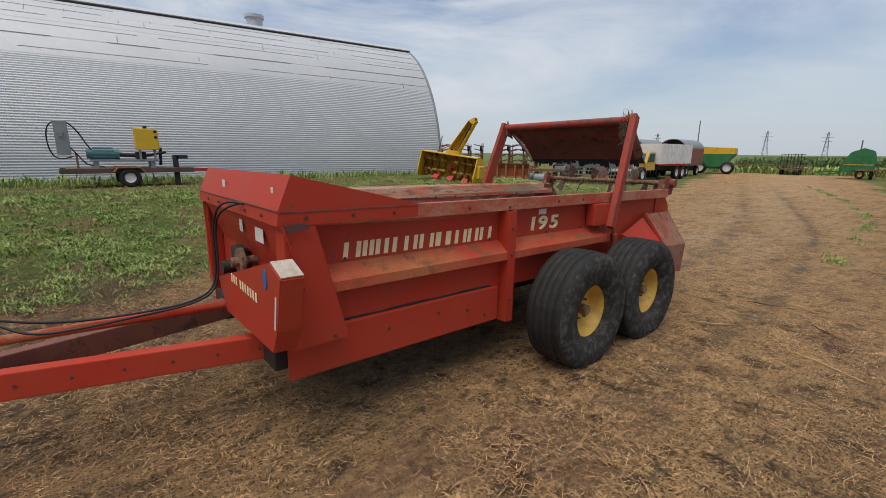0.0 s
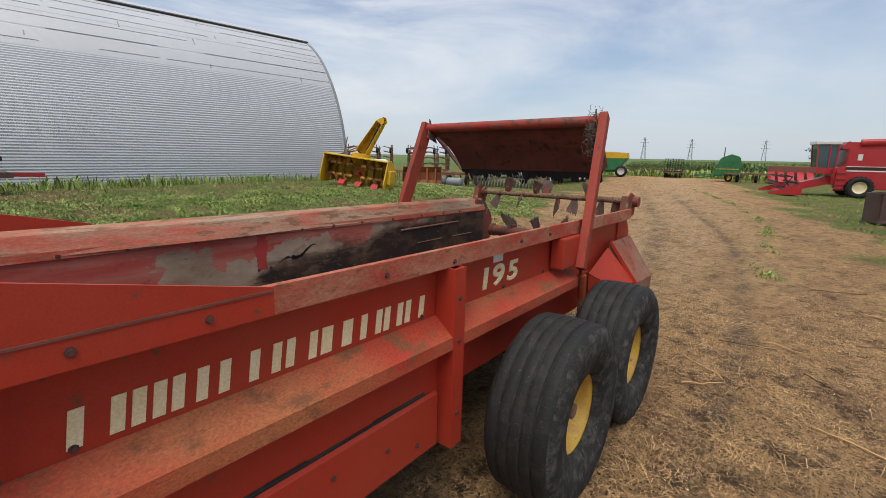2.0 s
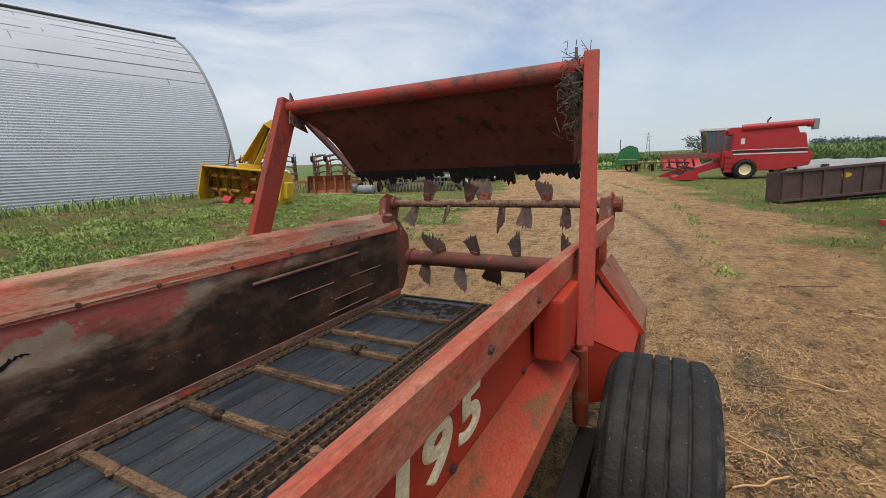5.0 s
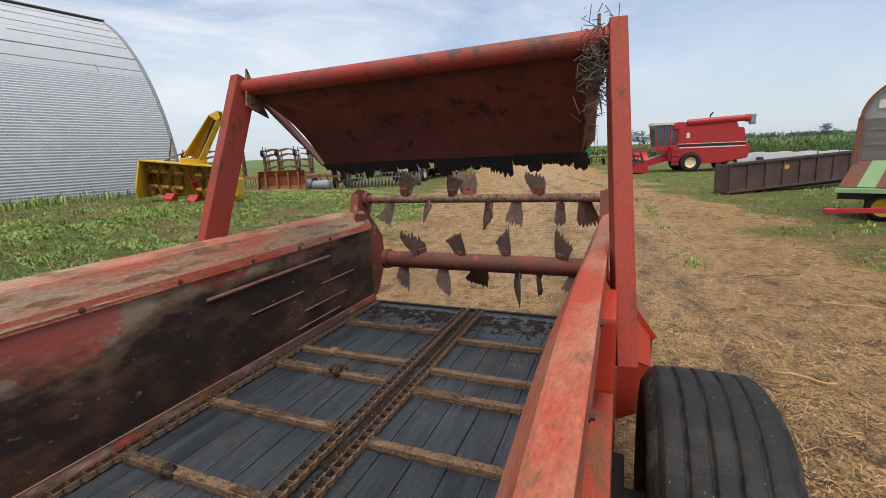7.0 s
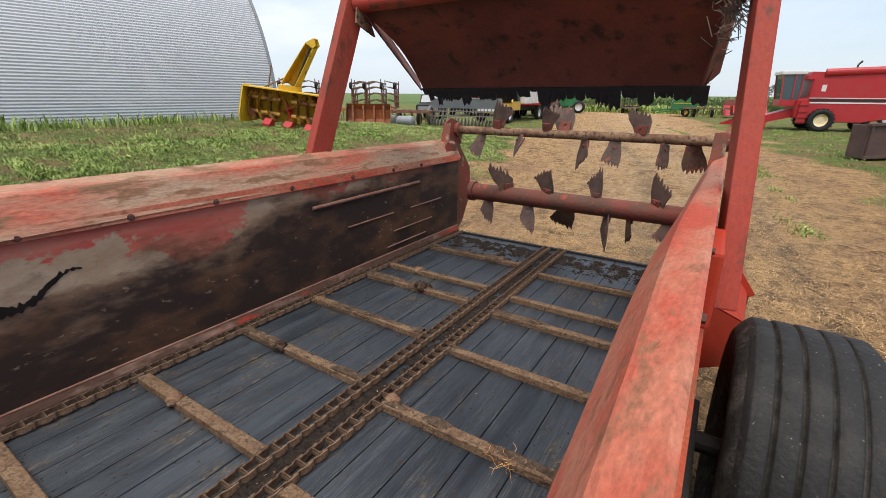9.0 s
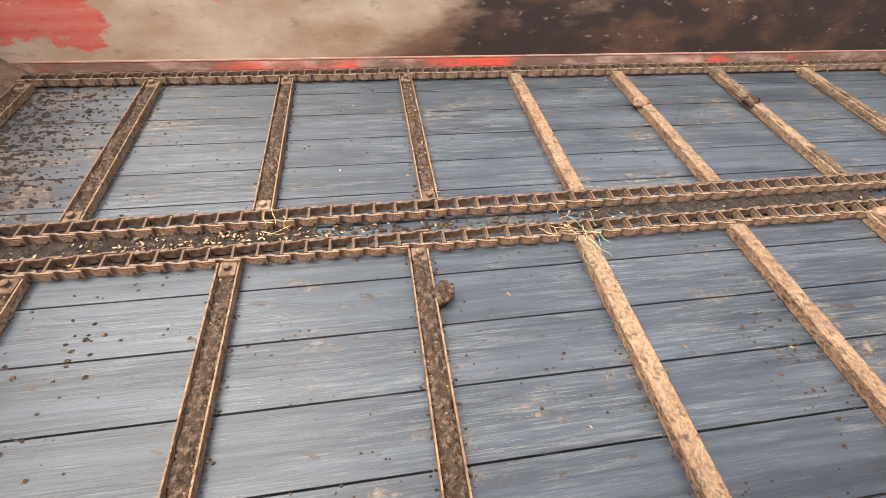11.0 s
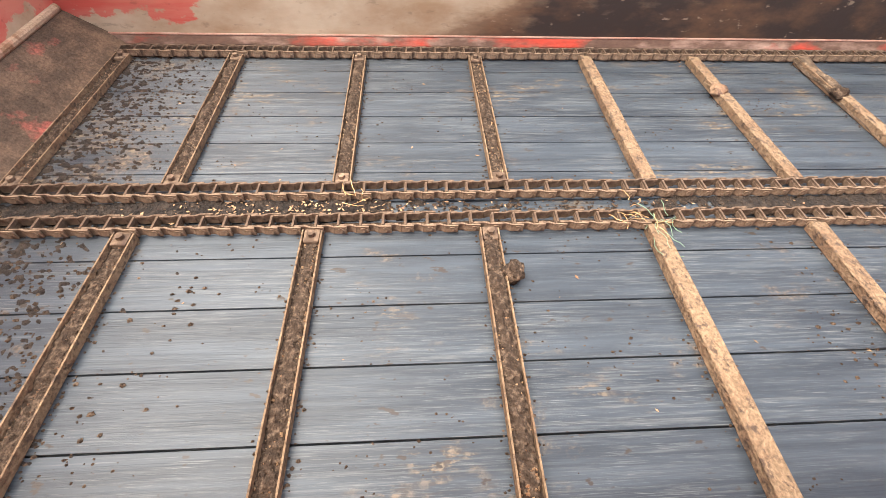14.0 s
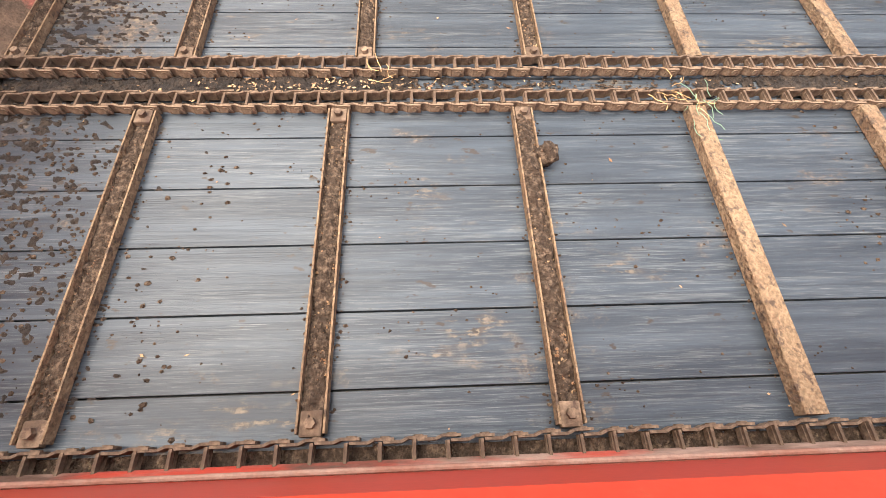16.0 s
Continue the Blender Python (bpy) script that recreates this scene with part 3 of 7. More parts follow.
# darker brown, broken up by noise, over the masked patches
land = g_mix(g_math("MULTIPLY", g_attr("damp"), g_noise(3.5, 9, 0.25, 0.6, None, 0.72)), land, g_mix(g_noise(30, 8, 0.4, 0.62), (0.045, 0.031, 0.021), (0.15, 0.1, 0.06)))
land = g_mix(g_math("MULTIPLY", g_noise(5.5, 10, 0.52, 0.62, (1.0, 0.6, 1.0, 0.3), 0.8), 0.55), land, (0.085, 0.056, 0.034))
land = g_mix(g_math("MULTIPLY", g_noise(38, 10, 0.54, 0.64, (0.5, 1.0, 1.0, 0.7), 0.85), 0.5), land, (0.05, 0.034, 0.02))
land = g_mix(g_math("MULTIPLY", g_noise(46, 10, 0.56, 0.64, (1.0, 0.35, 1.0, 1.1), 0.85), 0.5), land, (0.86, 0.62, 0.36))
land = g_mix(g_attr("crop"), land, crop)
gl.new(land, gb.inputs["Base Color"])
g_b1 = gn.new("ShaderNodeBump")
g_b1.inputs["Strength"].default_value, g_b1.inputs["Distance"].default_value = 1.0, 0.06
g_h = g_math("ADD", g_math("MULTIPLY", straw_a, 0.4), g_math("MULTIPLY", g_noise(7, 10, 0.25, 0.75, None, 0.72), 0.6))
gl.new(g_h, g_b1.inputs["Height"])
gl.new(g_b1.outputs["Normal"], gb.inputs["Normal"])
gme.materials.append(m_ground)
ground = tagged(new("ground", gme), "brown soil lane strewn with straw between weedy green grass", "ground", kind="structure")

rng = np.random.default_rng(7)


def quick_mesh(name, tri, mat, label, category):
    """Many loose triangles (n, 3, 3) as one mesh of stuff."""
    me = bpy.data.meshes.new(name)
    n = len(tri)
    me.vertices.add(n * 3)
    me.vertices.foreach_set("co", tri.astype(np.float32).ravel())
    me.loops.add(n * 3)
    me.loops.foreach_set("vertex_index", np.arange(n * 3))
    me.polygons.add(n)
    me.polygons.foreach_set("loop_start", np.arange(0, n * 3, 3))
    me.update(calc_edges=True)
    me.materials.append(mat)
    return tagged(new(name, me), label, category, kind="stuff")


def land_height(x, y):
    out = rise(x, y)
    return out


def blades(x, y, size, lean, width, per):
    """Grass tufts at x, y: each a bunch of tapered blades, every blade one lower and one bent upper triangle."""
    n = len(x)
    x, y, size = np.repeat(x, per), np.repeat(y, per), np.repeat(size, per)
    k = n * per
    a = rng.uniform(0, 2 * np.pi, k)
    s = size * rng.uniform(0.5, 1.1, k)
    ox, oy = rng.normal(0, 0.35, k) * size, rng.normal(0, 0.35, k) * size
    z = land_height(x + ox, y + oy) - 0.01
    base = np.stack([x + ox, y + oy, z], -1)
    d = np.stack([np.cos(a), np.sin(a), np.zeros(k)], -1)
    p = np.stack([-np.sin(a), np.cos(a), np.zeros(k)], -1) * (width * s)[:, None]
    ln = rng.uniform(0.2, 1.0, k)[:, None] * lean
    mid = base + d * (s[:, None] * ln * 0.4) + np.array([0, 0, 1.0]) * (s * 0.6)[:, None]
    tip = base + d * (s[:, None] * ln) + np.array([0, 0, 1.0]) * (s * rng.uniform(0.7, 1.0, k))[:, None]
    t1 = np.stack([base - p, base + p, mid + p * 0.8], 1)
    t2 = np.stack([base - p, mid + p * 0.8, mid - p * 0.8], 1)
    t3 = np.stack([mid - p * 0.8, mid + p * 0.8, tip], 1)
    return np.concatenate([t1, t2, t3])


def scatter(n, x0, x1, y0, y1, keep):
    x, y = rng.uniform(x0, x1, n), rng.uniform(y0, y1, n)
    ok = rng.uniform(0, 1, n) < keep(x, y)
    return x[ok], y[ok]


def patchy(x, y):
    broad = 0.5 + 0.5 * np.sin(x * 0.9 + 1.3 * np.sin(y * 0.7)) * np.cos(y * 0.8 + np.sin(x * 0.5))
    fine = np.array([noise.fractal((a * 0.9, c * 1.3, 4.0), 0.8, 2.0, 4) for a, c in zip(x, y)])
    return np.clip(0.5 * broad + 1.3 * fine + 0.2, 0, 1)


gx1, gy1 = scatter(90000, -11, -2.6, -8, 16, lambda x, y: grass_share(x, y) ** 2 * (0.12 + 0.88 * patchy(x, y)))
gx2, gy2 = scatter(46000, -32, -9, -16, 34, lambda x, y: grass_share(x, y) * (0.15 + 0.85 * patchy(x, y)))
quick_mesh("grass", np.concatenate([blades(gx1, gy1, rng.uniform(0.02, 0.05, len(gx1)) * (1 + 1.2 * patchy(gx1 * 2, gy1 * 2)), 2.0, 0.11, 6), blades(gx2, gy2, rng.uniform(0.03, 0.08, len(gx2)), 2.0, 0.14, 4)]),
           m_leaf, "patchy green weeds and grass beside the lane", "grass")
gx3, gy3 = scatter(30000, -1, 16, 5, 34, lambda x, y: np.clip(grass_share(x, y), 0, 1) ** 2 * patchy(x * 1.3, y))
gx4, gy4 = scatter(4200, -0.35, 0.35, 6.5, 30, lambda x, y: 0.9 * np.clip(3 * patchy(x * 3 + 5, y * 0.8) - 1.2, 0, 1) * np.exp(-(x / 0.16) ** 2))
quick_mesh("lane_grass", np.concatenate([blades(gx3, gy3, rng.uniform(0.04, 0.11, len(gx3)), 1.0, 0.12, 4), blades(gx4 + 1.72 - 0.0115 * np.clip(gy4 - 8, 0, 14) ** 2 - 0.32 * np.clip(gy4 - 22, 0, 30), gy4, rng.uniform(0.04, 0.1, len(gx4)), 1.0, 0.12, 4)]),
           m_leaf, "green grass tufts on the dirt lane and its far verge", "grass")
gx5, gy5 = scatter(26000, -17, -3, -10, 20, lambda x, y: grass_share(x, y) * (1 - 0.8 * patchy(x, y)))
quick_mesh("dry_grass", blades(gx5, gy5, rng.uniform(0.04, 0.11, len(gx5)), 2.0, 0.06, 3), m_leaf_dry, "dry brown stalks among the green grass", "grass")


def straws(x, y, lo, hi, width):
    n = len(x)
    a = rng.uniform(0, np.pi, n)
    h = rng.uniform(lo, hi, n) / 2
    d = np.stack([np.cos(a) * h, np.sin(a) * h, rng.normal(0, 0.09, n) * h], -1)
    p = np.stack([-np.sin(a), np.cos(a), np.zeros(n)], -1) * (width * rng.uniform(0.6, 1.4, n))[:, None]
    c = np.stack([x, y, land_height(x, y) + rng.uniform(0.008, 0.03, n)], -1)
    return np.concatenate([np.stack([c - d - p, c + d - p, c + d + p], 1), np.stack([c - d - p, c + d + p, c - d + p], 1)])


sx, sy = scatter(480000, -4.5, 7.5, -6, 15, lambda x, y: (1 - 0.8 * grass_share(x, y)) * (1 - 0.75 * np.clip(1.3 - np.abs(x + 0.3 * y / 8) / 2.4, 0, 1) * np.clip((y - 3) / 5, 0, 1)) * (0.35 + 0.65 * patchy(x * 1.6, y * 1.1)) * np.clip(1.2 - np.abs(y - 1) / 16, 0.1, 1))
sx2, sy2 = scatter(30000, 1.2, 7, -3, 12, lambda x, y: 0.8 * patchy(x * 1.5 + 1, y * 1.5))
quick_mesh("straw_litter", np.concatenate([straws(sx, sy, 0.01, 0.07, 0.0014), straws(sx2, sy2, 0.03, 0.22, 0.0014)]), m_straw, "broken straw and stalks littering the lane", "straw")

# ---- manure spreader ----
TILT = Matrix(((0.99996, 0.0, -0.00873, -0.0387), (0.00018, 0.99978, 0.02094, -0.0005), (0.00872, -0.02094, 0.99974, -0.0178), (0, 0, 0, 1)))
spreader = thing("manure_spreader", "weathered red tandem-axle manure spreader with faded cream lettering, standing on straw", "manure spreader", TILT)
MID = -0.234                      # centre line of the box
WALL = 0.62                       # side wall, out from the centre line's mark
NEAR, FAR = 0.581, 2 * MID - WALL  # inner faces of the side walls
FRONT, REAR = -2.36, 2.36
FLOOR_END = 2.31
DECK = 0.746


def mirror(x):
    return 2 * MID - x


def near(x):
    """The near side leans in a little more than the far one."""
    return x - (WALL - NEAR)


def both(build):
    """Builds a side part for both long sides: build gets a function that maps x outward from the near wall, and the side."""
    build(near, 1)
    build(mirror, -1)


b = bm_new()
rod(b, (0, 0, 0), (0, 0, 0.004), 0.012, 12)
rod(b, (0, 0, 0.004), (0, 0, 0.010), 0.0085, 6)
bolt_mesh = bpy.data.meshes.new("bolt")
b.to_mesh(bolt_mesh)
b.free()
bolt_mesh.materials.append(m_bolt)


def side(fx, sgn):
    near_side = sgn > 0
    b = bm_new()
    prism(b, [(fx(WALL), DECK - 0.02), (fx(WALL + 0.016), DECK - 0.02), (fx(WALL + 0.016), 1.385), (fx(WALL), 1.345)], "y", FRONT, REAR)
    wall = part("side_wall", b, m_red if near_side else m_inner, spreader, "red painted steel side" if near_side else "inner steel side stained black and tan by manure")
    b = bm_new()
    prev = None
    for k in range(25):
        y = FRONT + (REAR + 0.02 - FRONT) * k / 24
        bow = (0.022 * math.exp(-((y - 0.7) / 0.8) ** 2) - 0.016 * math.exp(-((y + 1.05) / 0.6) ** 2) if near_side else 0.032 * math.exp(-((y + 0.85) / 0.65) ** 2)) + 0.003 * math.sin(y * 4.1)
        out = 0.02 if near_side else 0.0
        ring = [(WALL - 0.01 - bow, 1.338), (0.668 - bow * 0.8 - out / 2, 1.452), (0.676 - bow * 0.7 - out / 2, 1.458), (0.728 - out, 1.478), (0.738 - out, 1.472), (0.738 - out, 1.375), (0.70 - out, 1.372), (0.70 - out, 1.385), (0.722 - out, 1.388), (0.722 - out, 1.462), (0.672 - bow * 0.8 - out / 2, 1.440), (WALL + 0.004 - bow, 1.335)]
        cur = [b.verts.new((fx(x), y, z)) for x, z in ring]
        if prev:
            for q in range(len(ring)):
                b.faces.new((prev[q], prev[(q + 1) % len(ring)], cur[(q + 1) % len(ring)], cur[q]))
        else:
            b.faces.new(cur)
        prev = cur
    b.faces.new(prev[::-1])
    bmesh.ops.recalc_face_normals(b, faces=b.faces)
    part("top_rail", b, m_rail if near_side else m_lip, spreader, "sun-bleached rusty top rail")
    b = bm_new()
    prism(b, [(fx(WALL + 0.018), 1.115), (fx(0.752), 1.025), (fx(0.755), 0.962), (fx(0.735), 0.958), (fx(0.735), 1.015), (fx(WALL + 0.018), 1.09)], "y", FRONT + 0.14, 1.0)
    part("side_ledge", b, m_ledge, spreader, "sloping stiffening ledge with rust-washed red paint")
    b = bm_new()
    prism(b, [(fx(0.645), 0.70), (fx(0.66), 0.70), (fx(0.66), 0.985), (fx(0.645), 0.985)], "y", FRONT + 0.1, REAR - 0.5)
    part("lower_panel", b, m_red, spreader)
    b = bm_new()
    prism(b, [(fx(0.672), 0.728), (fx(0.690), 0.715), (fx(0.690), 0.43), (fx(0.682), 0.43), (fx(0.682), 0.705), (fx(0.660), 0.722)], "y", -2.468, -0.645)
    part("skirt_panel", b, m_red, spreader, "long red lower skirt panel")
    # solid black strip in place of the shade in the open gap
    b = bm_new()
    for k in range(9):
        y0 = -2.25 + k * 0.17
        prism(b, [(fx(0.6605), 0.7225), (fx(0.6715), 0.7295), (fx(0.6715), 0.738 + 0.005 * math.sin(k * 2.1)), (fx(0.6605), 0.741 + 0.004 * math.cos(k * 1.7))], "y", y0, y0 + 0.17)
    part("skirt_seam", b, m_dark, spreader, "black strip standing for the shaded gap above the skirt")
    b = bm_new()
    prism(b, [(fx(0.64), -0.612), (fx(0.758), -0.612), (fx(0.758), -0.522), (fx(0.64), -0.522), (fx(0.64), -0.534), (fx(0.742), -0.534), (fx(0.742), -0.6), (fx(0.64), -0.6)], "z", 0.41, 1.372)
    part("side_post", b, m_red, spreader, "red channel-steel side post")
    b = bm_new()
    plate(b, [(fx(0.772), -2.485, 1.385), (fx(0.772), -2.30, 1.385), (fx(0.772), -2.105, 0.665), (fx(0.772), -2.475, 0.655)], 0.012)
    box(b, min(fx(0.64), fx(0.772)), max(fx(0.64), fx(0.772)), -2.485, -2.47, 0.665, 1.375)
    part("front_gusset", b, m_red, spreader, "tapered red front gusset plate")
    # bracket that carries the gate arm
    b = bm_new()
    box(b, min(fx(0.65), fx(0.755)), max(fx(0.65), fx(0.755)), 0.68, 0.98, 1.14, 1.368, 0.012)
    part("arm_bracket", b, m_red, spreader)
    # bolts along the rail and the ledge
    for y, z, x in [(-2.35, 1.435, 0.763), (-2.05, 1.435, 0.763), (-1.75, 1.43, 0.763), (-1.03, 1.415, 0.737 - (0.02 if near_side else 0.0)), (-0.57, 1.40, 0.737 - (0.02 if near_side else 0.0)), (0.1, 1.42, 0.737 - (0.02 if near_side else 0.0)), (0.5, 1.42, 0.737 - (0.02 if near_side else 0.0)),
                    (-0.57, 1.22, 0.758), (-0.57, 1.0, 0.758), (-0.57, 0.6, 0.758), (-1.3, 0.62, 0.69), (-1.0, 0.58, 0.69), (-0.8, 0.5, 0.69), (-1.75, 0.6, 0.69),
                    (-2.05, 1.135, WALL + 0.017), (-0.72, 1.135, WALL + 0.017), (-0.4, 1.13, WALL + 0.017), (0.05, 1.13, WALL + 0.017), (0.6, 1.13, WALL + 0.017), (-2.2, 0.69, 0.778), (-2.2, 1.2, 0.778)]:
        share("bolt", bolt_mesh, spreader, Matrix.Translation((fx(x), y, z)) @ Matrix.Rotation(radians(90 * sgn), 4, "Y"))


# the inner face of the far wall: paint left at the top, bare tan steel, black manure stains low down
m_inner = bpy.data.materials.new("stained_inner_steel")
m_inner.use_nodes = True
inn, inl = m_inner.node_tree.nodes, m_inner.node_tree.links
inb = inn["Principled BSDF"]
inb.inputs["Roughness"].default_value = 0.65
inb.inputs["Specular IOR Level"].default_value = 0.25
in_tc = inn.new("ShaderNodeTexCoord")
in_sep = inn.new("ShaderNodeSeparateXYZ")
inl.new(in_tc.outputs["Object"], in_sep.inputs["Vector"])


def in_noise(scale, stretch, detail=6.0):
    mp = inn.new("ShaderNodeMapping")
    mp.inputs["Scale"].default_value = stretch
    t = inn.new("ShaderNodeTexNoise")
    t.inputs["Scale"].default_value, t.inputs["Detail"].default_value, t.inputs["Roughness"].default_value = scale, detail, 0.6
    inl.new(in_tc.outputs["Object"], mp.inputs["Vector"])
    inl.new(mp.outputs["Vector"], t.inputs["Vector"])
    return t.outputs["Fac"]


def in_math(op, a, b):
    x = inn.new("ShaderNodeMath")
    x.operation = op
    for k, v in ((0, a), (1, b)):
        if isinstance(v, float):
            x.inputs[k].default_value = v
        else:
            inl.new(v, x.inputs[k])
    return x.outputs["Value"]


def in_range(v, lo, hi):
    r = inn.new("ShaderNodeMapRange")
    r.inputs["From Min"].default_value, r.inputs["From Max"].default_value = lo, hi
    inl.new(v, r.inputs["Value"])
    return r.outputs["Result"]


def in_mix(fac, a, b):
    x = inn.new("ShaderNodeMixRGB")
    inl.new(fac, x.inputs[0])
    for k, v in ((1, a), (2, b)):
        if isinstance(v, tuple):
            x.inputs[k].default_value = (*v, 1)
        else:
            inl.new(v, x.inputs[k])
    return x.outputs["Color"]


blot = in_noise(2.6, (1, 0.8, 1.3), 10.0)
blot2 = in_noise(7.0, (1, 0.5, 1.0), 10.0)
speck = in_noise(42.0, (1, 0.45, 1.0), 6.0)
bare = in_mix(in_range(blot2, 0.38, 0.68), (0.42, 0.325, 0.23), (0.27, 0.17, 0.1))
paint_line = in_math("ADD", in_sep.outputs["Z"], in_math("MULTIPLY", in_math("SUBTRACT", blot, 0.5), 0.9))
paint_line = in_math("SUBTRACT", paint_line, in_math("MULTIPLY", in_sep.outputs["Y"], 0.035))
paint_line = in_math("ADD", paint_line, in_math("MULTIPLY", in_math("MAXIMUM", in_math("SUBTRACT", -1.1, in_sep.outputs["Y"]), 0.0), 0.3))
edge = in_math("ADD", paint_line, in_math("MULTIPLY", in_math("SUBTRACT", in_noise(24.0, (1, 0.6, 1.2), 8.0), 0.5), 0.09))
paint = in_mix(in_range(in_noise(5.0, (1, 0.25, 2.0), 8.0), 0.42, 0.6), (0.46, 0.155, 0.11), (0.43, 0.075, 0.055))
col = in_mix(in_range(edge, 1.235, 1.25), bare, paint)
tongue = in_math("SUBTRACT", in_math("ABSOLUTE", in_math("ADD", in_sep.outputs["Y"], 0.605), 0.0), in_math("MULTIPLY", in_math("SUBTRACT", in_noise(16.0, (1, 1, 0.6), 7.0), 0.5), 0.14))
tongue = in_math("MULTIPLY", in_range(tongue, 0.042, 0.038), in_range(in_sep.outputs["Z"], 1.06, 1.064))
col = in_mix(tongue, col, (0.44, 0.055, 0.045))
black_line = in_math("ADD", in_sep.outputs["Z"], in_math("MULTIPLY", in_math("SUBTRACT", in_noise(3.1, (1, 0.55, 1.2)), 0.5), 0.75))
black_line = in_math("SUBTRACT", black_line, in_math("MULTIPLY", in_math("MINIMUM", in_math("MAXIMUM", in_sep.outputs["Y"], -0.2), 1.2), 0.2))
black_line = in_math("ADD", black_line, in_math("MULTIPLY", in_math("MAXIMUM", in_math("SUBTRACT", -0.55, in_sep.outputs["Y"]), 0.0), 0.9))
brown_line = in_math("ADD", black_line, in_math("MULTIPLY", in_math("SUBTRACT", in_noise(9.0, (1, 0.4, 1.3), 9.0), 0.5), 0.5))
col = in_mix(in_math("MULTIPLY", in_range(brown_line, 1.2, 1.08), 0.75), col, (0.13, 0.07, 0.04))
col = in_mix(in_range(in_math("ADD", black_line, in_math("MULTIPLY", in_math("SUBTRACT", in_noise(16.0, (1, 0.3, 1.2), 8.0), 0.5), 0.25)), 1.1, 0.99), col, in_mix(in_range(blot2, 0.45, 0.68), (0.034, 0.023, 0.019), (0.12, 0.062, 0.034)))
col = in_mix(in_math("MULTIPLY", in_range(speck, 0.6, 0.68), 0.28), col, (0.05, 0.032, 0.024))
col = in_mix(in_math("MULTIPLY", in_range(speck, 0.36, 0.3), 0.5), col, (0.34, 0.25, 0.18))
inl.new(col, inb.inputs["Base Color"])
in_bump = inn.new("ShaderNodeBump")
in_bump.inputs["Strength"].default_value, in_bump.inputs["Distance"].default_value = 0.4, 0.006
inl.new(in_math("ADD", blot2, in_math("MULTIPLY", speck, 0.6)), in_bump.inputs["Height"])
inl.new(in_bump.outputs["Normal"], inb.inputs["Normal"])
both(side)

# far wall details: lap seam, welded strips, floor lip
b = bm_new()
prism(b, [(FAR, 1.318), (FAR + 0.014, 1.323), (FAR + 0.006, 1.366), (FAR - 0.006, 1.362)], "y", FRONT, REAR)
part("wall_seam", b, m_rail, spreader, "bolted lap seam along the inner wall")
b = bm_new()
for y0, y1, z in ((0.87, 1.82, 1.212), (1.12, 1.53, 1.055), (1.53, 1.98, 0.935), (1.46, 1.9, 0.84), (1.72, 2.1, 1.06)):
    rod(b, (FAR + 0.004, y0, z), (FAR + 0.004, y1, z + 0.012 * (y1 - y0)), 0.010 if y0 < 1 else 0.005, 8)
part("weld_strip", b, m_strip, spreader, "worn welded wear strips")
for w, sg in ((FAR, 1), (NEAR, -1)):
    b = bm_new()
    prism(b, [(w, 0.795), (w + sg * 0.008, 0.795), (w + sg * 0.018, 0.768), (w + sg * 0.018, 0.757), (w, 0.757)], "y", FRONT, REAR)
    lip = part("floor_lip", b, m_lip_dark, spreader, "worn dark angle along the floor edge")
    b = bm_new()
    rod(b, (w + sg * 0.005, FRONT, 0.797), (w + sg * 0.005, REAR, 0.797), 0.0045, 8)
    part("lip_edge", b, m_strip, lip, "rubbed pale upper edge")

for y, z in ((-0.632, 1.066), (-0.536, 1.07)):
    share("bolt", bolt_mesh, spreader, Matrix.Translation((FAR + 0.001, y, z)) @ Matrix.Rotation(radians(90), 4, "Y"))
for k in range(11):
    share("bolt", bolt_mesh, spreader, Matrix.Translation((FAR + 0.012, -1.75 + 0.36 * k + 0.05 * math.sin(5 * k), 1.338)) @ Matrix.Rotation(radians(90), 4, "Y"))
for k in range(5):
    share("bolt", bolt_mesh, spreader, Matrix.Translation((-0.85 + 0.33 * k, -2.517, 1.435)) @ Matrix.Rotation(radians(90), 4, "X"))

# front wall, hood and drive cover
b = bm_new()
box(b, FAR - 0.016, NEAR + 0.016, FRONT - 0.012, FRONT, 0.60, 1.40)
part("front_wall", b, m_red, spreader)
b = bm_new()
plate(b, [(FAR + 0.002, -2.125, 0.766), (NEAR - 0.002, -2.125, 0.766), (NEAR - 0.002, -2.30, 0.875), (FAR + 0.002, -2.30, 0.875)], 0.012)
part("front_ramp", b, m_ramp, spreader, "manure-covered sloping front plate")
b = bm_new()
plate(b, [(FAR + 0.002, -2.30, 0.875), (NEAR - 0.002, -2.30, 0.875), (NEAR - 0.002, -2.345, 1.385), (FAR + 0.002, -2.345, 1.385)], 0.008)
part("front_liner", b, m_inner, spreader, "stained inner front plate")
b = bm_new()
rod(b, (FAR + 0.01, -2.292, 0.882), (NEAR - 0.01, -2.292, 0.882), 0.014, 10)
part("ramp_bead", b, m_lip, spreader)
hl, hr = mirror(0.762), near(0.762)
b = bm_new()
prism(b, [(-2.425, 1.675), (-2.505, 1.482), (-2.515, 1.395), (-2.50, 1.395), (-2.49, 1.48), (-2.41, 1.67)], "x", hl, hr)
prism(b, [(-2.51, 1.395), (-2.36, 1.385), (-2.36, 1.395), (-2.51, 1.405)], "x", hl, hr)
part("hood_front", b, m_red, spreader, "red front splash hood")
for fx in (near, mirror):
    b = bm_new()
    plate(b, [(fx(0.758), -2.425, 1.675), (fx(0.758), -1.555, 1.482), (fx(0.758), -1.555, 1.392), (fx(0.758), -2.51, 1.392), (fx(0.758), -2.505, 1.482)], 0.01)
    part("hood_side", b, m_red, spreader, "tapered hood side plate")
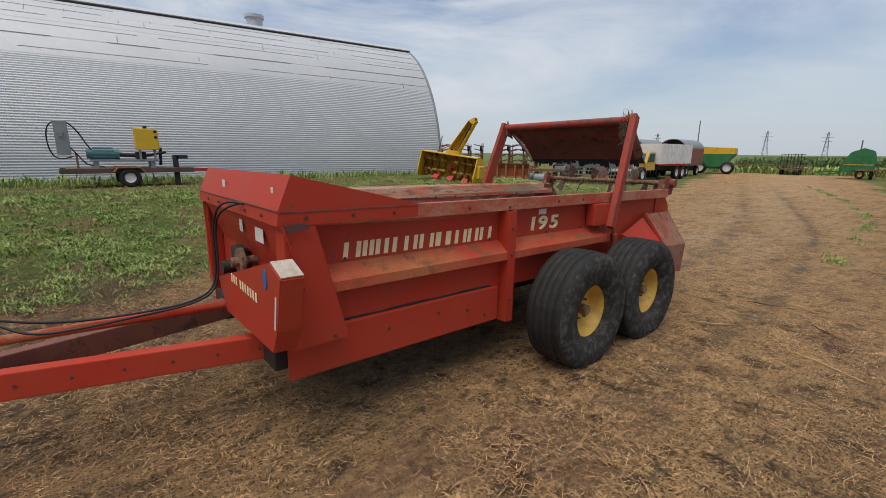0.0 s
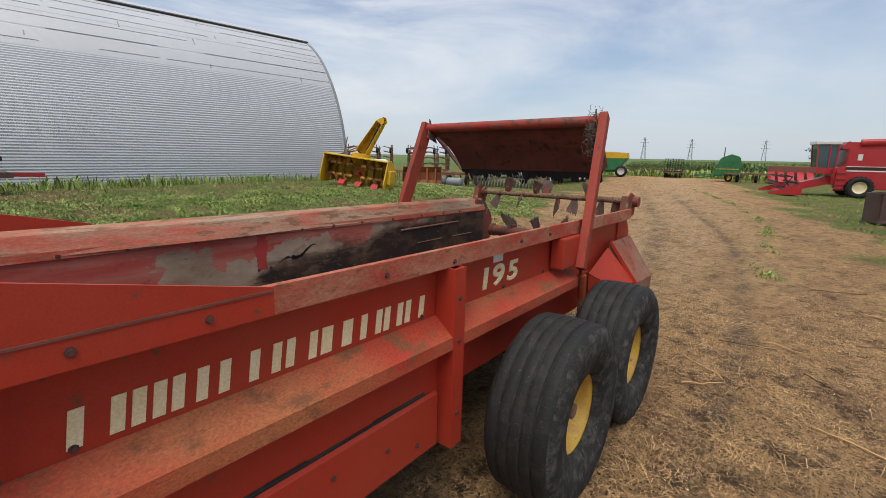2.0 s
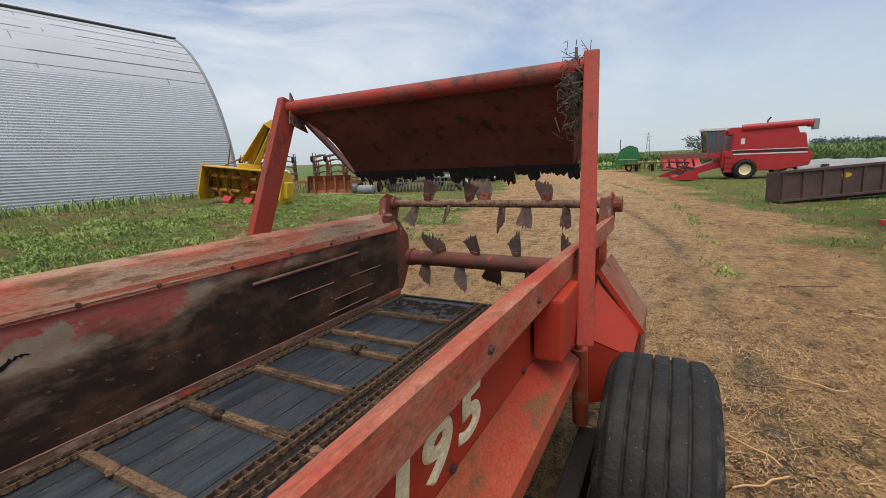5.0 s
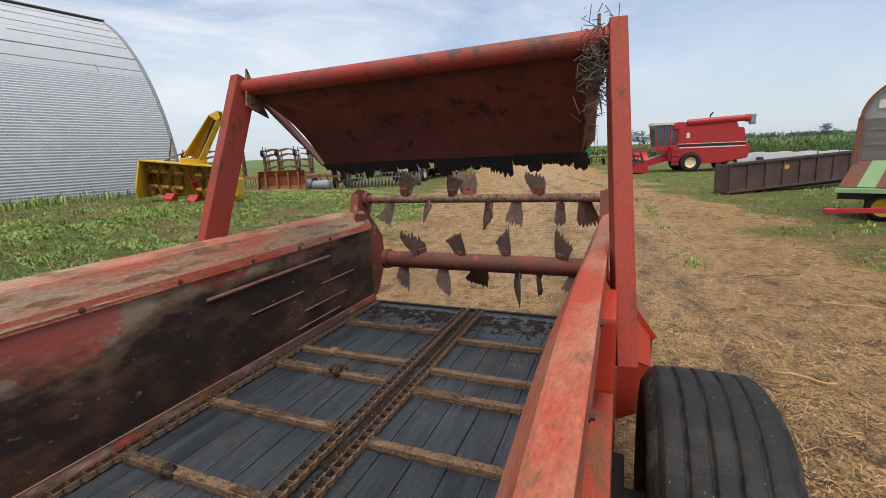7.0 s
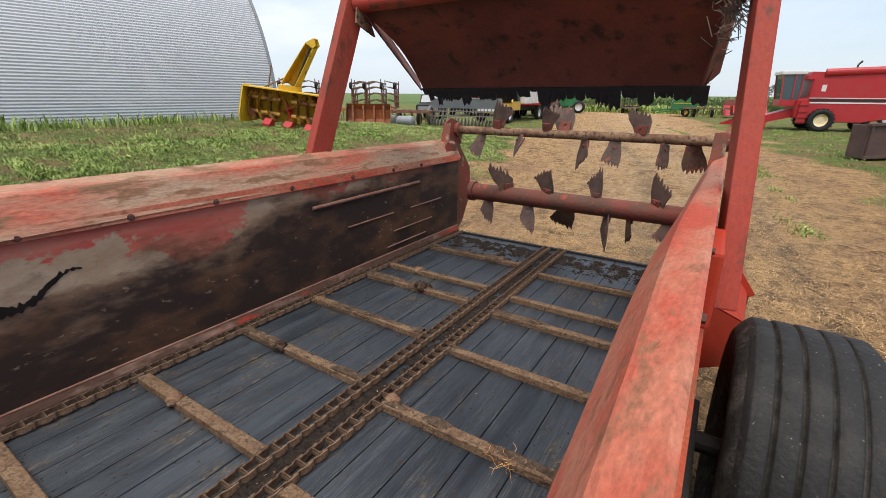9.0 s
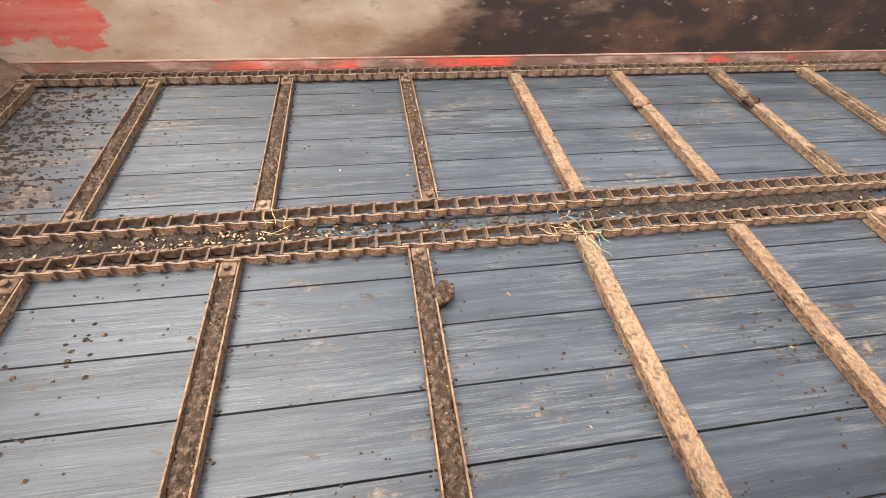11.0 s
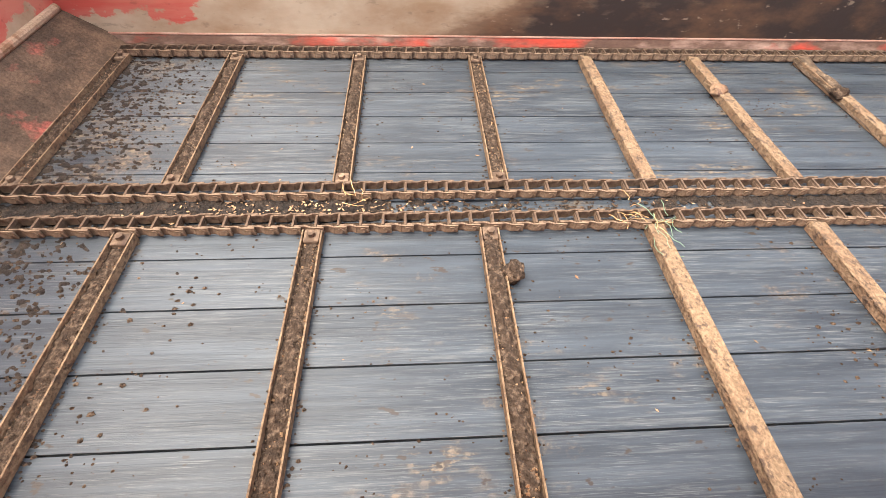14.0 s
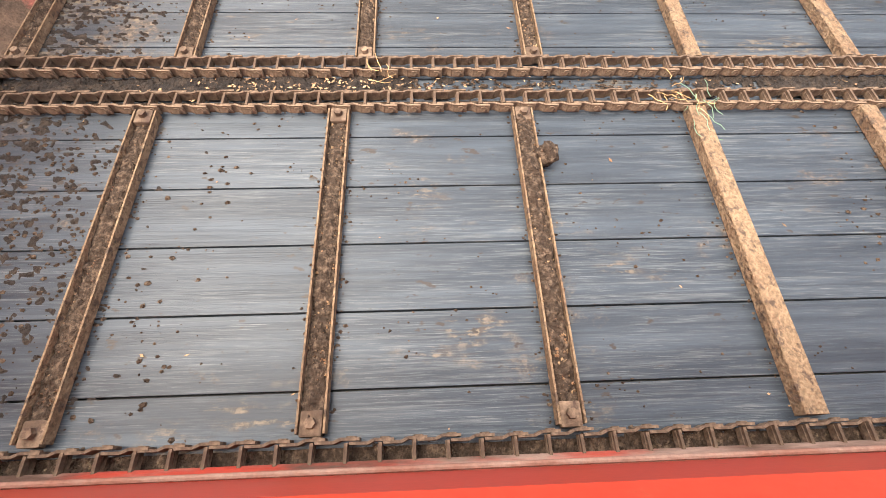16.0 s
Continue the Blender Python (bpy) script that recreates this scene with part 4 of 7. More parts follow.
for fx in (near, mirror):
    b = bm_new()
    box(b, min(fx(0.762), fx(0.767)), max(fx(0.762), fx(0.767)), -2.503, -1.56, 1.468, 1.475)
    part("hood_seam", b, m_gate, spreader, "dark seam under the hood side")
b = bm_new()
box(b, hl, hr, -2.513, -2.506, 1.476, 1.482)
part("hood_seam", b, m_gate, spreader, "dark fold line across the hood")
cover = [(-0.336, 0.90), (0.831, 1.228), (0.995, 1.169), (0.91, 0.865), (0.82, 0.71), (-0.14, 0.682)]
b = bm_new()
prism(b, cover, "y", -2.605, -2.476)
bmesh.ops.bevel(b, geom=b.edges[:], offset=0.006, segments=2, affect="EDGES")
drive_cover = part("drive_cover", b, m_red, spreader, "red pentagonal drive cover")
b = bm_new()
plate(b, [(0.835, -2.6, 1.231), (0.835, -2.481, 1.231), (0.99, -2.481, 1.175), (0.99, -2.6, 1.175)], 0.006)
part("cover_top", b, m_scuffed, drive_cover, "paint-worn pale cover top")
for i in range(10):
    x0 = 0.06 + i * 0.052 + (0.04 if i > 2 else 0)
    b = bm_new()
    z0 = 0.955 - (x0 - 0.02) * 0.02
    plate(b, [(x0, -2.609, z0), (x0 + 0.026, -2.609, z0), (x0 + 0.026, -2.609, z0 + 0.055), (x0, -2.609, z0 + 0.055)], 0.003)
    part("letter_bar", b, m_cream, drive_cover)
b = bm_new()
rod(b, (0.76, -2.606, 1.12), (0.76, -2.611, 1.12), 0.05, 24)
bmesh.ops.scale(b, vec=(0.6, 1, 1.15), space=Matrix.Translation((-0.76, 2.605, -1.12)), verts=b.verts)
part("badge", b, m_blue, drive_cover, "oval blue badge")
b = bm_new()
plate(b, [(0.872, -2.6085, 0.87), (0.89, -2.6085, 0.87), (0.93, -2.6085, 1.06), (0.912, -2.6085, 1.06)], 0.003)
part("warning_strip", b, m_decal, drive_cover)
for x0, x1, z0, z1, y in ((-0.15, -0.08, 1.26, 1.345, -2.478), (0.2, 0.36, 1.24, 1.33, -2.478), (-0.55, -0.47, 1.54, 1.6, -2.476), (0.52, 0.56, 1.56, 1.6, -2.468)):
    b = bm_new()
    box(b, x0, x1, y - 0.002, y, z0, z1)
    part("decal", b, m_decal, spreader, "small white safety decal")
b = bm_new()
rod(b, (-0.17, -2.50, 1.03), (-0.17, -2.47, 1.03), 0.1, 24)
rod(b, (-0.17, -2.55, 1.03), (-0.17, -2.36, 1.03), 0.035, 12)
part("drive_sprocket", b, m_rust, spreader, "rusty drive sprocket")
b = bm_new()
box(b, -0.5, -0.3, -2.47, -2.374, 0.84, 1.1, 0.02)
rod(b, (-0.4, -2.56, 0.95), (-0.4, -2.40, 0.95), 0.05, 16)
part("gearbox", b, m_dark, spreader, "greasy black apron gearbox under the hood")
b = bm_new()
plate(b, [(FAR - 0.05, -2.372, 1.39), (FAR - 0.05, -2.51, 1.39), (FAR - 0.03, -2.49, 0.72), (FAR - 0.03, -2.372, 0.66)], 0.008)
part("front_flange", b, m_red, spreader, "dark red flange at the front corner")
b = bm_new()
plate(b, [(FAR + 0.02, -2.495, 1.392), (0.765, -2.495, 1.392), (0.765, -2.385, 1.02), (FAR + 0.02, -2.385, 1.12)], 0.006)
part("sloping_front_panel", b, m_red, spreader, "red panel sloping back below the hood")
b = bm_new()
plate(b, [(0.7645, -2.47, 1.362), (0.7645, -2.36, 1.372), (0.7645, -2.33, 1.398), (0.7645, -2.42, 1.412), (0.7645, -2.50, 1.404)], 0.003)
part("rust_patch", b, m_bolt, spreader, "blackened rust patch at the hood corner")

# cream lettering on the near side: plain bars where a maker's name stands, and the model number
TX = NEAR + 0.0175
letters = [(-2.065, 0.125, 2), (-1.925, 0.085, 2), (-1.825, 0.17, 3), (-1.59, 0.115, 2), (-1.455, 0.13, 2), (-1.305, 0.08, 1), (-1.205, 0.08, 1), (-1.11, 0.12, 2), (-0.975, 0.115, 2), (-0.84, 0.13, 2)]
for y0, w, bars in letters:
    for k in range(bars):
        y1 = y0 + (w - 0.034) * (k / (bars - 1) if bars > 1 else 0.0)
        wide = 0.034 if bars > 1 else 0.05
        b = bm_new()
        plate(b, [(TX, y1, 1.135), (TX, y1 + wide, 1.135), (TX, y1 + wide + 0.014, 1.24), (TX, y1 + 0.014, 1.24)], 0.003)
        part("letter_bar", b, m_cream, spreader, "cream painted lettering")
for digit, y0 in (("1", -0.235), ("9", -0.092), ("5", 0.083)):
    fc = bpy.data.curves.new("model_number", "FONT")
    fc.body, fc.size, fc.extrude, fc.bevel_depth, fc.shear = digit, 0.172, 0.0005, 0.0065, 0.09
    fc.materials.append(m_cream)
    fo = new("model_number", fc)
    fo.parent = spreader
    fc.bevel_resolution = 0
    fo.matrix_basis = Matrix.Translation((TX, y0, 1.16)) @ Matrix(((0, 0, 1, 0), (1, 0, 0, 0), (0, 1, 0, 0), (0, 0, 0, 1))) @ Matrix.Diagonal((1.62, 1, 1, 1))
    tagged(fo, "cream painted digit of the model number 195")
b = bm_new()
plate(b, [(TX, -0.08, 1.30), (TX, 0.03, 1.30), (TX, 0.03, 1.35), (TX, -0.08, 1.35)], 0.002)
part("decal", b, m_decal, spreader, "small pale decal")

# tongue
# the far beam takes the darker red-brown of the gate
for x0, x1, mat, lab in ((0.26, -0.10, m_red, "red box-section tongue beam"), (mirror(0.26), -0.36, m_gate, "darker red-brown tongue beam")):
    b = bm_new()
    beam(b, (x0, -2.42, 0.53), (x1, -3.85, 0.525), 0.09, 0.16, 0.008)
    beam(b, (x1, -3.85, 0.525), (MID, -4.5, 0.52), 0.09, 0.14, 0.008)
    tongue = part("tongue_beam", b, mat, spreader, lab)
    for k in range(6):
        f = k / 6 + 0.08
        p = Vector((x0, -2.42, 0.53)).lerp(Vector((x1, -3.85, 0.525)), f)
        share("bolt", bolt_mesh, tongue, Matrix.Translation(p + Vector((0.045, 0.012, 0))) @ Matrix.Rotation(radians(90), 4, "Y"))
b = bm_new()
rod(b, (-0.25, -2.4, 0.70), (-0.25, -4.4, 0.735), 0.03, 14)
part("drive_shaft", b, m_red_worn, spreader, "long red drive shaft tube")
b = bm_new()
box(b, 0.2, 0.5, -2.5, -2.36, 0.44, 0.64, 0.01)
box(b, mirror(0.5), mirror(0.2), -2.5, -2.36, 0.44, 0.64, 0.01)
box(b, MID - 0.3, MID + 0.3, -2.5, -2.36, 0.55, 0.62, 0.01)
part("tongue_mount", b, m_dark, spreader)
for k, dx in enumerate((0.0, 0.05)):
    tube_path("hydraulic_hose", [(0.1 - dx, -2.51, 1.47), (-0.06 + dx, -2.60, 1.5 - dx), (-0.27 + dx, -2.63, 1.32), (-0.29 + dx * 1.6, -2.62, 0.98), (-0.27 + dx, -2.66, 0.82), (-0.22 + dx, -2.82, 0.77), (-0.22 + dx, -3.06, 0.757), (-0.22 + dx * 2, -3.4, 0.765 - 0.3 * dx), (-0.22 + dx * 2, -3.65, 0.81 - dx), (-0.22, -3.8, 0.87), (-0.2, -4.3, 0.86)], 0.0078, m_black, spreader, "black hydraulic hose")

# wheels and axles
for sx, sgn in ((1.02, 1), (mirror(1.06), -1)):
    for y in (0.01, 1.065):
        w = wheel(spreader, (sx, y, 0.50 if y < 1 else 0.50), 0.525, 0.405, 0.228, (m_rubber, m_rim), sgn, 5)
        tagged(w, "yellow steel wheel rim")
        b = bm_new()
        rod(b, (sx, y, 0.50), (sx + sgn * 0.105, y, 0.50), 0.045, 16)
        for k in range(6):
            a = k * math.pi / 3
            rod(b, (sx + sgn * 0.03, y + 0.09 * math.cos(a), 0.5 + 0.09 * math.sin(a)), (sx + sgn * 0.06, y + 0.09 * math.cos(a), 0.5 + 0.09 * math.sin(a)), 0.011, 6)
        part("hub", b, m_rust, w, "rusty hub with wheel bolts")
    b = bm_new()
    beam(b, (sx - sgn * 0.3, -0.05, 0.5), (sx - sgn * 0.3, 1.25, 0.5), 0.09, 0.14, 0.01)
    rod(b, (sx - sgn * 0.34, 0.01, 0.5), (sx, 0.01, 0.5), 0.04, 12)
    rod(b, (sx - sgn * 0.34, 1.065, 0.5), (sx, 1.065, 0.5), 0.04, 12)
    part("walking_beam", b, m_dark, spreader)
b = bm_new()
box(b, mirror(0.7), 0.7, 0.52, 0.66, 0.45, 0.6, 0.01)
for x in (0.45, mirror(0.45)):
    box(b, x - 0.05, x + 0.05, FRONT, REAR, 0.6, 0.73, 0.008)
part("chassis_frame", b, m_dark, spreader)

# floor boards
edges = [-0.20, -0.088, 0.045, 0.18, 0.318, 0.455, 0.578]
for half in (0, 1):
    for lo, hi in zip(edges, edges[1:]):
        if half:
            lo, hi = mirror(hi), mirror(lo)
        b = bm_new()
        box(b, lo + 0.0018, hi - 0.0018, FRONT, FLOOR_END, DECK - 0.02, DECK, 0.0012)
        part("floor_board", b, m_floor, spreader, "scratched grey plastic floor board")
b = bm_new()
box(b, mirror(-0.2) + 0.001, -0.201, FRONT, FLOOR_END, DECK - 0.02, DECK - 0.004)
part("centre_strip", b, m_floor, spreader)
b = bm_new()
box(b, FAR, NEAR, FRONT, FLOOR_END + 0.005, DECK - 0.05, DECK - 0.022)
box(b, FAR, NEAR, FLOOR_END + 0.005, FLOOR_END + 0.03, DECK - 0.10, DECK + 0.012)
part("floor_underlay", b, m_dark, spreader)

# apron: slats and four strands of pintle chain
right_y = [-1.76, -1.338, -0.923, -0.515, -0.099, 0.32, 0.733, 1.137, 1.35, 1.754]
left_y = [-2.1, -1.715, -1.288, -0.875, -0.468, -0.055, 0.367, 0.772, 1.183, 1.393, 1.845]
slat_rng = random.Random(3)


def slat(x0, x1, y, lean):
    """An apron slat: an open channel filled with manure towards the front, a flat rusty cap farther back."""
    full = y < -0.6
    b = bm_new()
    if full:
        prism(b, [(y - 0.023, DECK + 0.002), (y - 0.023, DECK + 0.027), (y - 0.0195, DECK + 0.027), (y - 0.0195, DECK + 0.006), (y + 0.0195, DECK + 0.006), (y + 0.0195, DECK + 0.024), (y + 0.023, DECK + 0.024), (y + 0.023, DECK + 0.002)], "x", x0, x1)
    else:
        prism(b, [(y - 0.0225, DECK + 0.002), (y - 0.0225, DECK + 0.027), (y - 0.0205, DECK + 0.029), (y + 0.019, DECK + 0.025), (y + 0.022, DECK + 0.022), (y + 0.022, DECK + 0.002)], "x", x0, x1)
    bmesh.ops.rotate(b, cent=((x0 + x1) / 2, y, DECK), matrix=Matrix.Rotation(radians(lean), 3, "Z"), verts=b.verts)
    s = part("slat", b, m_tan, spreader, "rusty channel slat filled with dried manure" if full else "tan rusty apron slat")
    if not full:
        if y > 0.2:   # thin lumpy crust left on the cap, broken here and there
            vs, ids, fs = [], {}, []
            nx = int((x1 - x0) / 0.006)
            hs = [[noise.fractal((x0 + i * 0.006 + 3 * y, 9 * j * 0.006, 7 * y), 0.7, 2.0, 4) * 1.1 + 1.2 * noise.noise(((x0 + i * 0.006) * 9, y * 3, 4.0)) + 0.1 for j in range(9)] for i in range(nx + 1)]
            for i in range(nx):
                for j in range(8):
                    if max(hs[i][j], hs[i + 1][j], hs[i][j + 1], hs[i + 1][j + 1]) > 0:
                        for q in ((i, j), (i + 1, j), (i + 1, j + 1), (i, j + 1)):
                            if q not in ids:
                                ids[q] = len(vs)
                                vs.append((x0 + q[0] * 0.006, y - 0.024 + q[1] * 0.006, DECK + 0.024 + 0.016 * min(1.0, hs[q[0]][q[1]]) - (0.02 if q[1] in (0, 8) else 0.0)))
                        fs.append(tuple(ids[q] for q in ((i, j), (i + 1, j), (i + 1, j + 1), (i, j + 1))))
            if fs:
                tagged(raw("caked_manure", vs, fs, m_cake, s, "brown crust of dried manure and straw"), kind="stuff")
        return s
    # caked manure lying in the angle
    b = bm_new()
    n = 110
    vs = []
    for i in range(n + 1):
        x = x0 + 0.02 + (x1 - x0 - 0.04) * i / n
        h = 0.005 + 0.012 * max(0, 0.35 + noise.noise((x * 7, y * 5, 0)) + 0.5 * noise.noise((x * 23, y * 9, 2)))
        vs.append([b.verts.new((x, y + dy, DECK + 0.008 + h * k + 0.007 * noise.noise((x * 90, dy * 110, y * 40)))) for dy, k in ((-0.0192, 0.7), (-0.012, 1.0), (-0.004, 1.2), (0.004, 1.1), (0.012, 0.9), (0.0192, 0.6))])
    for p, q in zip(vs, vs[1:]):
        for i in range(5):
            b.faces.new((p[i], q[i], q[i + 1], p[i + 1]))
    caked = part("caked_manure", b, m_mud, s)
    vs, fs = [], []
    for k in range(150):
        px, py, r = slat_rng.uniform(x0 + 0.02, x1 - 0.02), y + slat_rng.uniform(-0.017, 0.017), slat_rng.uniform(0.001, 0.0042)
        pz = DECK + 0.013 + 0.008 * max(0, 0.35 + noise.noise((px * 7, y * 5, 0)))
        n0, a = len(vs), slat_rng.uniform(0, 6.28)
        vs += [(px + r * slat_rng.uniform(0.6, 1.3) * math.cos(a + i * 1.57), py + r * slat_rng.uniform(0.6, 1.3) * math.sin(a + i * 1.57), pz - 0.002) for i in range(4)] + [(px, py, pz + r)]
        fs += [(n0 + i, n0 + (i + 1) % 4, n0 + 4) for i in range(4)]
    tagged(raw("manure_litter", vs, fs, m_chaff if y > -1.5 else m_rust, s), kind="stuff")
    for x in (x0 + 0.015, x1 - 0.015):
        b = bm_new()
        box(b, x - 0.02, x + 0.02, y - 0.018, y + 0.018, DECK + 0.008, DECK + 0.024, 0.004)
        rod(b, (x, y, DECK + 0.02), (x, y, DECK + 0.034), 0.009, 6)
        part("slat_clamp", b, m_chain, s)
    return s


for y in right_y:
    slat(-0.15, 0.522, y, slat_rng.uniform(-0.5, 0.5))
for y in left_y:
    slat(mirror(0.525), -0.318, y, slat_rng.uniform(-0.5, 0.5))

PITCH = 0.0525
b = bm_new()
for sg in (-1, 1):   # offset side bars
    pts = [(sg * 0.0175, -0.006), (sg * 0.0175, 0.022), (sg * 0.0225, 0.033), (sg * 0.0225, PITCH + 0.010)]
    for p, q in zip(pts, pts[1:]):
        beam(b, (p[0], p[1], 0.015), (q[0], q[1], 0.015), 0.0045, 0.022)
for k in range(3):   # half-round barrel, open behind
    a0, a1 = -0.9 + k * 0.6, -0.3 + k * 0.6
    beam(b, (-0.018, -0.012 + 0.010 * (1 - math.cos((a0 + a1) / 2)), 0.015 + 0.011 * math.sin((a0 + a1) / 2)), (0.018, -0.012 + 0.010 * (1 - math.cos((a0 + a1) / 2)), 0.015 + 0.011 * math.sin((a0 + a1) / 2)), 0.005, 0.009)
for sg in (-1, 1):
    rod(b, (sg * 0.02, PITCH - 0.004, 0.015), (sg * 0.027, PITCH - 0.004, 0.015), 0.008, 8)
link_mesh = bpy.data.meshes.new("chain_link")
b.to_mesh(link_mesh)
b.free()
link_mesh.materials.append(m_chain)
link_rng = random.Random(5)
for cx in (0.555, -0.178, mirror(-0.178), mirror(0.557)):
    b = bm_new()
    # dirt strip under the links, dark to deepen the shade inside the chain
    box(b, cx - 0.012, cx + 0.012, FRONT + 0.03, FLOOR_END - 0.02, DECK, DECK + 0.004)
    strand = part("apron_chain", b, m_mud, spreader, "rusty muddy steel pintle chain")
    y = FRONT + 0.04 + 0.01 * (cx % 0.05)
    while y < FLOOR_END - 0.05:
        share("link", link_mesh, strand, Matrix.Translation((cx + link_rng.uniform(-0.0015, 0.0015), y, DECK + 0.003 + link_rng.uniform(0, 0.002))) @ Matrix.Rotation(link_rng.uniform(-0.02, 0.02), 4, "Z"))
        y += PITCH

# beaters
paddle_rng = random.Random(11)


def paddle(parent, c, ang, size, twist):
    """A worn saw-edged paddle bolted to a beater tube, pointing out at an angle round the x axis."""
    b = bm_new()
    w, h = size
    slope, lean = paddle_rng.uniform(-0.3, 0.3), paddle_rng.uniform(-0.45, 0.45) * w
    pts = [(-0.3 * w, 0), (-0.36 * w + 0.2 * lean, 0.25 * h), (-0.5 * w + 0.6 * lean, 0.6 * h)]
    n = 6
    for i in range(n):
        worn = 1.0 - slope * (i - 2.5) / 2.5
        x = -0.52 * w + lean + 1.04 * w * i / n
        pts += [(x, h * worn * paddle_rng.uniform(0.8, 0.92)), (x + w * paddle_rng.uniform(0.05, 0.12), h * worn * paddle_rng.uniform(0.96, 1.1))]
    pts += [(0.5 * w + lean, h * (1.0 - slope) * 0.8), (0.46 * w + 0.5 * lean, 0.5 * h), (0.36 * w + 0.2 * lean, 0.25 * h), (0.3 * w, 0)]
    plate(b, [(p, 0, q) for p, q in pts], 0.008)
    m = Matrix.Translation(c) @ Matrix.Rotation(ang, 4, "X") @ Matrix.Translation((0, 0, 0.03)) @ Matrix.Rotation(twist, 4, "Z")
    bmesh.ops.transform(b, matrix=m, verts=b.verts)
    p = part("paddle", b, m_paddle, parent, "worn saw-edged rusty paddle")
    b = bm_new()
    box(b, -0.22 * w, 0.22 * w, -0.022, -0.005, -0.01, 0.34 * h, 0.003)
    rod(b, (0, -0.03, 0.24 * h), (0, 0.012, 0.24 * h), 0.011, 8)
    bmesh.ops.transform(b, matrix=m, verts=b.verts)
    part("paddle_lug", b, m_beater, p)
    return p


m_paddle = material("worn_paddle_steel", (0.15, 0.092, 0.064), 0.7, alt=(0.065, 0.038, 0.03), scale=7, cover=0.48, third=(0.3, 0.09, 0.06), third_scale=9, third_cover=0.62, bump=0.3)
for zc, yc, r, x0, x1, mat, spec, lab in (
        (1.08, 2.42, 0.064, FAR + 0.09, NEAR - 0.02, m_beater, [(-0.92, -2.2, .16), (-0.83, 2.9, .19), (-0.68, 0.1, .2), (-0.50, 2.75, .2), (-0.36, 0.12, .17), (-0.22, -2.6, .2), (-0.02, -0.05, .2), (0.06, 3.0, .21), (0.2, -2.8, .19), (0.36, 0.1, .2), (0.46, 2.8, .17)], "lower red beater with worn paddles"),
        (1.545, 2.45, 0.03, FAR - 0.07, NEAR + 0.07, m_rust, [(-0.93, 2.9, .14), (-0.8, 0.1, .15), (-0.62, 2.6, .14), (-0.42, 0.2, .15), (-0.3, -0.4, .15), (-0.15, 3.0, .16), (0.05, 2.9, .15), (0.2, -0.1, .15), (0.35, 2.8, .17), (0.5, 3.3, .15)], "upper rusty beater shaft with worn paddles")):
    b = bm_new()
    rod(b, (x0, yc, zc), (x1, yc, zc), r, 48)
    for x in (x0 + 0.02, x1 - 0.02):
        rod(b, (x - 0.02, yc, zc), (x + 0.02, yc, zc), r * 1.2, 32)
    beater = part("beater", b, mat, spreader, lab, smooth=False)
    for x, a, h in spec:
        paddle(beater, (x, yc, zc), a, (paddle_rng.uniform(0.1, 0.19), h * paddle_rng.uniform(0.85, 1.15)), paddle_rng.uniform(-1.1, 1.1))

# rear end plates that carry the beaters
for fx, sgn in ((near, 1), (mirror, -1)):
    b = bm_new()
    plate(b, [(fx(0.645), REAR - 0.15, 0.72), (fx(0.645), REAR - 0.15, 1.46), (fx(0.645), 2.40, 1.44), (fx(0.645), 2.58, 1.24), (fx(0.645), 2.60, 1.02), (fx(0.645), 2.46, 0.78)], 0.014)
    part("end_plate", b, m_red_worn if sgn > 0 else m_grimy, spreader, "rounded rear end plate")
    b = bm_new()
    plate(b, [(fx(0.70), 2.22, 1.40), (fx(0.70), 2.28, 1.60), (fx(0.70), 2.36, 1.635), (fx(0.70), 2.50, 1.60), (fx(0.70), 2.54, 1.50), (fx(0.70), 2.50, 1.40)], 0.014)
    plate(b, [(fx(0.70), 2.22, 1.40), (fx(0.70), 2.28, 1.60), (fx(0.64), 2.28, 1.60), (fx(0.64), 2.22, 1.40)], 0.012)
    rod(b, (fx(0.66), 2.45, 1.545), (fx(0.76), 2.45, 1.545), 0.055, 14)
    part("beater_bracket", b, m_grimy, spreader, "red upper beater bearing bracket")

# rear drive guard on the near side and hydraulic cylinder
b = bm_new()
v = {k: b.verts.new(p) for k, p in dict(a=(0.655, 1.86, 1.19), b=(0.655, 2.50, 1.19), c=(0.90, 2.52, 0.80), d=(0.90, 1.915, 0.828), e=(0.90, 2.47, 0.45), f=(0.90, 1.96, 0.50), g=(0.66, 2.42, 0.45), h=(0.66, 1.75, 0.52)).items()}
for q in ("adcb", "dfec", "afd", "ahf", "bce", "beg", "hgef"):
    b.faces.new([v[k] for k in q])
bmesh.ops.recalc_face_normals(b, faces=b.faces)
guard = part("rear_guard", b, m_dusty, spreader, "red sloping rear drive guard")
b = bm_new()
beam(b, (0.66, 1.87, 1.20), (0.905, 1.925, 0.835), 0.05, 0.03)
part("guard_flange", b, m_red, guard)
b = bm_new()
plate(b, [(0.66, 1.36, 0.98), (0.87, 1.62, 0.80), (0.87, 1.93, 0.60), (0.87, 1.66, 0.55), (0.66, 1.40, 0.60)], 0.01)
plate(b, [(0.66, 1.36, 0.985), (0.66, 1.80, 1.15), (0.885, 1.92, 0.85), (0.875, 1.62, 0.80)], 0.01)
part("front_guard", b, m_red, guard, "red lower guard plate")
b = bm_new()
rod(b, (0.69, 1.20, 0.62), (0.69, 1.13, 1.02), 0.036, 14)
rod(b, (0.69, 1.13, 1.0), (0.69, 1.09, 1.16), 0.018, 12)
part("lift_cylinder", b, m_red_worn, spreader, "hydraulic gate lift cylinder")

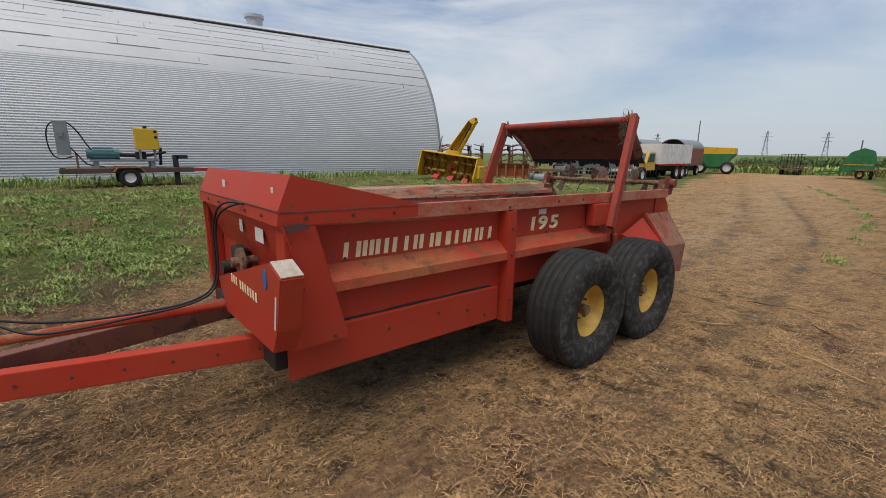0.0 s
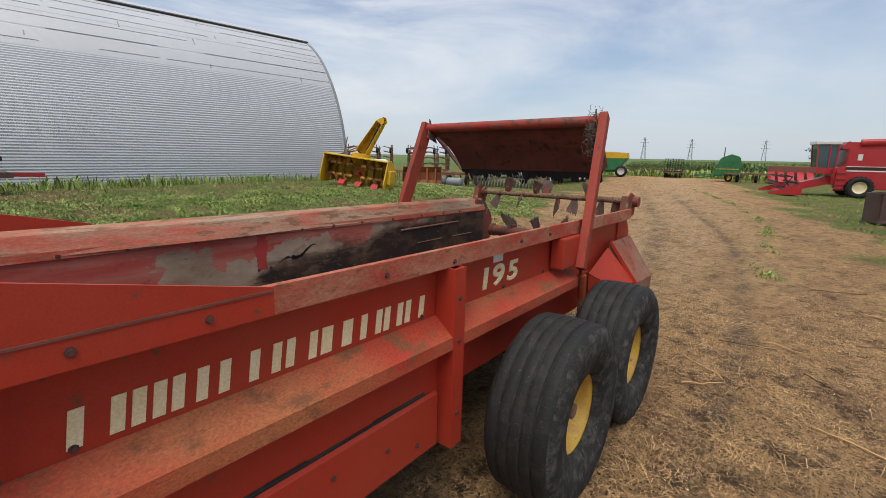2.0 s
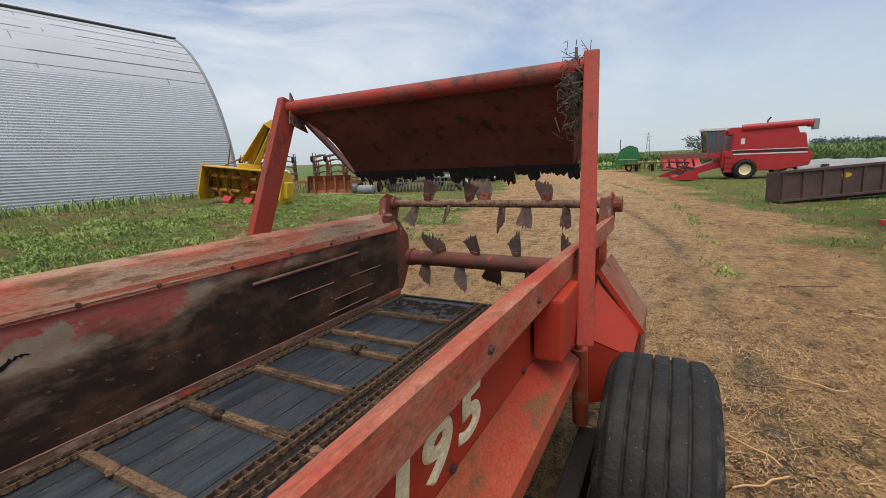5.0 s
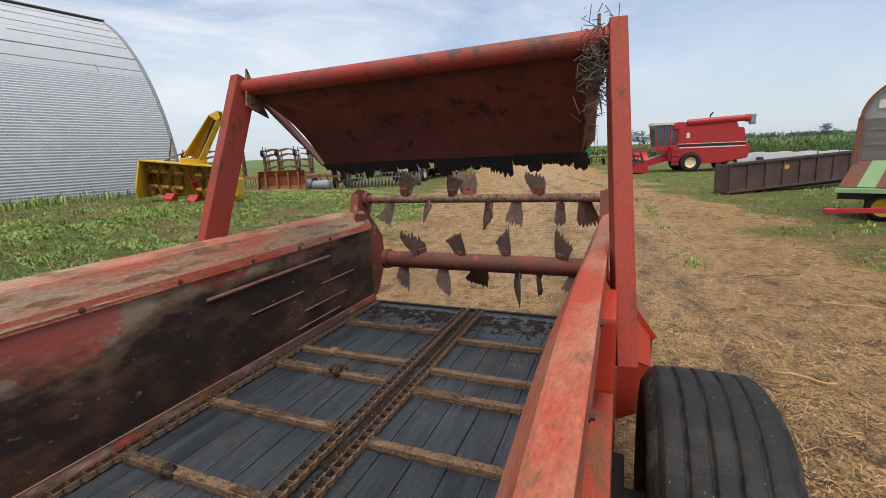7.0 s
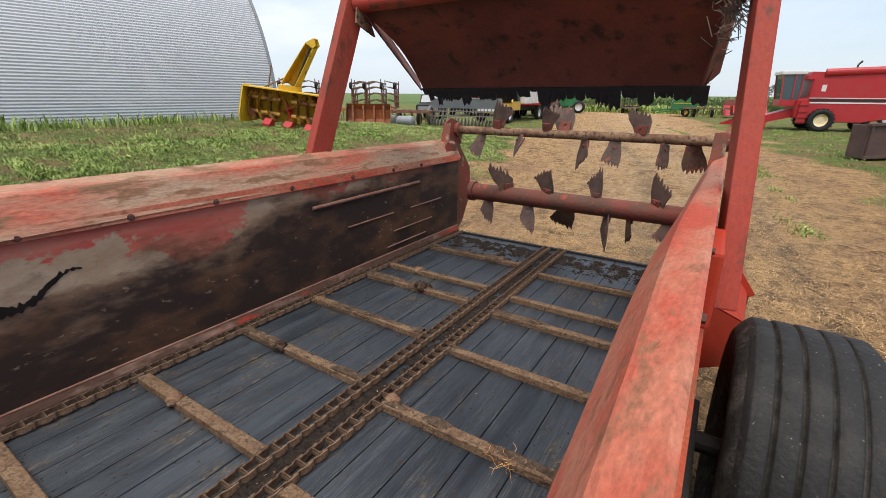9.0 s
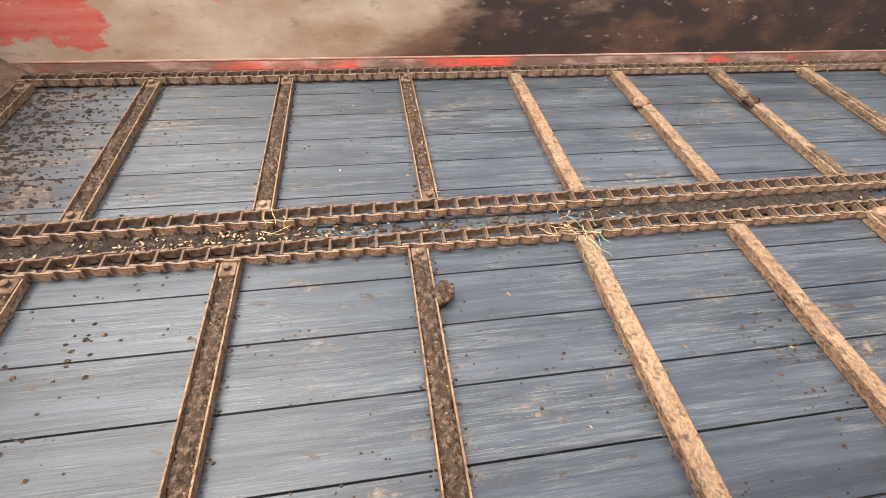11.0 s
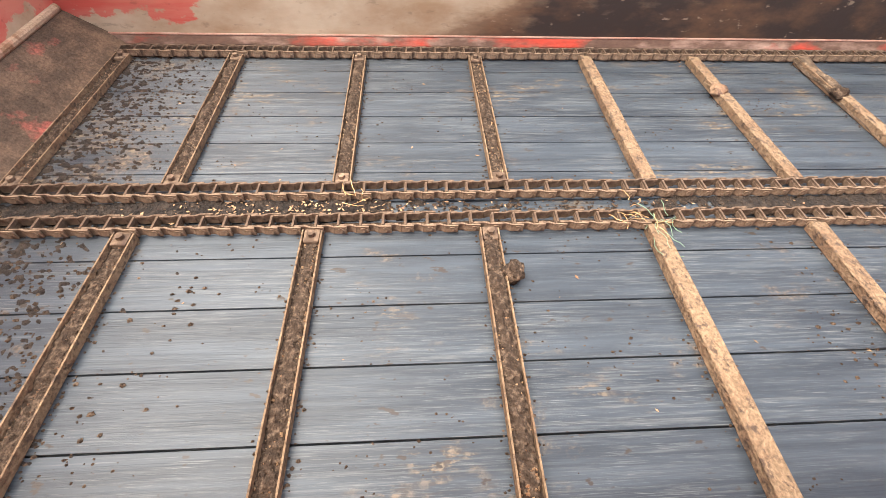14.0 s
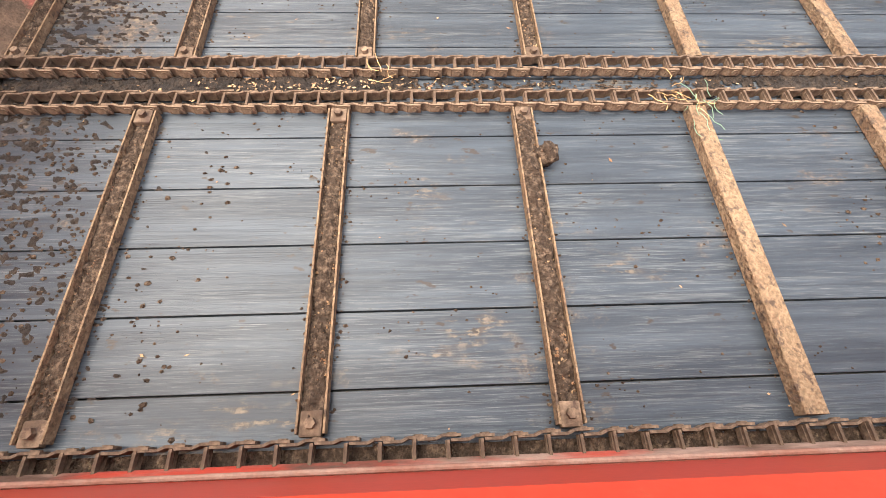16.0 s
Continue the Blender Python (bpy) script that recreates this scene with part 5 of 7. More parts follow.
m_pipe = material("worn_red_pipe_paint", (0.36, 0.04, 0.024), 0.5, spec=0.3, alt=(0.2, 0.06, 0.04), scale=4, cover=0.52, soft=0.1, third=(0.1, 0.045, 0.03), third_scale=12, third_cover=0.58, bump=0.1)
# end gate, half raised on its two arms
GATE = radians(20)
PIV = Vector((0, 0.95, 1.14))
tip = PIV + Vector((0, 1.17 * math.sin(GATE), 1.17 * math.cos(GATE)))
b = bm_new()
AX = 0.785
rod(b, (mirror(AX - 0.1), tip.y, tip.z), (AX - 0.1, tip.y, tip.z), 0.043, 24)
gate = part("end_gate", b, m_pipe, spreader, "raised rear gate on a worn red pipe")
SWING = Matrix.Rotation(radians(33) - GATE, 2)


def gate_at(y, z):
    """A point of the gate, given from the pipe as it hangs at 33 degrees, in the raised state."""
    p = SWING @ Vector((y, z))
    return tip.y + p.x, tip.z + p.y
for fx, sgn in ((near, 1), (mirror, -1)):
    b = bm_new()
    d = (tip - PIV).normalized()
    beam(b, Vector((fx(AX), 0, 0)) + PIV - d * 0.03, Vector((fx(AX - 0.07), 0, 0)) + tip + d * 0.05, 0.065, 0.12, 0.006)
    part("gate_arm", b, m_arm, gate, "red rectangular gate arm")
    b = bm_new()
    plate(b, [(fx(AX - 0.13), tip.y - 0.02, tip.z + 0.09), (fx(AX - 0.13), tip.y + 0.1, tip.z - 0.15), (fx(AX - 0.13), tip.y - 0.05, tip.z - 0.1)], 0.012)
    part("gate_lug", b, m_rust, gate)
# curved sheet
b = bm_new()
n = 10
x0, x1 = mirror(0.66), 0.66
rows_v = []
for i in range(n + 1):
    f = i / n
    y, z = gate_at(-0.02 + 0.34 * f + 0.05 * math.sin(math.pi * f), -0.03 - 0.48 * f + 0.03 * math.sin(math.pi * f))
    inset = 0.0 + 0.12 * f
    rows_v.append([b.verts.new((x0 + inset + (x1 - x0 - 2 * inset) * k / 14, y, z)) for k in range(15)])
for p, q in zip(rows_v, rows_v[1:]):
    for k in range(14):
        b.faces.new((p[k], p[k + 1], q[k + 1], q[k]))
bmesh.ops.solidify(b, geom=b.faces[:], thickness=0.006)
part("gate_sheet", b, m_gate, gate, "rust-brown curved gate sheet")
for fx in (near, mirror):
    b = bm_new()
    e0, e1 = gate_at(-0.02, -0.03), gate_at(0.32, -0.51)
    plate(b, [(fx(0.645), e0[0], e0[1]), (fx(0.56), e1[0], e1[1]), (fx(0.62), e1[0] + 0.05, e1[1] + 0.07), (fx(0.66), e0[0] + 0.12, e0[1] + 0.0)], 0.008)
    part("gate_end", b, m_gate, gate)
flap_rng = random.Random(8)
x = mirror(0.55)
while x < 0.55:
    w = flap_rng.uniform(0.025, 0.08)
    h = flap_rng.uniform(0.05, 0.1) if flap_rng.random() < 0.8 else flap_rng.uniform(0.02, 0.14)
    b = bm_new()
    ya, za = gate_at(0.31, -0.495)
    yb, zb = gate_at(0.33, -0.50 - h)
    plate(b, [(x, ya, za), (x + w, ya, za), (x + w * 0.98, yb, zb + h * flap_rng.uniform(0.0, 0.35)), (x + w * 0.7, yb, zb), (x + w * 0.45, yb, zb + h * flap_rng.uniform(0.0, 0.25)), (x + w * 0.2, yb, zb + h * flap_rng.uniform(-0.1, 0.1)), (x + w * 0.02, yb, zb + h * flap_rng.uniform(0.1, 0.4))], 0.006)
    part("gate_flap", b, m_flap, gate, "ragged black rubber strip")
    x += w * 0.99
m_nest = material("grey_brown_straw", (0.16, 0.12, 0.085), 0.9, alt=(0.07, 0.055, 0.045), scale=14, island=0.4)
# nest-like clump of straw caught at the pipe end
b = bm_new()
for k in range(420):
    c = Vector((0.615 + flap_rng.gauss(0, 0.028), tip.y - 0.03 + flap_rng.gauss(0, 0.03), tip.z - 0.10 + flap_rng.gauss(0, 0.08)))
    d = Vector((flap_rng.gauss(0, 1), flap_rng.gauss(0, 1), flap_rng.gauss(-0.3, 1))).normalized() * flap_rng.uniform(0.012, 0.04)
    rod(b, c - d, c + d, 0.0018, 3)
tagged(part("straw_clump", b, m_nest, gate, "tangle of straw and twine caught on the pipe"), kind="stuff")

# torn black scab on the inner wall
b = bm_new()
scab = random.Random(14)
top, low = [], []
for i in range(41):
    f = i / 40
    y, z = -0.475 + 0.35 * f, 1.086 + 0.105 * f + 0.02 * math.sin(f * 9)
    h = (0.002 + 0.013 * math.sin(math.pi * f)) * scab.uniform(0.25, 1.5)
    z += scab.uniform(-0.004, 0.004)
    top.append((FAR + 0.003, y, z + h))
    low.append((FAR + 0.003, y, z - h))
vt, vl = [b.verts.new(p) for p in top], [b.verts.new(p) for p in low]
for i in range(40):
    b.faces.new((vl[i], vl[i + 1], vt[i + 1], vt[i]))
bmesh.ops.solidify(b, geom=b.faces[:], thickness=0.004)
part("scab", b, m_dark, spreader, "torn black scab of dried manure")

# dirt lying on the apron
def crumbs(spots):
    """Little lumps (x, y, size) as loose uneven six-cornered bits."""
    tri = []
    for x, y, s in spots:
        a = crumb_rng.uniform(0, 6.28)
        ring = []
        for k in range(5):
            r = s * crumb_rng.uniform(0.55, 1.15)
            ring.append((x + r * math.cos(a + k * 1.257), y + 1.25 * r * math.sin(a + k * 1.257), DECK + s * crumb_rng.uniform(0.0, 0.35)))
        t = (x + crumb_rng.uniform(-0.3, 0.3) * s, y + crumb_rng.uniform(-0.3, 0.3) * s, DECK + s * crumb_rng.uniform(0.6, 1.0))
        for k in range(5):
            tri += [ring[k], ring[(k + 1) % 5], t]
    return tri


crumb_rng = random.Random(31)
cr = []
for k in range(700):
    cr.append((crumb_rng.uniform(FAR + 0.04, NEAR - 0.04), crumb_rng.uniform(-2.3, 2.2), crumb_rng.uniform(0.001, 0.0028)))
for k in range(120):   # loose groups
    cx, cy, sp = crumb_rng.uniform(FAR + 0.08, NEAR - 0.08), crumb_rng.uniform(-2.2, 2.1), crumb_rng.uniform(0.015, 0.06)
    for i in range(int(crumb_rng.uniform(4, 20))):
        cr.append((crumb_rng.gauss(cx, sp * 0.7), crumb_rng.gauss(cy, sp * 1.3), crumb_rng.uniform(0.0008, 0.0045) * crumb_rng.uniform(0.5, 1.1)))
for k in range(1200):   # between the two middle strands
    cr.append((crumb_rng.gauss(MID, 0.016), crumb_rng.triangular(-2.3, 1.9, -1.9), crumb_rng.uniform(0.002, 0.006)))
for cx, cy, sx, sy, n in ((0.2, 2.08, 0.2, 0.05, 500), (-0.7, 2.08, 0.2, 0.06, 300), (0.15, -1.95, 0.25, 0.13, 700), (-0.75, -1.95, 0.2, 0.12, 500), (0.2, -0.2, 0.14, 0.05, 60), (0.1, -1.62, 0.2, 0.05, 60),
                          (0.56, -0.6, 0.01, 0.9, 260), (mirror(0.56), 0.2, 0.01, 1.4, 600)):
    for k in range(n):
        cr.append((crumb_rng.gauss(cx, sx), crumb_rng.gauss(cy, sy), crumb_rng.uniform(0.0012, 0.006)))
for ys, x0, x1 in ((right_y, -0.15, 0.52), (left_y, mirror(0.52), mirror(-0.15))):   # swept up against the slats
    for y in ys:
        for k in range(110):
            side_of = 1 if crumb_rng.random() < 0.65 else -1
            cr.append((crumb_rng.uniform(x0, x1), y + side_of * (0.024 + abs(crumb_rng.gauss(0, 0.007))), crumb_rng.uniform(0.001, 0.0042)))
cr = [(min(max(x, FAR + 0.03), NEAR - 0.03), min(max(y, FRONT + 0.02), 2.22), s) for x, y, s in cr]


def cake(name, label, x0, x1, y0, y1, step, bias, seed, high=0.012, fine=1.5, mat=None):
    """A crust of dried manure: an uneven sheet that stands proud only where the lumps rise above the floor."""
    nx, ny = int((x1 - x0) / step), int((y1 - y0) / step)
    hs = {}
    for i in range(nx + 1):
        for j in range(ny + 1):
            x, y = x0 + i * step, y0 + j * step
            h = noise.fractal((x * 7 * fine + seed, y * 4.5 * fine, seed), 0.65, 2.1, 5) + bias(x, y) + 0.45 * noise.noise((x * 95, y * 80, seed)) + 0.3 * noise.noise((x * 210, y * 170, seed + 5))
            hs[i, j] = h
    vs, ids, fs = [], {}, []

    def vert(i, j):
        if (i, j) not in ids:
            ids[i, j] = len(vs)
            vs.append((x0 + i * step, y0 + j * step, DECK + max(-0.001, high * min(1.0, hs[i, j]))))
        return ids[i, j]
    for i in range(nx):
        for j in range(ny):
            if max(hs[i, j], hs[i + 1, j], hs[i, j + 1], hs[i + 1, j + 1]) > 0:
                fs.append((vert(i, j), vert(i + 1, j), vert(i + 1, j + 1), vert(i, j + 1)))
    o = raw(name, vs, fs, mat or m_mud)
    o.matrix_basis = TILT
    return tagged(o, label, "manure", kind="stuff")


def ramp(v, stops):
    return float(np.interp(v, [a for a, c in stops], [c for a, c in stops]))


# channel crust, coloured extra dark to add shade between the chains
cake("manure_crust", "dark manure crust packed between the middle chains", MID - 0.036, MID + 0.036, FRONT + 0.02, 2.2, 0.0045,
     lambda x, y: ramp(y, [(-2.3, 0.55), (-1.3, 0.4), (-1.1, -0.1), (-0.98, -0.75), (-0.6, -0.75), (-0.45, 0.0), (0.3, 0.15), (2.2, 0.2)]), 3.0, 0.012, 1.5, m_dark_manure)
cake("manure_crust", "dried manure crust at the front of the floor", FAR + 0.03, NEAR - 0.03, FRONT + 0.02, -1.4, 0.007,
     lambda x, y: ramp(y, [(-2.3, 0.3), (-2.0, -0.15), (-1.8, -0.5), (-1.68, -0.9), (-1.4, -1.5)]), 8.0, 0.006, 8.0, m_dark_manure)
cake("manure_crust", "dark manure crust along the rear edge of the floor", FAR + 0.03, NEAR - 0.03, 1.86, 2.23, 0.006,
     lambda x, y: ramp(y, [(1.86, -0.8), (1.95, -0.25), (2.1, 0.05), (2.23, 0.35)]), 15.0, 0.012, 2.5, m_dark_manure)
cake("manure_crust", "dried manure packed along the wall beside the chain", FAR + 0.008, FAR + 0.05, FRONT + 0.02, 2.2, 0.006, lambda x, y: 0.25 - 9 * (x - FAR - 0.01), 21.0, 0.02)
cake("manure_crust", "dried manure packed along the wall beside the chain", NEAR - 0.045, NEAR - 0.008, FRONT + 0.02, 2.2, 0.006, lambda x, y: -0.15 - 9 * (NEAR - 0.01 - x), 27.0, 0.015)
# pale chaff and leaf bits
ch_rng = random.Random(12)
vs, fs = [], []
for k in range(420):
    if k < 260:
        x, y, z = ch_rng.gauss(MID, 0.02), ch_rng.gauss(-1.45, 0.22), DECK + ch_rng.uniform(0.006, 0.013)
    elif k < 330:
        x, y, z = ch_rng.gauss(MID, 0.02), ch_rng.uniform(-1.0, 1.6), DECK + ch_rng.uniform(0.001, 0.01)
    else:
        x, y, z = ch_rng.uniform(FAR + 0.05, NEAR - 0.05), ch_rng.uniform(-2.25, 1.5), DECK + 0.001
    s, a = ch_rng.uniform(0.002, 0.007), ch_rng.uniform(0, 6.28)
    c, d = math.cos(a), math.sin(a)
    w = ch_rng.uniform(0.25, 0.6)
    n0 = len(vs)
    vs += [(x + s * (c * u - d * v * w), y + s * (d * u + c * v * w), z + ch_rng.uniform(0, 0.4) * s) for u, v in ((-1, 0), (0, -1), (1, 0), (0, 1))]
    fs.append((n0, n0 + 1, n0 + 2, n0 + 3))
o = raw("chaff", vs, fs, m_chaff)
o.matrix_basis = TILT
tagged(o, "pale chaff flakes and bits of dry leaf on the floor", "chaff", kind="stuff")
tri = crumbs(cr)
me = raw("manure_crumbs", tri, [(3 * i, 3 * i + 1, 3 * i + 2) for i in range(len(tri) // 3)], m_mud)
me.matrix_basis = TILT
tagged(me, "dark dried manure crumbs scattered on the floor", "manure", kind="stuff")


def clod(x, y, z, r, mat, name, label, flatness=0.6, seed=1):
    b = bm_new()
    bmesh.ops.create_icosphere(b, subdivisions=3, radius=r)
    for v in b.verts:
        k = 1 + 0.45 * noise.noise(v.co * (2.2 / r) * 0.6 + Vector((seed, 0, 0))) + 0.25 * noise.noise(v.co * (5.0 / r) * 0.6 + Vector((0, seed, 0)))
        v.co = Vector((v.co.x * k, v.co.y * k * 0.8, v.co.z * k * flatness))
    o = part(name, b, mat, None, smooth=True)
    o.matrix_basis = TILT @ Matrix.Translation((x, y, z))
    return tagged(o, label, "clod", "manure clods")


clod(-0.02, -0.886, DECK + 0.024, 0.028, m_mud, "manure_clod", "brown clod of manure stuck to an apron slat", 0.7, 1)
clod(-0.766, -0.067, DECK + 0.024, 0.032, m_rust, "manure_clod", "tan clod of manure and straw on a slat", 0.6, 2)
clod(-0.745, 0.35, DECK + 0.03, 0.03, m_mud, "manure_clod", "dark clod of manure on a slat", 0.6, 3)
clod(-0.14, 0.335, DECK + 0.028, 0.028, m_rust, "manure_clod", "tan clod of manure beside the chain", 0.6, 4)
clod(-0.62, 1.19, DECK + 0.03, 0.05, m_mud, "manure_clod", "dark clod of manure on a slat", 0.5, 5)
clod(-0.78, 1.395, DECK + 0.025, 0.035, m_rust, "manure_clod", "brown clod of manure on a slat", 0.5, 6)
clod(-0.45, 1.85, DECK + 0.025, 0.04, m_chain, "manure_clod", "tan clod of manure on a slat", 0.5, 7)

# loose straw and green twine on the apron
def wisps(name, cx, cy, n, size, mat, label, seed):
    r = random.Random(seed)
    b = bm_new()
    for k in range(n):
        p = Vector((r.gauss(cx, size), r.gauss(cy, size), DECK + r.uniform(0.02, 0.05)))
        a = r.uniform(0, 6.28)
        for i in range(4):
            a += r.uniform(-0.7, 0.7)
            q = p + Vector((math.cos(a), math.sin(a), r.uniform(-0.15, 0.15))) * size * 0.55
            q.z = max(q.z, DECK + 0.006)
            rod(b, p, q, 0.0008, 3)
            p = q
    o = part(name, b, mat)
    o.matrix_basis = TILT
    return tagged(o, label, "straw", kind="stuff")


wisps("straw_wisp", -0.17, -0.56, 14, 0.022, m_straw, "tangle of pale straw on the apron chain", 1)
wisps("twine_tangle", -0.13, -0.52, 12, 0.026, material("green_twine", (0.16, 0.25, 0.16), 0.7), "frayed green twine on the apron chain", 2)
wisps("straw_wisp", -0.24, -1.25, 6, 0.025, m_straw, "a few straws between the chains", 3)
wisps("straw_wisp", 0.29, 0.285, 14, 0.025, m_straw, "straw caught on an apron slat", 4)
wisps("straw_wisp", -0.98, 0.78, 9, 0.02, m_straw, "pale straw and rag caught on a slat end", 5)

# ---- barn ----
def flat(u):
    return u * u * (3 - 2 * u)


def spot(x, y, yaw=0.0, dz=0.0):
    """A place on the land with a heading in degrees."""
    return Matrix.Translation((x, y, float(rise(x, y)) + dz)) @ Matrix.Rotation(radians(yaw), 4, "Z")


def barn():
    """A long galvanised arched barn with corrugation running along it."""
    w, up, length = 5.0, 6.85, 42.0
    base = -0.10
    m = Matrix(((-0.995, -0.105, 0, -14.6), (0.105, -0.995, 0, 11.2), (0, 0, 1, 0.72), (0, 0, 0, 1)))
    hall = thing("arched_barn", "long galvanised arched barn with corrugated sides", "barn", m)

    def arch(a, extra=0.0):
        c, s = math.cos(a), math.sin(a)
        return Vector((w - (w + extra) * c, 0, (up + extra) * s))
    n = 480
    verts, faces = [], []
    for i in range(n + 1):
        a = math.pi * i / n
        low = a < 0.66 or a > math.pi - 0.66
        p = arch(a, (0.007 if i % 2 else -0.007) if low else (-0.012 if i % 20 == 0 else 0.0))
        verts += [(p.x, 0.0, p.z), (p.x, length, p.z)]
    for i in range(n):
        faces.append((2 * i, 2 * i + 1, 2 * i + 3, 2 * i + 2))
    raw("shell", verts, faces, m_galv, hall, "corrugated galvanised shell")
    for y in (0.03, length - 0.03):
        b = bm_new()
        b.faces.new([b.verts.new((arch(math.pi * i / 40).x, y, arch(math.pi * i / 40).z)) for i in range(41)])
        part("end_wall", b, m_galv, hall)
    b = bm_new()
    prev = None
    for i in range(61):
        a = math.pi * i / 60
        p, q = arch(a, 0.03), arch(a, -0.02)
        cur = [b.verts.new(c) for c in ((p.x, -0.05, p.z), (p.x, 0.06, p.z), (q.x, 0.06, q.z), (q.x, -0.05, q.z))]
        if prev:
            for k in range(4):
                b.faces.new((prev[k], prev[(k + 1) % 4], cur[(k + 1) % 4], cur[k]))
        prev = cur
    part("end_trim", b, m_grey, hall)
    b = bm_new()
    for s in (-0.06, 2 * w - 0.08):
        box(b, s, s + 0.14, 0, length, -0.8, 0.16)
    part("foundation", b, m_plaster, hall, "low concrete foundation")
    a0 = math.pi / 2 - 0.34
    b = bm_new()
    pts = [arch(a0 + 0.68 * i / 10, 0.09) for i in range(11)] + [arch(a0 + 0.68 * i / 10, 0.03) for i in range(10, -1, -1)]
    prism(b, [(p.x, p.z) for p in pts], "y", -0.08, length)
    part("ridge_cap", b, m_galv, hall, "smooth ridge cap over a dark vent slot")
    b = bm_new()
    p = arch(a0 - 0.012, 0.03)
    beam(b, (p.x, -0.05, p.z), (p.x, length, p.z), 0.05, 0.07)
    part("vent_slot", b, m_dark, hall)
    seam_rng = random.Random(2)
    for a in (0.70, 0.79, 0.88, 0.97, 1.06, 1.15):
        p = arch(a, 0.004)
        y = 0.1
        while y < length - 1:   # overlapping sheets, the lap's shadow put in here and there as grey strips
            run = seam_rng.uniform(3.0, 7.0)
            b = bm_new()
            beam(b, (p.x, y, p.z), (p.x, min(y + run * seam_rng.uniform(0.5, 1.0), length - 0.1), p.z), 0.016, 0.014)
            part("lap_seam", b, m_seam, hall)
            y += run
    for i in range(26):
        a = seam_rng.uniform(0.66, 1.2)
        y = seam_rng.uniform(0.5, 30)
        p, q = arch(a, 0.006), arch(a + seam_rng.uniform(0.03, 0.07), 0.006)
        b = bm_new()
        beam(b, (p.x, y, p.z), (q.x, y, q.z), 0.025, 0.01)
        part("sheet_seam", b, m_grey, hall)
    b = bm_new()
    rod(b, (w - 0.4, 7.6, up - 0.05), (w - 0.4, 7.6, up + 0.38), 0.36, 24)
    rod(b, (w - 0.4, 7.6, up + 0.38), (w - 0.4, 7.6, up + 0.52), 0.44, 24)
    part("roof_vent", b, m_galv, hall, "round galvanised roof vent")


barn()


def small_wheel(parent, c, r, w, mats=None, name="wheel", rim=0.55):
    return wheel(parent, c, r, w, r * rim, mats or (m_rubber, m_decal), 1 if c[0] >= 0 else -1, 4, name)


def helix(bm, x0, x1, r0, r1, turns, hand=1, n=16):
    prev = None
    for i in range(int(n * turns) + 1):
        a = hand * 2 * math.pi * i / n
        x = x0 + (x1 - x0) * i / (n * turns)
        cur = [bm.verts.new((x, r * math.cos(a), r * math.sin(a))) for r in (r0, r1)]
        if prev:
            bm.faces.new((prev[0], prev[1], cur[1], cur[0]))
        prev = cur


m_flight = material("rubbed_yellow_flighting", (0.5, 0.28, 0.03), 0.6, alt=(0.2, 0.07, 0.03), scale=5, cover=0.5, soft=0.06, third=(0.08, 0.04, 0.03), third_scale=9, third_cover=0.6)


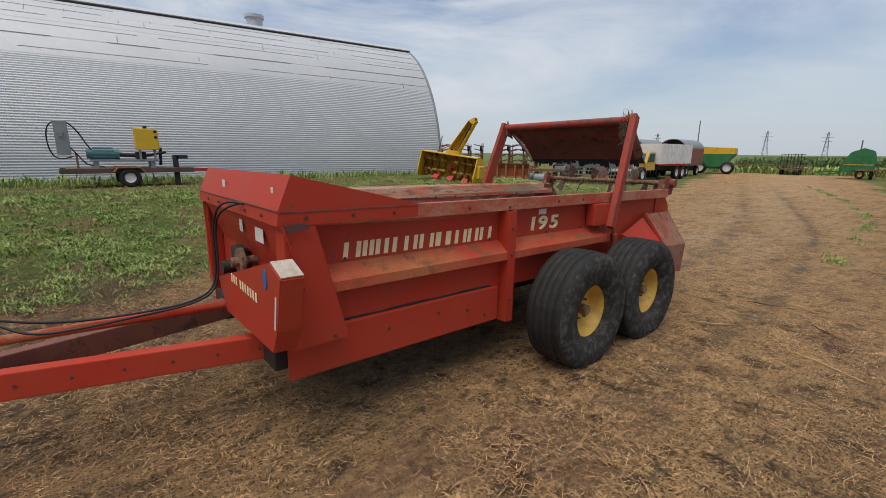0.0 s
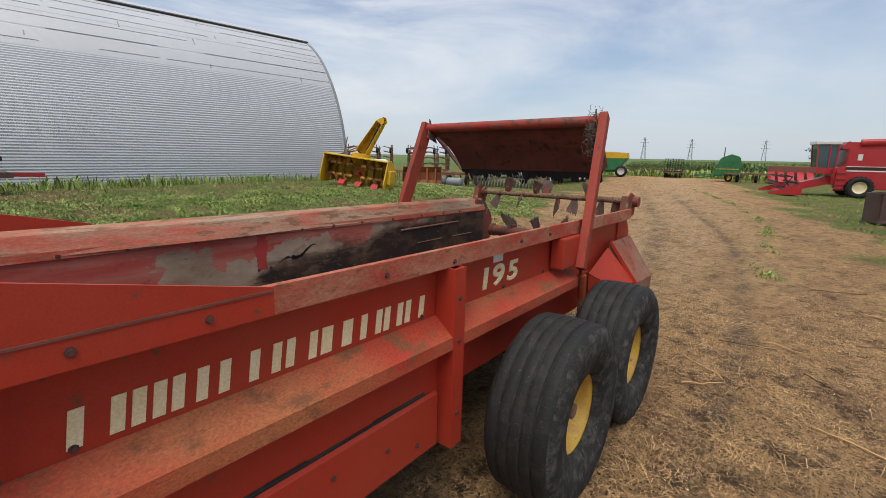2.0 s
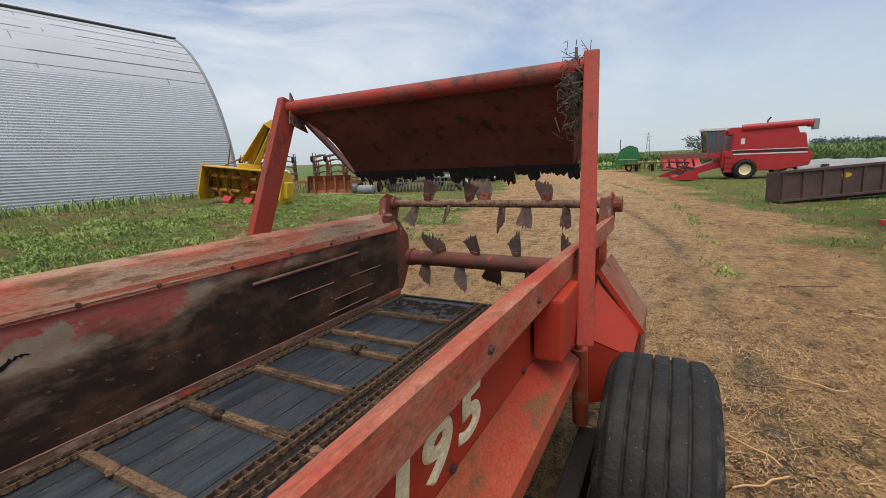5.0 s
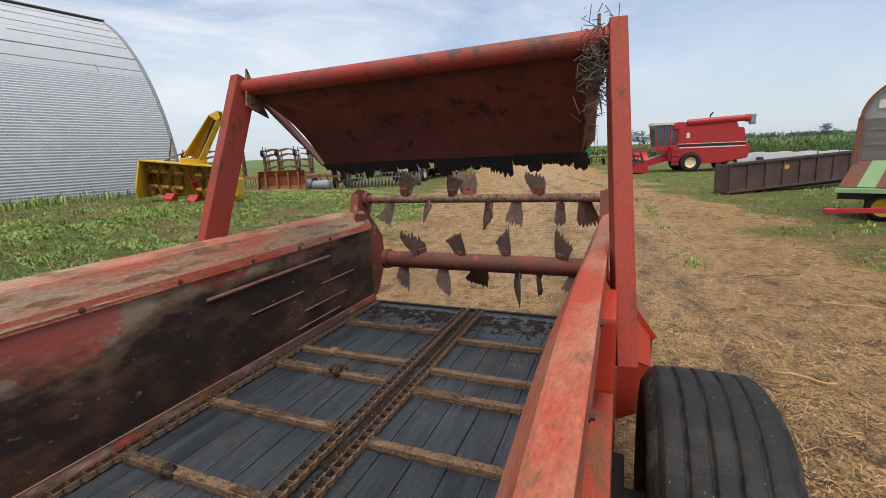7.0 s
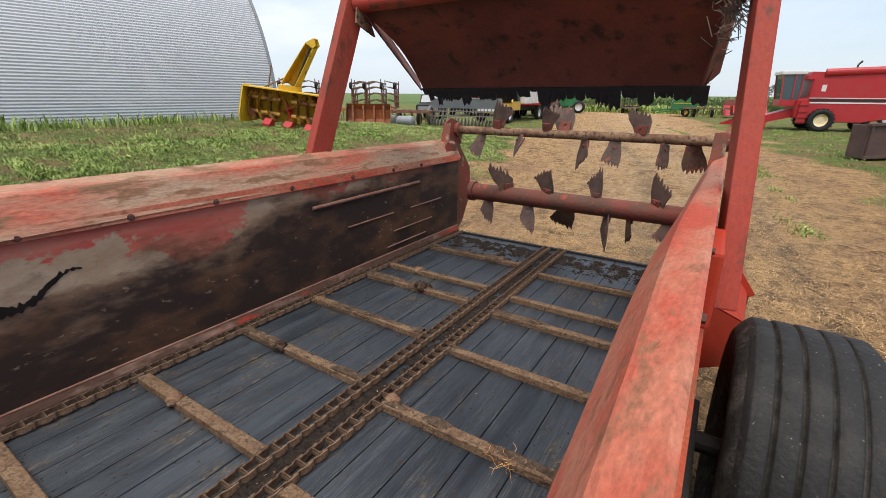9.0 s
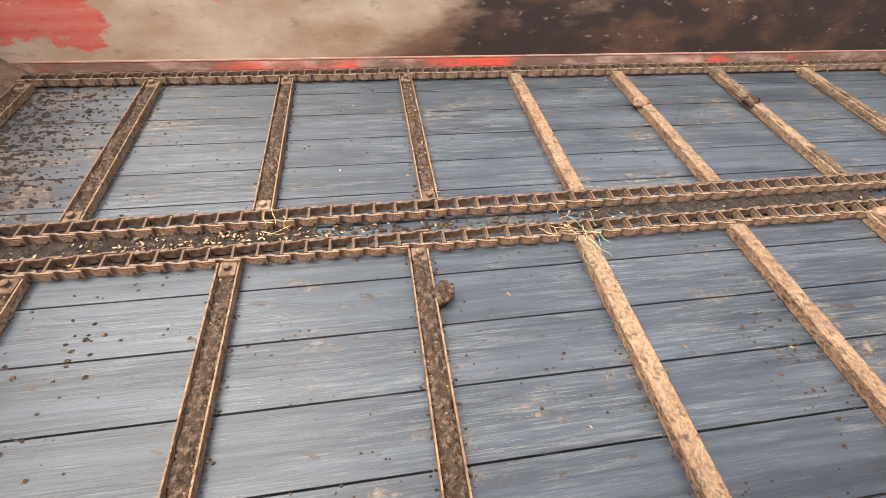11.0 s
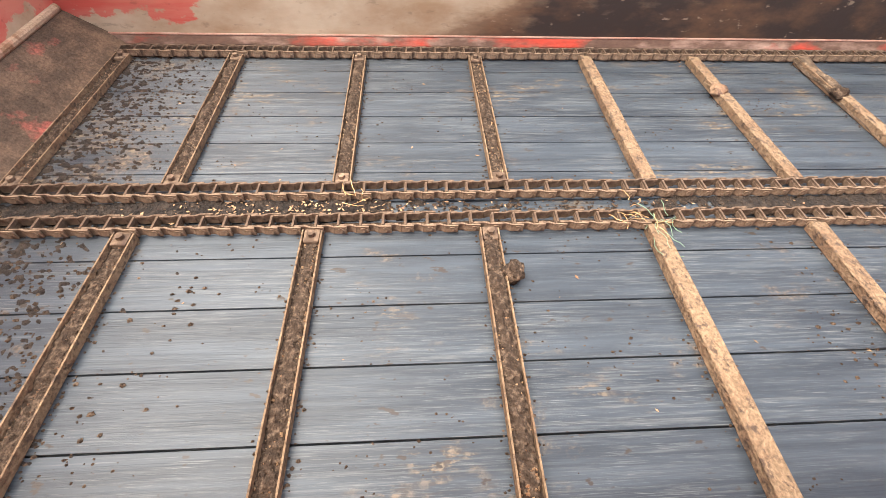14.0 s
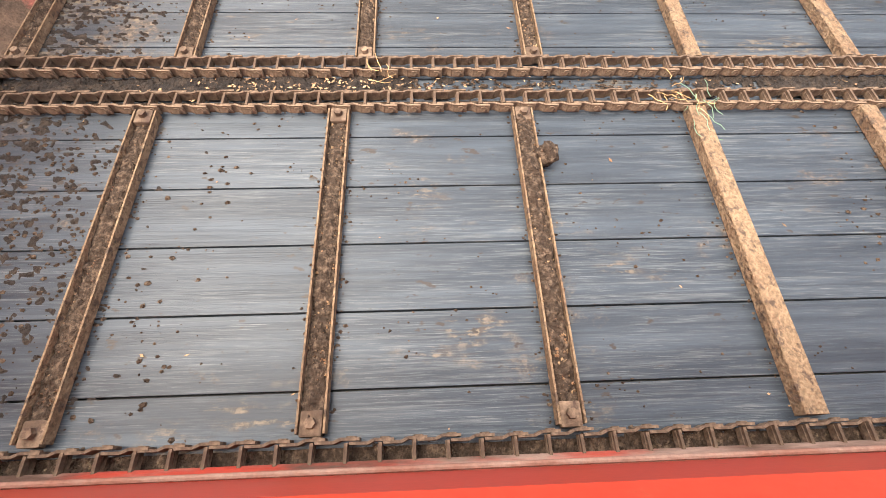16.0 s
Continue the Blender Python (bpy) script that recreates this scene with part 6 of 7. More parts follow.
def snow_blower():
    t = thing("snow_blower", "yellow tractor snow blower with rusty red augers on the grass", "snow blower", spot(-10.75, 8.35, 23) @ Matrix.Rotation(radians(7), 4, "Y"))
    b = bm_new()
    pts = [(0.55, 0.05), (0.62, 0.3), (0.62, 0.75), (0.5, 0.98), (0.2, 1.06), (-0.12, 1.05), (-0.12, 1.02), (0.2, 1.02), (0.46, 0.94), (0.57, 0.73), (0.57, 0.3), (0.5, 0.08)]
    prism(b, pts, "x", -1.27, 1.27)
    part("housing", b, m_yellow, t, "curved yellow auger housing")
    for x in (-1.28, 1.24):
        b = bm_new()
        prism(b, [(0.62, 0.0), (-0.25, 0.0), (-0.32, 0.25), (-0.22, 0.62), (-0.1, 1.07), (0.2, 1.08), (0.62, 0.8)], "x", x, x + 0.04)
        part("side_plate", b, m_yellow, t, "yellow side plate")
    b = bm_new()
    box(b, 1.28, 1.42, -0.1, 0.4, 0.25, 0.75, 0.04)
    part("chain_case", b, m_yellow, t)
    for z, hand in ((0.33, 1), (0.74, -1)):
        for x0, x1, s in ((-1.22, -0.18, 1), (1.22, 0.18, -1)):
            b = bm_new()
            helix(b, x0, x1, 0.07, 0.26, 3.4, hand * s)
            rod(b, (x0, 0, 0), (x1, 0, 0), 0.06, 10)
            bmesh.ops.translate(b, vec=(0, 0.12, z), verts=b.verts)
            part("auger", b, m_flight, t, "yellow auger flighting rubbed to rust")
    b = bm_new()
    for k in range(4):
        a = k * math.pi / 2 + 0.4
        beam(b, (0, 0.3, 0.5), (0.36 * math.cos(a), 0.25, 0.5 + 0.36 * math.sin(a)), 0.16, 0.03)
    part("fan", b, m_combine, t, "red impeller")
    for x in (-0.55, 0.1, 0.75):
        b = bm_new()
        prism(b, [(-0.3, 0.0), (0.0, 0.0), (0.0, 0.16), (-0.12, 0.2), (-0.3, 0.06)], "x", x, x + 0.24)
        part("skid_shoe", b, m_combine, t, "red skid shoe")
    b = bm_new()
    rod(b, (0.0, 0.35, 1.0), (0.0, 0.35, 1.18), 0.34, 20)
    part("chute_ring", b, m_yellow, t)
    b = bm_new()
    lo, hi = Vector((0.0, 0.35, 1.15)), Vector((0.62, 0.4, 2.35))
    d = (hi - lo).normalized()
    s = Vector((d.z, 0, -d.x))
    f = Vector((0, 1, 0))
    for p, q in (((-1, -1), (-1, 1)), ((-1, 1), (1, 1)), ((1, 1), (1, -1))):
        plate(b, [lo + s * 0.2 * p[0] + f * 0.2 * p[1], lo + s * 0.2 * q[0] + f * 0.2 * q[1], hi + s * 0.13 * q[0] + f * 0.14 * q[1], hi + s * 0.13 * p[0] + f * 0.14 * p[1]], 0.02)
    chute = part("chute", b, m_yellow, t, "tall yellow discharge chute")
    b = bm_new()
    plate(b, [hi - s * 0.13 - f * 0.14, hi - s * 0.13 + f * 0.14, hi + d * 0.24 + s * 0.02 + f * 0.13, hi + d * 0.24 + s * 0.02 - f * 0.13], 0.025)
    for k in (-1, 1):
        plate(b, [hi - s * 0.13 + f * 0.14 * k, hi + d * 0.24 + s * 0.02 + f * 0.13 * k, hi + d * 0.12 + s * 0.16 + f * 0.13 * k, hi + s * 0.13 + f * 0.14 * k], 0.02)
    part("deflector", b, m_yellow, chute)
    b = bm_new()
    rod(b, (0.2, 0.25, 1.2), (0.66, 0.25, 2.3), 0.03, 8)
    part("chute_cylinder", b, m_dark, chute)
    b = bm_new()
    rod(b, (-0.95, 0.5, 1.02), (-0.1, 0.7, 1.5), 0.022, 6)
    rod(b, (-0.9, 0.7, 1.02), (-0.8, 0.7, 1.7), 0.022, 6)
    part("chute_rod", b, m_rust, t)


snow_blower()


def pump_trailer():
    t = thing("pump_trailer", "rusty flat trailer carrying a teal motor and yellow box", "trailer", spot(-13.7, -2.1, 90) @ Matrix.Scale(0.9, 4))
    # local x runs along the trailer, -y faces the yard
    b = bm_new()
    box(b, -1.75, 1.95, -0.62, -0.52, 0.46, 0.62, 0.01)
    box(b, -1.75, 1.95, 0.52, 0.62, 0.46, 0.62, 0.01)
    for x in (-1.7, -0.6, 0.5, 1.85):
        box(b, x - 0.05, x + 0.05, -0.54, 0.54, 0.48, 0.58)
    part("frame", b, m_brown, t, "rusty brown trailer frame")
    b = bm_new()
    box(b, -1.6, 1.9, -0.5, 0.5, 0.585, 0.62)
    part("deck", b, m_rust, t)
    for y in (-0.72, 0.72):
        m = Matrix.Translation((0.02, y, 0.31)) @ Matrix.Rotation(radians(90), 4, "X")
        rim = turned("wheel", [(0.16, 0.06), (0.14, 0.02), (0.05, 0.03), (0.001, 0.03)], 24, m @ Matrix.Diagonal((1, 1, 1 if y < 0 else -1, 1)), m_decal, t, "pale wheel disc")
        turned("tyre", [(0.16, -0.09), (0.24, -0.1), (0.31, -0.07), (0.315, 0.0), (0.31, 0.07), (0.24, 0.1), (0.16, 0.07)], 32, m, m_rubber, rim)
    b = bm_new()
    for y in (-0.72, 0.72):
        prism(b, [(-0.42, 0.5), (-0.3, 0.66), (0.34, 0.66), (0.46, 0.5), (0.42, 0.5), (0.32, 0.63), (-0.28, 0.63), (-0.38, 0.5)], "y", y - 0.12, y + 0.12)
    part("mudguard", b, m_orange, t)
    b = bm_new()
    rod(b, (-0.95, -0.1, 1.08), (-0.15, -0.1, 1.08), 0.19, 20)
    rod(b, (-1.02, -0.1, 1.08), (-0.95, -0.1, 1.08), 0.15, 20)
    for k in range(12):
        a = k * math.pi / 6
        beam(b, (-0.85, -0.1 + 0.19 * math.cos(a), 1.08 + 0.19 * math.sin(a)), (-0.3, -0.1 + 0.19 * math.cos(a), 1.08 + 0.19 * math.sin(a)), 0.02, 0.04)
    part("electric_motor", b, m_teal, t, "teal finned electric motor")
    b = bm_new()
    rod(b, (-0.15, -0.1, 1.06), (0.5, -0.1, 1.02), 0.07, 12)
    box(b, 0.3, 0.6, -0.25, 0.1, 0.9, 1.15, 0.03)
    rod(b, (1.0, -0.1, 0.7), (1.05, -0.1, 1.3), 0.05, 10)
    rod(b, (0.6, -0.1, 1.02), (1.2, -0.2, 1.15), 0.04, 10)
    part("pump", b, m_dark, t, "dark greasy pump")
    b = bm_new()
    box(b, -0.95, 0.95, -0.4, 0.3, 0.84, 0.9)
    for x in (-0.8, 0.75):
        box(b, x - 0.07, x + 0.07, -0.35, 0.25, 0.6, 0.86)
    part("skid", b, m_grey, t)
    b = bm_new()
    box(b, 0.3, 0.98, -0.5, -0.2, 1.22, 1.92, 0.03)
    yb = part("control_box", b, m_yellow, t, "yellow steel control box")
    for x in (0.42, 0.84):
        b = bm_new()
        box(b, x - 0.03, x + 0.03, -0.42, -0.3, 0.88, 1.24)
        part("box_leg", b, m_grey, yb)
    b = bm_new()
    rod(b, (0.9, -0.51, 1.82), (0.9, -0.5, 1.82), 0.05, 10)
    part("box_dial", b, m_dark, yb)
    b = bm_new()
    rod(b, (0.9, -0.51, 1.64), (0.9, -0.5, 1.64), 0.05, 10)
    part("box_dial", b, m_dark, yb)
    b = bm_new()
    rod(b, (0.64, -0.35, 1.9), (0.64, -0.35, 2.02), 0.06, 10)
    part("box_lamp", b, m_dark, yb)
    b = bm_new()
    box(b, -1.72, -1.38, -0.35, -0.15, 1.05, 2.08, 0.02)
    box(b, -1.62, -1.52, -0.4, -0.34, 1.6, 1.75)
    gb2 = part("switch_box", b, m_grey, t, "tall grey electrical switch box")
    b = bm_new()
    box(b, -1.3, -1.24, -0.28, -0.2, 0.6, 1.1)
    part("switch_post", b, m_rust, gb2)
    for k, pts in enumerate(([(-1.7, -0.3, 2.05), (-1.9, -0.35, 1.95), (-1.92, -0.35, 1.2), (-1.7, -0.35, 0.85), (-1.35, -0.3, 1.0)],
                             [(-1.4, -0.3, 2.05), (-1.2, -0.3, 1.9), (-0.95, -0.25, 1.3), (-0.8, -0.2, 1.1)],
                             [(-1.4, -0.3, 1.3), (-1.15, -0.3, 0.9), (-1.0, -0.3, 0.7), (-0.6, -0.3, 0.66)])):
        tube_path("cable", pts, 0.02, m_black, t, "black hanging cable")
    b = bm_new()
    box(b, 1.35, 1.5, -0.5, -0.3, 0.0, 1.05)
    box(b, 1.45, 1.8, -0.5, -0.2, 0.92, 1.05)
    part("jack_post", b, m_dark, t)
    b = bm_new()
    beam(b, (1.9, 0, 0.54), (2.7, 0, 0.5), 0.1, 0.12)
    part("drawbar", b, m_combine, t)


pump_trailer()


def combine():
    t = thing("combine_harvester", "red combine harvester with cream wheels parked beside the yard", "combine harvester", spot(4.35, 31.4, 10) @ Matrix.Scale(0.77, 4))
    # local x runs from the header (-) to the straw end (+); -y faces the lane
    b = bm_new()
    prism(b, [(-1.5, 0.85), (-1.5, 1.75), (-0.9, 1.85), (-0.9, 2.75), (3.7, 2.62), (3.95, 1.75), (4.3, 1.55), (4.1, 0.95), (2.2, 0.62), (0.9, 0.62)], "y", -1.35, 1.35)
    bmesh.ops.bevel(b, geom=b.edges[:], offset=0.05, segments=2, affect="EDGES")
    body = part("body", b, m_combine, t, "glossy red body panels")
    for z0, z1, mat in ((1.60, 1.66, m_decal), (1.70, 1.80, m_dark), (1.83, 1.86, m_decal)):
        b = bm_new()
        box(b, -0.9, 3.9, -1.37, -1.353, z0, z1)
        part("side_stripe", b, mat, body)
    b = bm_new()
    prism(b, [(-1.2, 2.7), (-1.0, 3.05), (3.2, 2.95), (3.4, 2.6)], "y", -1.15, 1.15)
    part("grain_tank", b, m_combine, t)
    b = bm_new()
    rod(b, (-0.3, -1.2, 3.0), (3.9, -1.1, 3.12), 0.17, 16)
    rod(b, (3.8, -1.1, 3.1), (4.35, -1.1, 3.08), 0.2, 16)
    part("unloading_auger", b, m_combine, t, "red unloading auger tube")
    b = bm_new()
    box(b, 4.1, 4.45, -1.3, -0.9, 2.75, 3.3, 0.05)
    part("auger_spout", b, m_grey, t)
    b = bm_new()
    prism(b, [(-2.35, 1.7), (-2.55, 2.95), (-1.35, 2.95), (-1.35, 1.7)], "y", -0.85, 0.85)
    cab = part("cab_glass", b, m_glass, t, "dark glazed operator cab")
    b = bm_new()
    box(b, -2.7, -1.2, -0.95, 0.95, 2.93, 3.1, 0.04)
    part("cab_roof", b, m_decal, cab)
    for x0, x1 in ((-2.36, -2.56), (-1.75, -1.82), (-1.36, -1.36)):
        for y in (-0.86, 0.86):
            b = bm_new()
            beam(b, (x0, y, 1.7), (x1, y, 2.95), 0.08, 0.08)
            part("cab_post", b, m_combine, cab)
    b = bm_new()
    box(b, -2.4, -1.3, -0.87, 0.87, 1.45, 1.75, 0.02)
    part("cab_base", b, m_combine, cab)
    for y, sg in ((-1.45, -1), (1.45, 1)):
        for x, r, w in ((0.0, 0.74, 0.5), (3.0, 0.5, 0.32)):
            m = Matrix.Translation((x, y * (1 if x == 0 else 0.8), r)) @ Matrix.Rotation(radians(90), 4, "X") @ Matrix.Diagonal((1, 1, -sg, 1))
            rim = turned("wheel", [(r * 0.56, w * 0.3), (r * 0.5, w * 0.22), (r * 0.45, w * 0.05), (r * 0.2, w * 0.1), (0.001, w * 0.1)], 28, m, m_cream, t, "cream wheel disc")
            turned("tyre", [(r * 0.55, -w * 0.4), (r * 0.75, -w * 0.5), (r * 0.95, -w * 0.45), (r, -w * 0.3), (r, w * 0.3), (r * 0.95, w * 0.45), (r * 0.75, w * 0.5), (r * 0.55, w * 0.32)], 36, m, m_rubber, rim)
            if x == 0:
                for k in range(18):
                    a = k * math.pi / 9
                    bb = bm_new()
                    box(bb, -0.05, 0.05, -0.22, 0.22, r - 0.01, r + 0.04)
                    bmesh.ops.transform(bb, matrix=Matrix.Translation((x, y, r)) @ Matrix.Rotation(a, 4, "Y"), verts=bb.verts)
                    part("lug", bb, m_rubber, rim)
    b = bm_new()
    box(b, -1.35, -0.85, -1.5, -1.38, 0.5, 1.7)
    for z in (0.6, 0.9, 1.2, 1.5):
        box(b, -1.38, -0.82, -1.58, -1.36, z, z + 0.04)
    part("ladder", b, m_combine, t)
    b = bm_new()
    prism(b, [(-1.4, 0.9), (-1.4, 1.5), (-3.4, 0.85), (-3.4, 0.35)], "y", -0.6, 0.6)
    part("feeder_house", b, m_combine, t)
    head = bm_new()
    prism(head, [(-3.4, 0.15), (-3.4, 1.0), (-3.55, 1.05), (-3.6, 0.5), (-4.5, 0.18), (-4.5, 0.1)], "y", -2.6, 2.6)
    header = part("grain_header", head, m_combine, t, "red grain header with a dark reel")
    for y in (-2.65, 2.6):
        b = bm_new()
        prism(b, [(-3.35, 0.1), (-3.3, 0.7), (-3.9, 0.78), (-5.2, 0.22), (-5.3, 0.1)], "y", y, y + 0.06)
        part("divider", b, m_combine, header)
    for k in range(6):
        a = k * math.pi / 3
        b = bm_new()
        beam(b, (-4.2 + 0.5 * math.cos(a), -2.5, 0.95 + 0.5 * math.sin(a)), (-4.2 + 0.5 * math.cos(a), 2.5, 0.95 + 0.5 * math.sin(a)), 0.05, 0.12)
        beam(b, (-4.2, -2.4, 0.95), (-4.2 + 0.5 * math.cos(a), -2.4, 0.95 + 0.5 * math.sin(a)), 0.05, 0.05)
        part("reel_bat", b, m_dark, header)
    b = bm_new()
    rod(b, (1.4, -0.8, 2.95), (1.42, -0.8, 3.35), 0.05, 8)
    rod(b, (1.42, -0.8, 3.35), (1.6, -0.8, 3.5), 0.05, 8)
    part("exhaust", b, m_dark, t)
    b = bm_new()
    box(b, -0.35, -0.1, -1.372, -1.352, 2.15, 2.45)
    part("badge", b, m_decal, body)
    # the upper works stand taller than the chassis
    for ob in t.children_recursive:
        if ob.name.split(".")[0] in ("wheel", "tyre", "lug", "grain_header", "divider", "reel_bat", "feeder_house"):
            continue
        for v in ob.data.vertices:
            if v.co.z > 1.0:
                v.co.z = 1.0 + (v.co.z - 1.0) * 1.4


combine()


def feed_bunk():
    a, c = Vector((4.0, 16.75, 0)), Vector((9.1, 20.2, 0))
    d = c - a
    m = Matrix.Translation((a.x, a.y, 0.06)) @ Matrix.Rotation(math.atan2(d.y, d.x), 4, "Z") @ Matrix.Rotation(radians(-2.5), 4, "Y")
    t = thing("steel_truck_box", "long brown steel truck box standing on the grass", "truck box", m)
    L = d.length
    for y in (0.0, 0.5):
        b = bm_new()
        box(b, 0, L, y, y + 0.04, 0.0, 0.92, 0.005)
        part("side", b, m_brown, t, "brown ribbed steel side")
    for x in (0.0, L - 0.05):
        b = bm_new()
        box(b, x, x + 0.05, 0.045, 0.495, 0.0, 0.92)
        part("end", b, m_brown, t)
    b = bm_new()
    box(b, 0.05, L - 0.05, 0.045, 0.495, 0.02, 0.08)
    part("bottom", b, m_brown, t)
    x = 0.04
    while x < L:
        b = bm_new()
        box(b, x, x + 0.06, -0.05, -0.002, 0.05, 0.88)
        part("rib", b, m_brown, t)
        x += 0.72
    b = bm_new()
    box(b, -0.02, L + 0.02, -0.06, 0.06, 0.9, 0.985, 0.01)
    part("top_rail", b, m_brown, t)
    b = bm_new()
    box(b, -0.02, L + 0.02, -0.06, 0.0, -0.02, 0.06, 0.01)
    part("bottom_rail", b, m_brown, t)
    b = bm_new()
    rod(b, (2.35, -0.006, 0.66), (2.35, 0.0, 0.66), 0.1, 20)
    bmesh.ops.scale(b, vec=(1.8, 1, 0.8), space=Matrix.Translation((-2.35, 0, -0.66)), verts=b.verts)
    part("badge", b, m_yellow, t, "oval yellow badge")
    b = bm_new()
    beam(b, (1.0, 0.3, -0.06), (L, 0.3, -0.14), 0.1, 0.1)
    beam(b, (1.0, 0.45, -0.06), (L, 0.45, -0.14), 0.1, 0.1)
    part("runner", b, m_dark, t)


feed_bunk()


def striped_wagon():
    t = thing("old_threshing_machine", "old wooden threshing machine with green and red striped skirt", "threshing machine", spot(5.3, 11.6, -22))
    # local x to the right along its face, -y faces the lane
    b = bm_new()
    arc = [(0.03 + 1.15 - 1.15 * math.cos(a), 2.15 + 0.85 * math.sin(a)) for a in [math.pi / 2 * i / 10 for i in range(11)]]
    prism(b, [(0.03, 1.25)] + arc + [(3.2, 3.0), (3.2, 1.25)], "y", 0.0, 1.6)
    part("body", b, m_tin, t, "galvanised rounded upper body")
    b = bm_new()
    prev = None
    for p, q in [(0.0, 1.2)] + [(0.0 + 1.18 - 1.18 * math.cos(a), 2.15 + 0.89 * math.sin(a)) for a in [math.pi / 2 * i / 10 for i in range(11)]] + [(3.2, 3.04)]:
        cur = Vector((p, -0.03, q))
        if prev is not None:
            beam(b, prev, cur, 0.1, 0.06)
        prev = cur
    part("edge_trim", b, m_implement, t, "dark red edge trim")
    for i, (z0, z1) in enumerate(((1.27, 1.55), (1.56, 1.86), (1.87, 2.12))):
        b = bm_new()
        box(b, 0.08, 3.2, -0.03, -0.002, z0, z1, 0.004)
        part("board", b, m_oldwood, t, "weathered grey board")
    b = bm_new()
    box(b, 0.22, 0.75, -0.03, -0.004, 2.3, 2.48, 0.02)
    part("window", b, m_decal, t)
    for k in range(12):
        x0, x1 = 0.0 + k * 0.27, 0.27 + k * 0.27
        f0, f1 = -0.2 + k * 0.29, 0.09 + k * 0.29
        b = bm_new()
        plate(b, [(x0, -0.02, 1.26), (x1, -0.02, 1.26), (f1, -0.22, 0.72), (f0, -0.22, 0.72)], 0.02)
        part("skirt_stripe", b, m_implement if k % 2 == 0 else m_palegreen, t)
    b = bm_new()
    box(b, -0.25, 3.4, -0.3, -0.18, 0.6, 0.7, 0.01)
    part("sill", b, m_palegreen, t, "pale green sill board")
    b = bm_new()
    box(b, -0.2, 3.2, -0.1, 1.5, 0.45, 0.62)
    box(b, 0.3, 0.45, 0.0, 1.4, 0.28, 0.5)
    part("chassis", b, m_dark, t)
    for x in (0.55, 2.9):
        for y in (-0.05, 1.45):
            m = Matrix.Translation((x, y, 0.3)) @ Matrix.Rotation(radians(90), 4, "X")
            rim = turned("wheel", [(0.2, 0.06), (0.1, 0.03), (0.001, 0.03)], 20, m, m_yellow, t)
            turned("tyre", [(0.19, -0.09), (0.29, -0.09), (0.31, 0.0), (0.29, 0.09), (0.19, 0.09)], 28, m, m_rubber, rim)
    b = bm_new()
    beam(b, (0.7, -0.35, 0.28), (-0.35, -0.75, 0.25), 0.14, 0.1, 0.01)
    part("drawbar", b, m_combine, t, "red drawbar")


m_tin = material("dull_tin", (0.36, 0.37, 0.38), 0.55, metal=0.3, alt=(0.28, 0.28, 0.28), scale=2)
m_oldwood = material("weathered_grey_board", (0.2, 0.185, 0.17), 0.85, alt=(0.13, 0.115, 0.1), scale=2, stretch=(0.3, 1, 4), bump=0.3)
m_palegreen = material("pale_green_paint", (0.22, 0.42, 0.2), 0.6, alt=(0.3, 0.42, 0.2), scale=3)
striped_wagon()


def grain_truck():
    t = thing("grain_truck", "yellow grain truck with a white box and its hood raised", "truck", spot(-12.2, 25.0, 2))
    # local y runs back from the bumper
    b = bm_new()
    box(b, -1.2, 1.2, 3.0, 8.6, 1.15, 2.55, 0.03)
    bx = part("grain_box", b, m_white, t, "white ribbed grain box")
    for sx in (-1.23, 1.2):
        for k in range(12):
            bb = bm_new()
            box(bb, sx, sx + 0.03, 3.1 + k * 0.47, 3.18 + k * 0.47, 1.15, 2.55)
            part("rib", bb, m_white, bx)
    b = bm_new()
    prism(b, [(1.35, 0.75), (1.35, 1.25), (1.75, 1.95), (2.75, 1.95), (2.75, 0.75)], "x", -0.95, 0.95)
    cab = part("cab", b, m_rim, t, "yellow cab")
    b = bm_new()
    plate(b, [(-0.8, 1.37, 1.32), (0.8, 1.37, 1.32), (0.72, 1.71, 1.88), (-0.72, 1.71, 1.88)], 0.02)
    part("windscreen", b, m_glass, cab)
    for sx in (-0.965, 0.955):
        b = bm_new()
        prism(b, [(1.5, 1.3), (1.85, 1.86), (2.55, 1.86), (2.55, 1.3)], "x", sx, sx + 0.012)
        part("side_window", b, m_glass, cab)
    b = bm_new()
    box(b, -0.85, 0.85, 0.1, 1.35, 0.6, 1.15, 0.05)
    part("engine_bay", b, m_rim, t)
    b = bm_new()
    box(b, -0.85, 0.85, 0.02, 0.12, 0.7, 1.15, 0.02)
    part("grille", b, m_decal, t, "white grille")
    b = bm_new()
    plate(b, [(-0.9, 1.3, 1.25), (0.9, 1.3, 1.25), (0.9, 0.35, 1.95), (-0.9, 0.35, 1.95)], 0.06)
    part("hood", b, m_dark, t, "raised dark hood")
    for y in (0.75, 6.4, 7.5):
        for sx in (-0.95, 0.95):
            small_wheel(t, (sx, y, 0.5), 0.5, 0.32)
    b = bm_new()
    box(b, -0.45, 0.45, 0.3, 8.4, 0.7, 0.95)
    part("chassis", b, m_dark, t)


grain_truck()


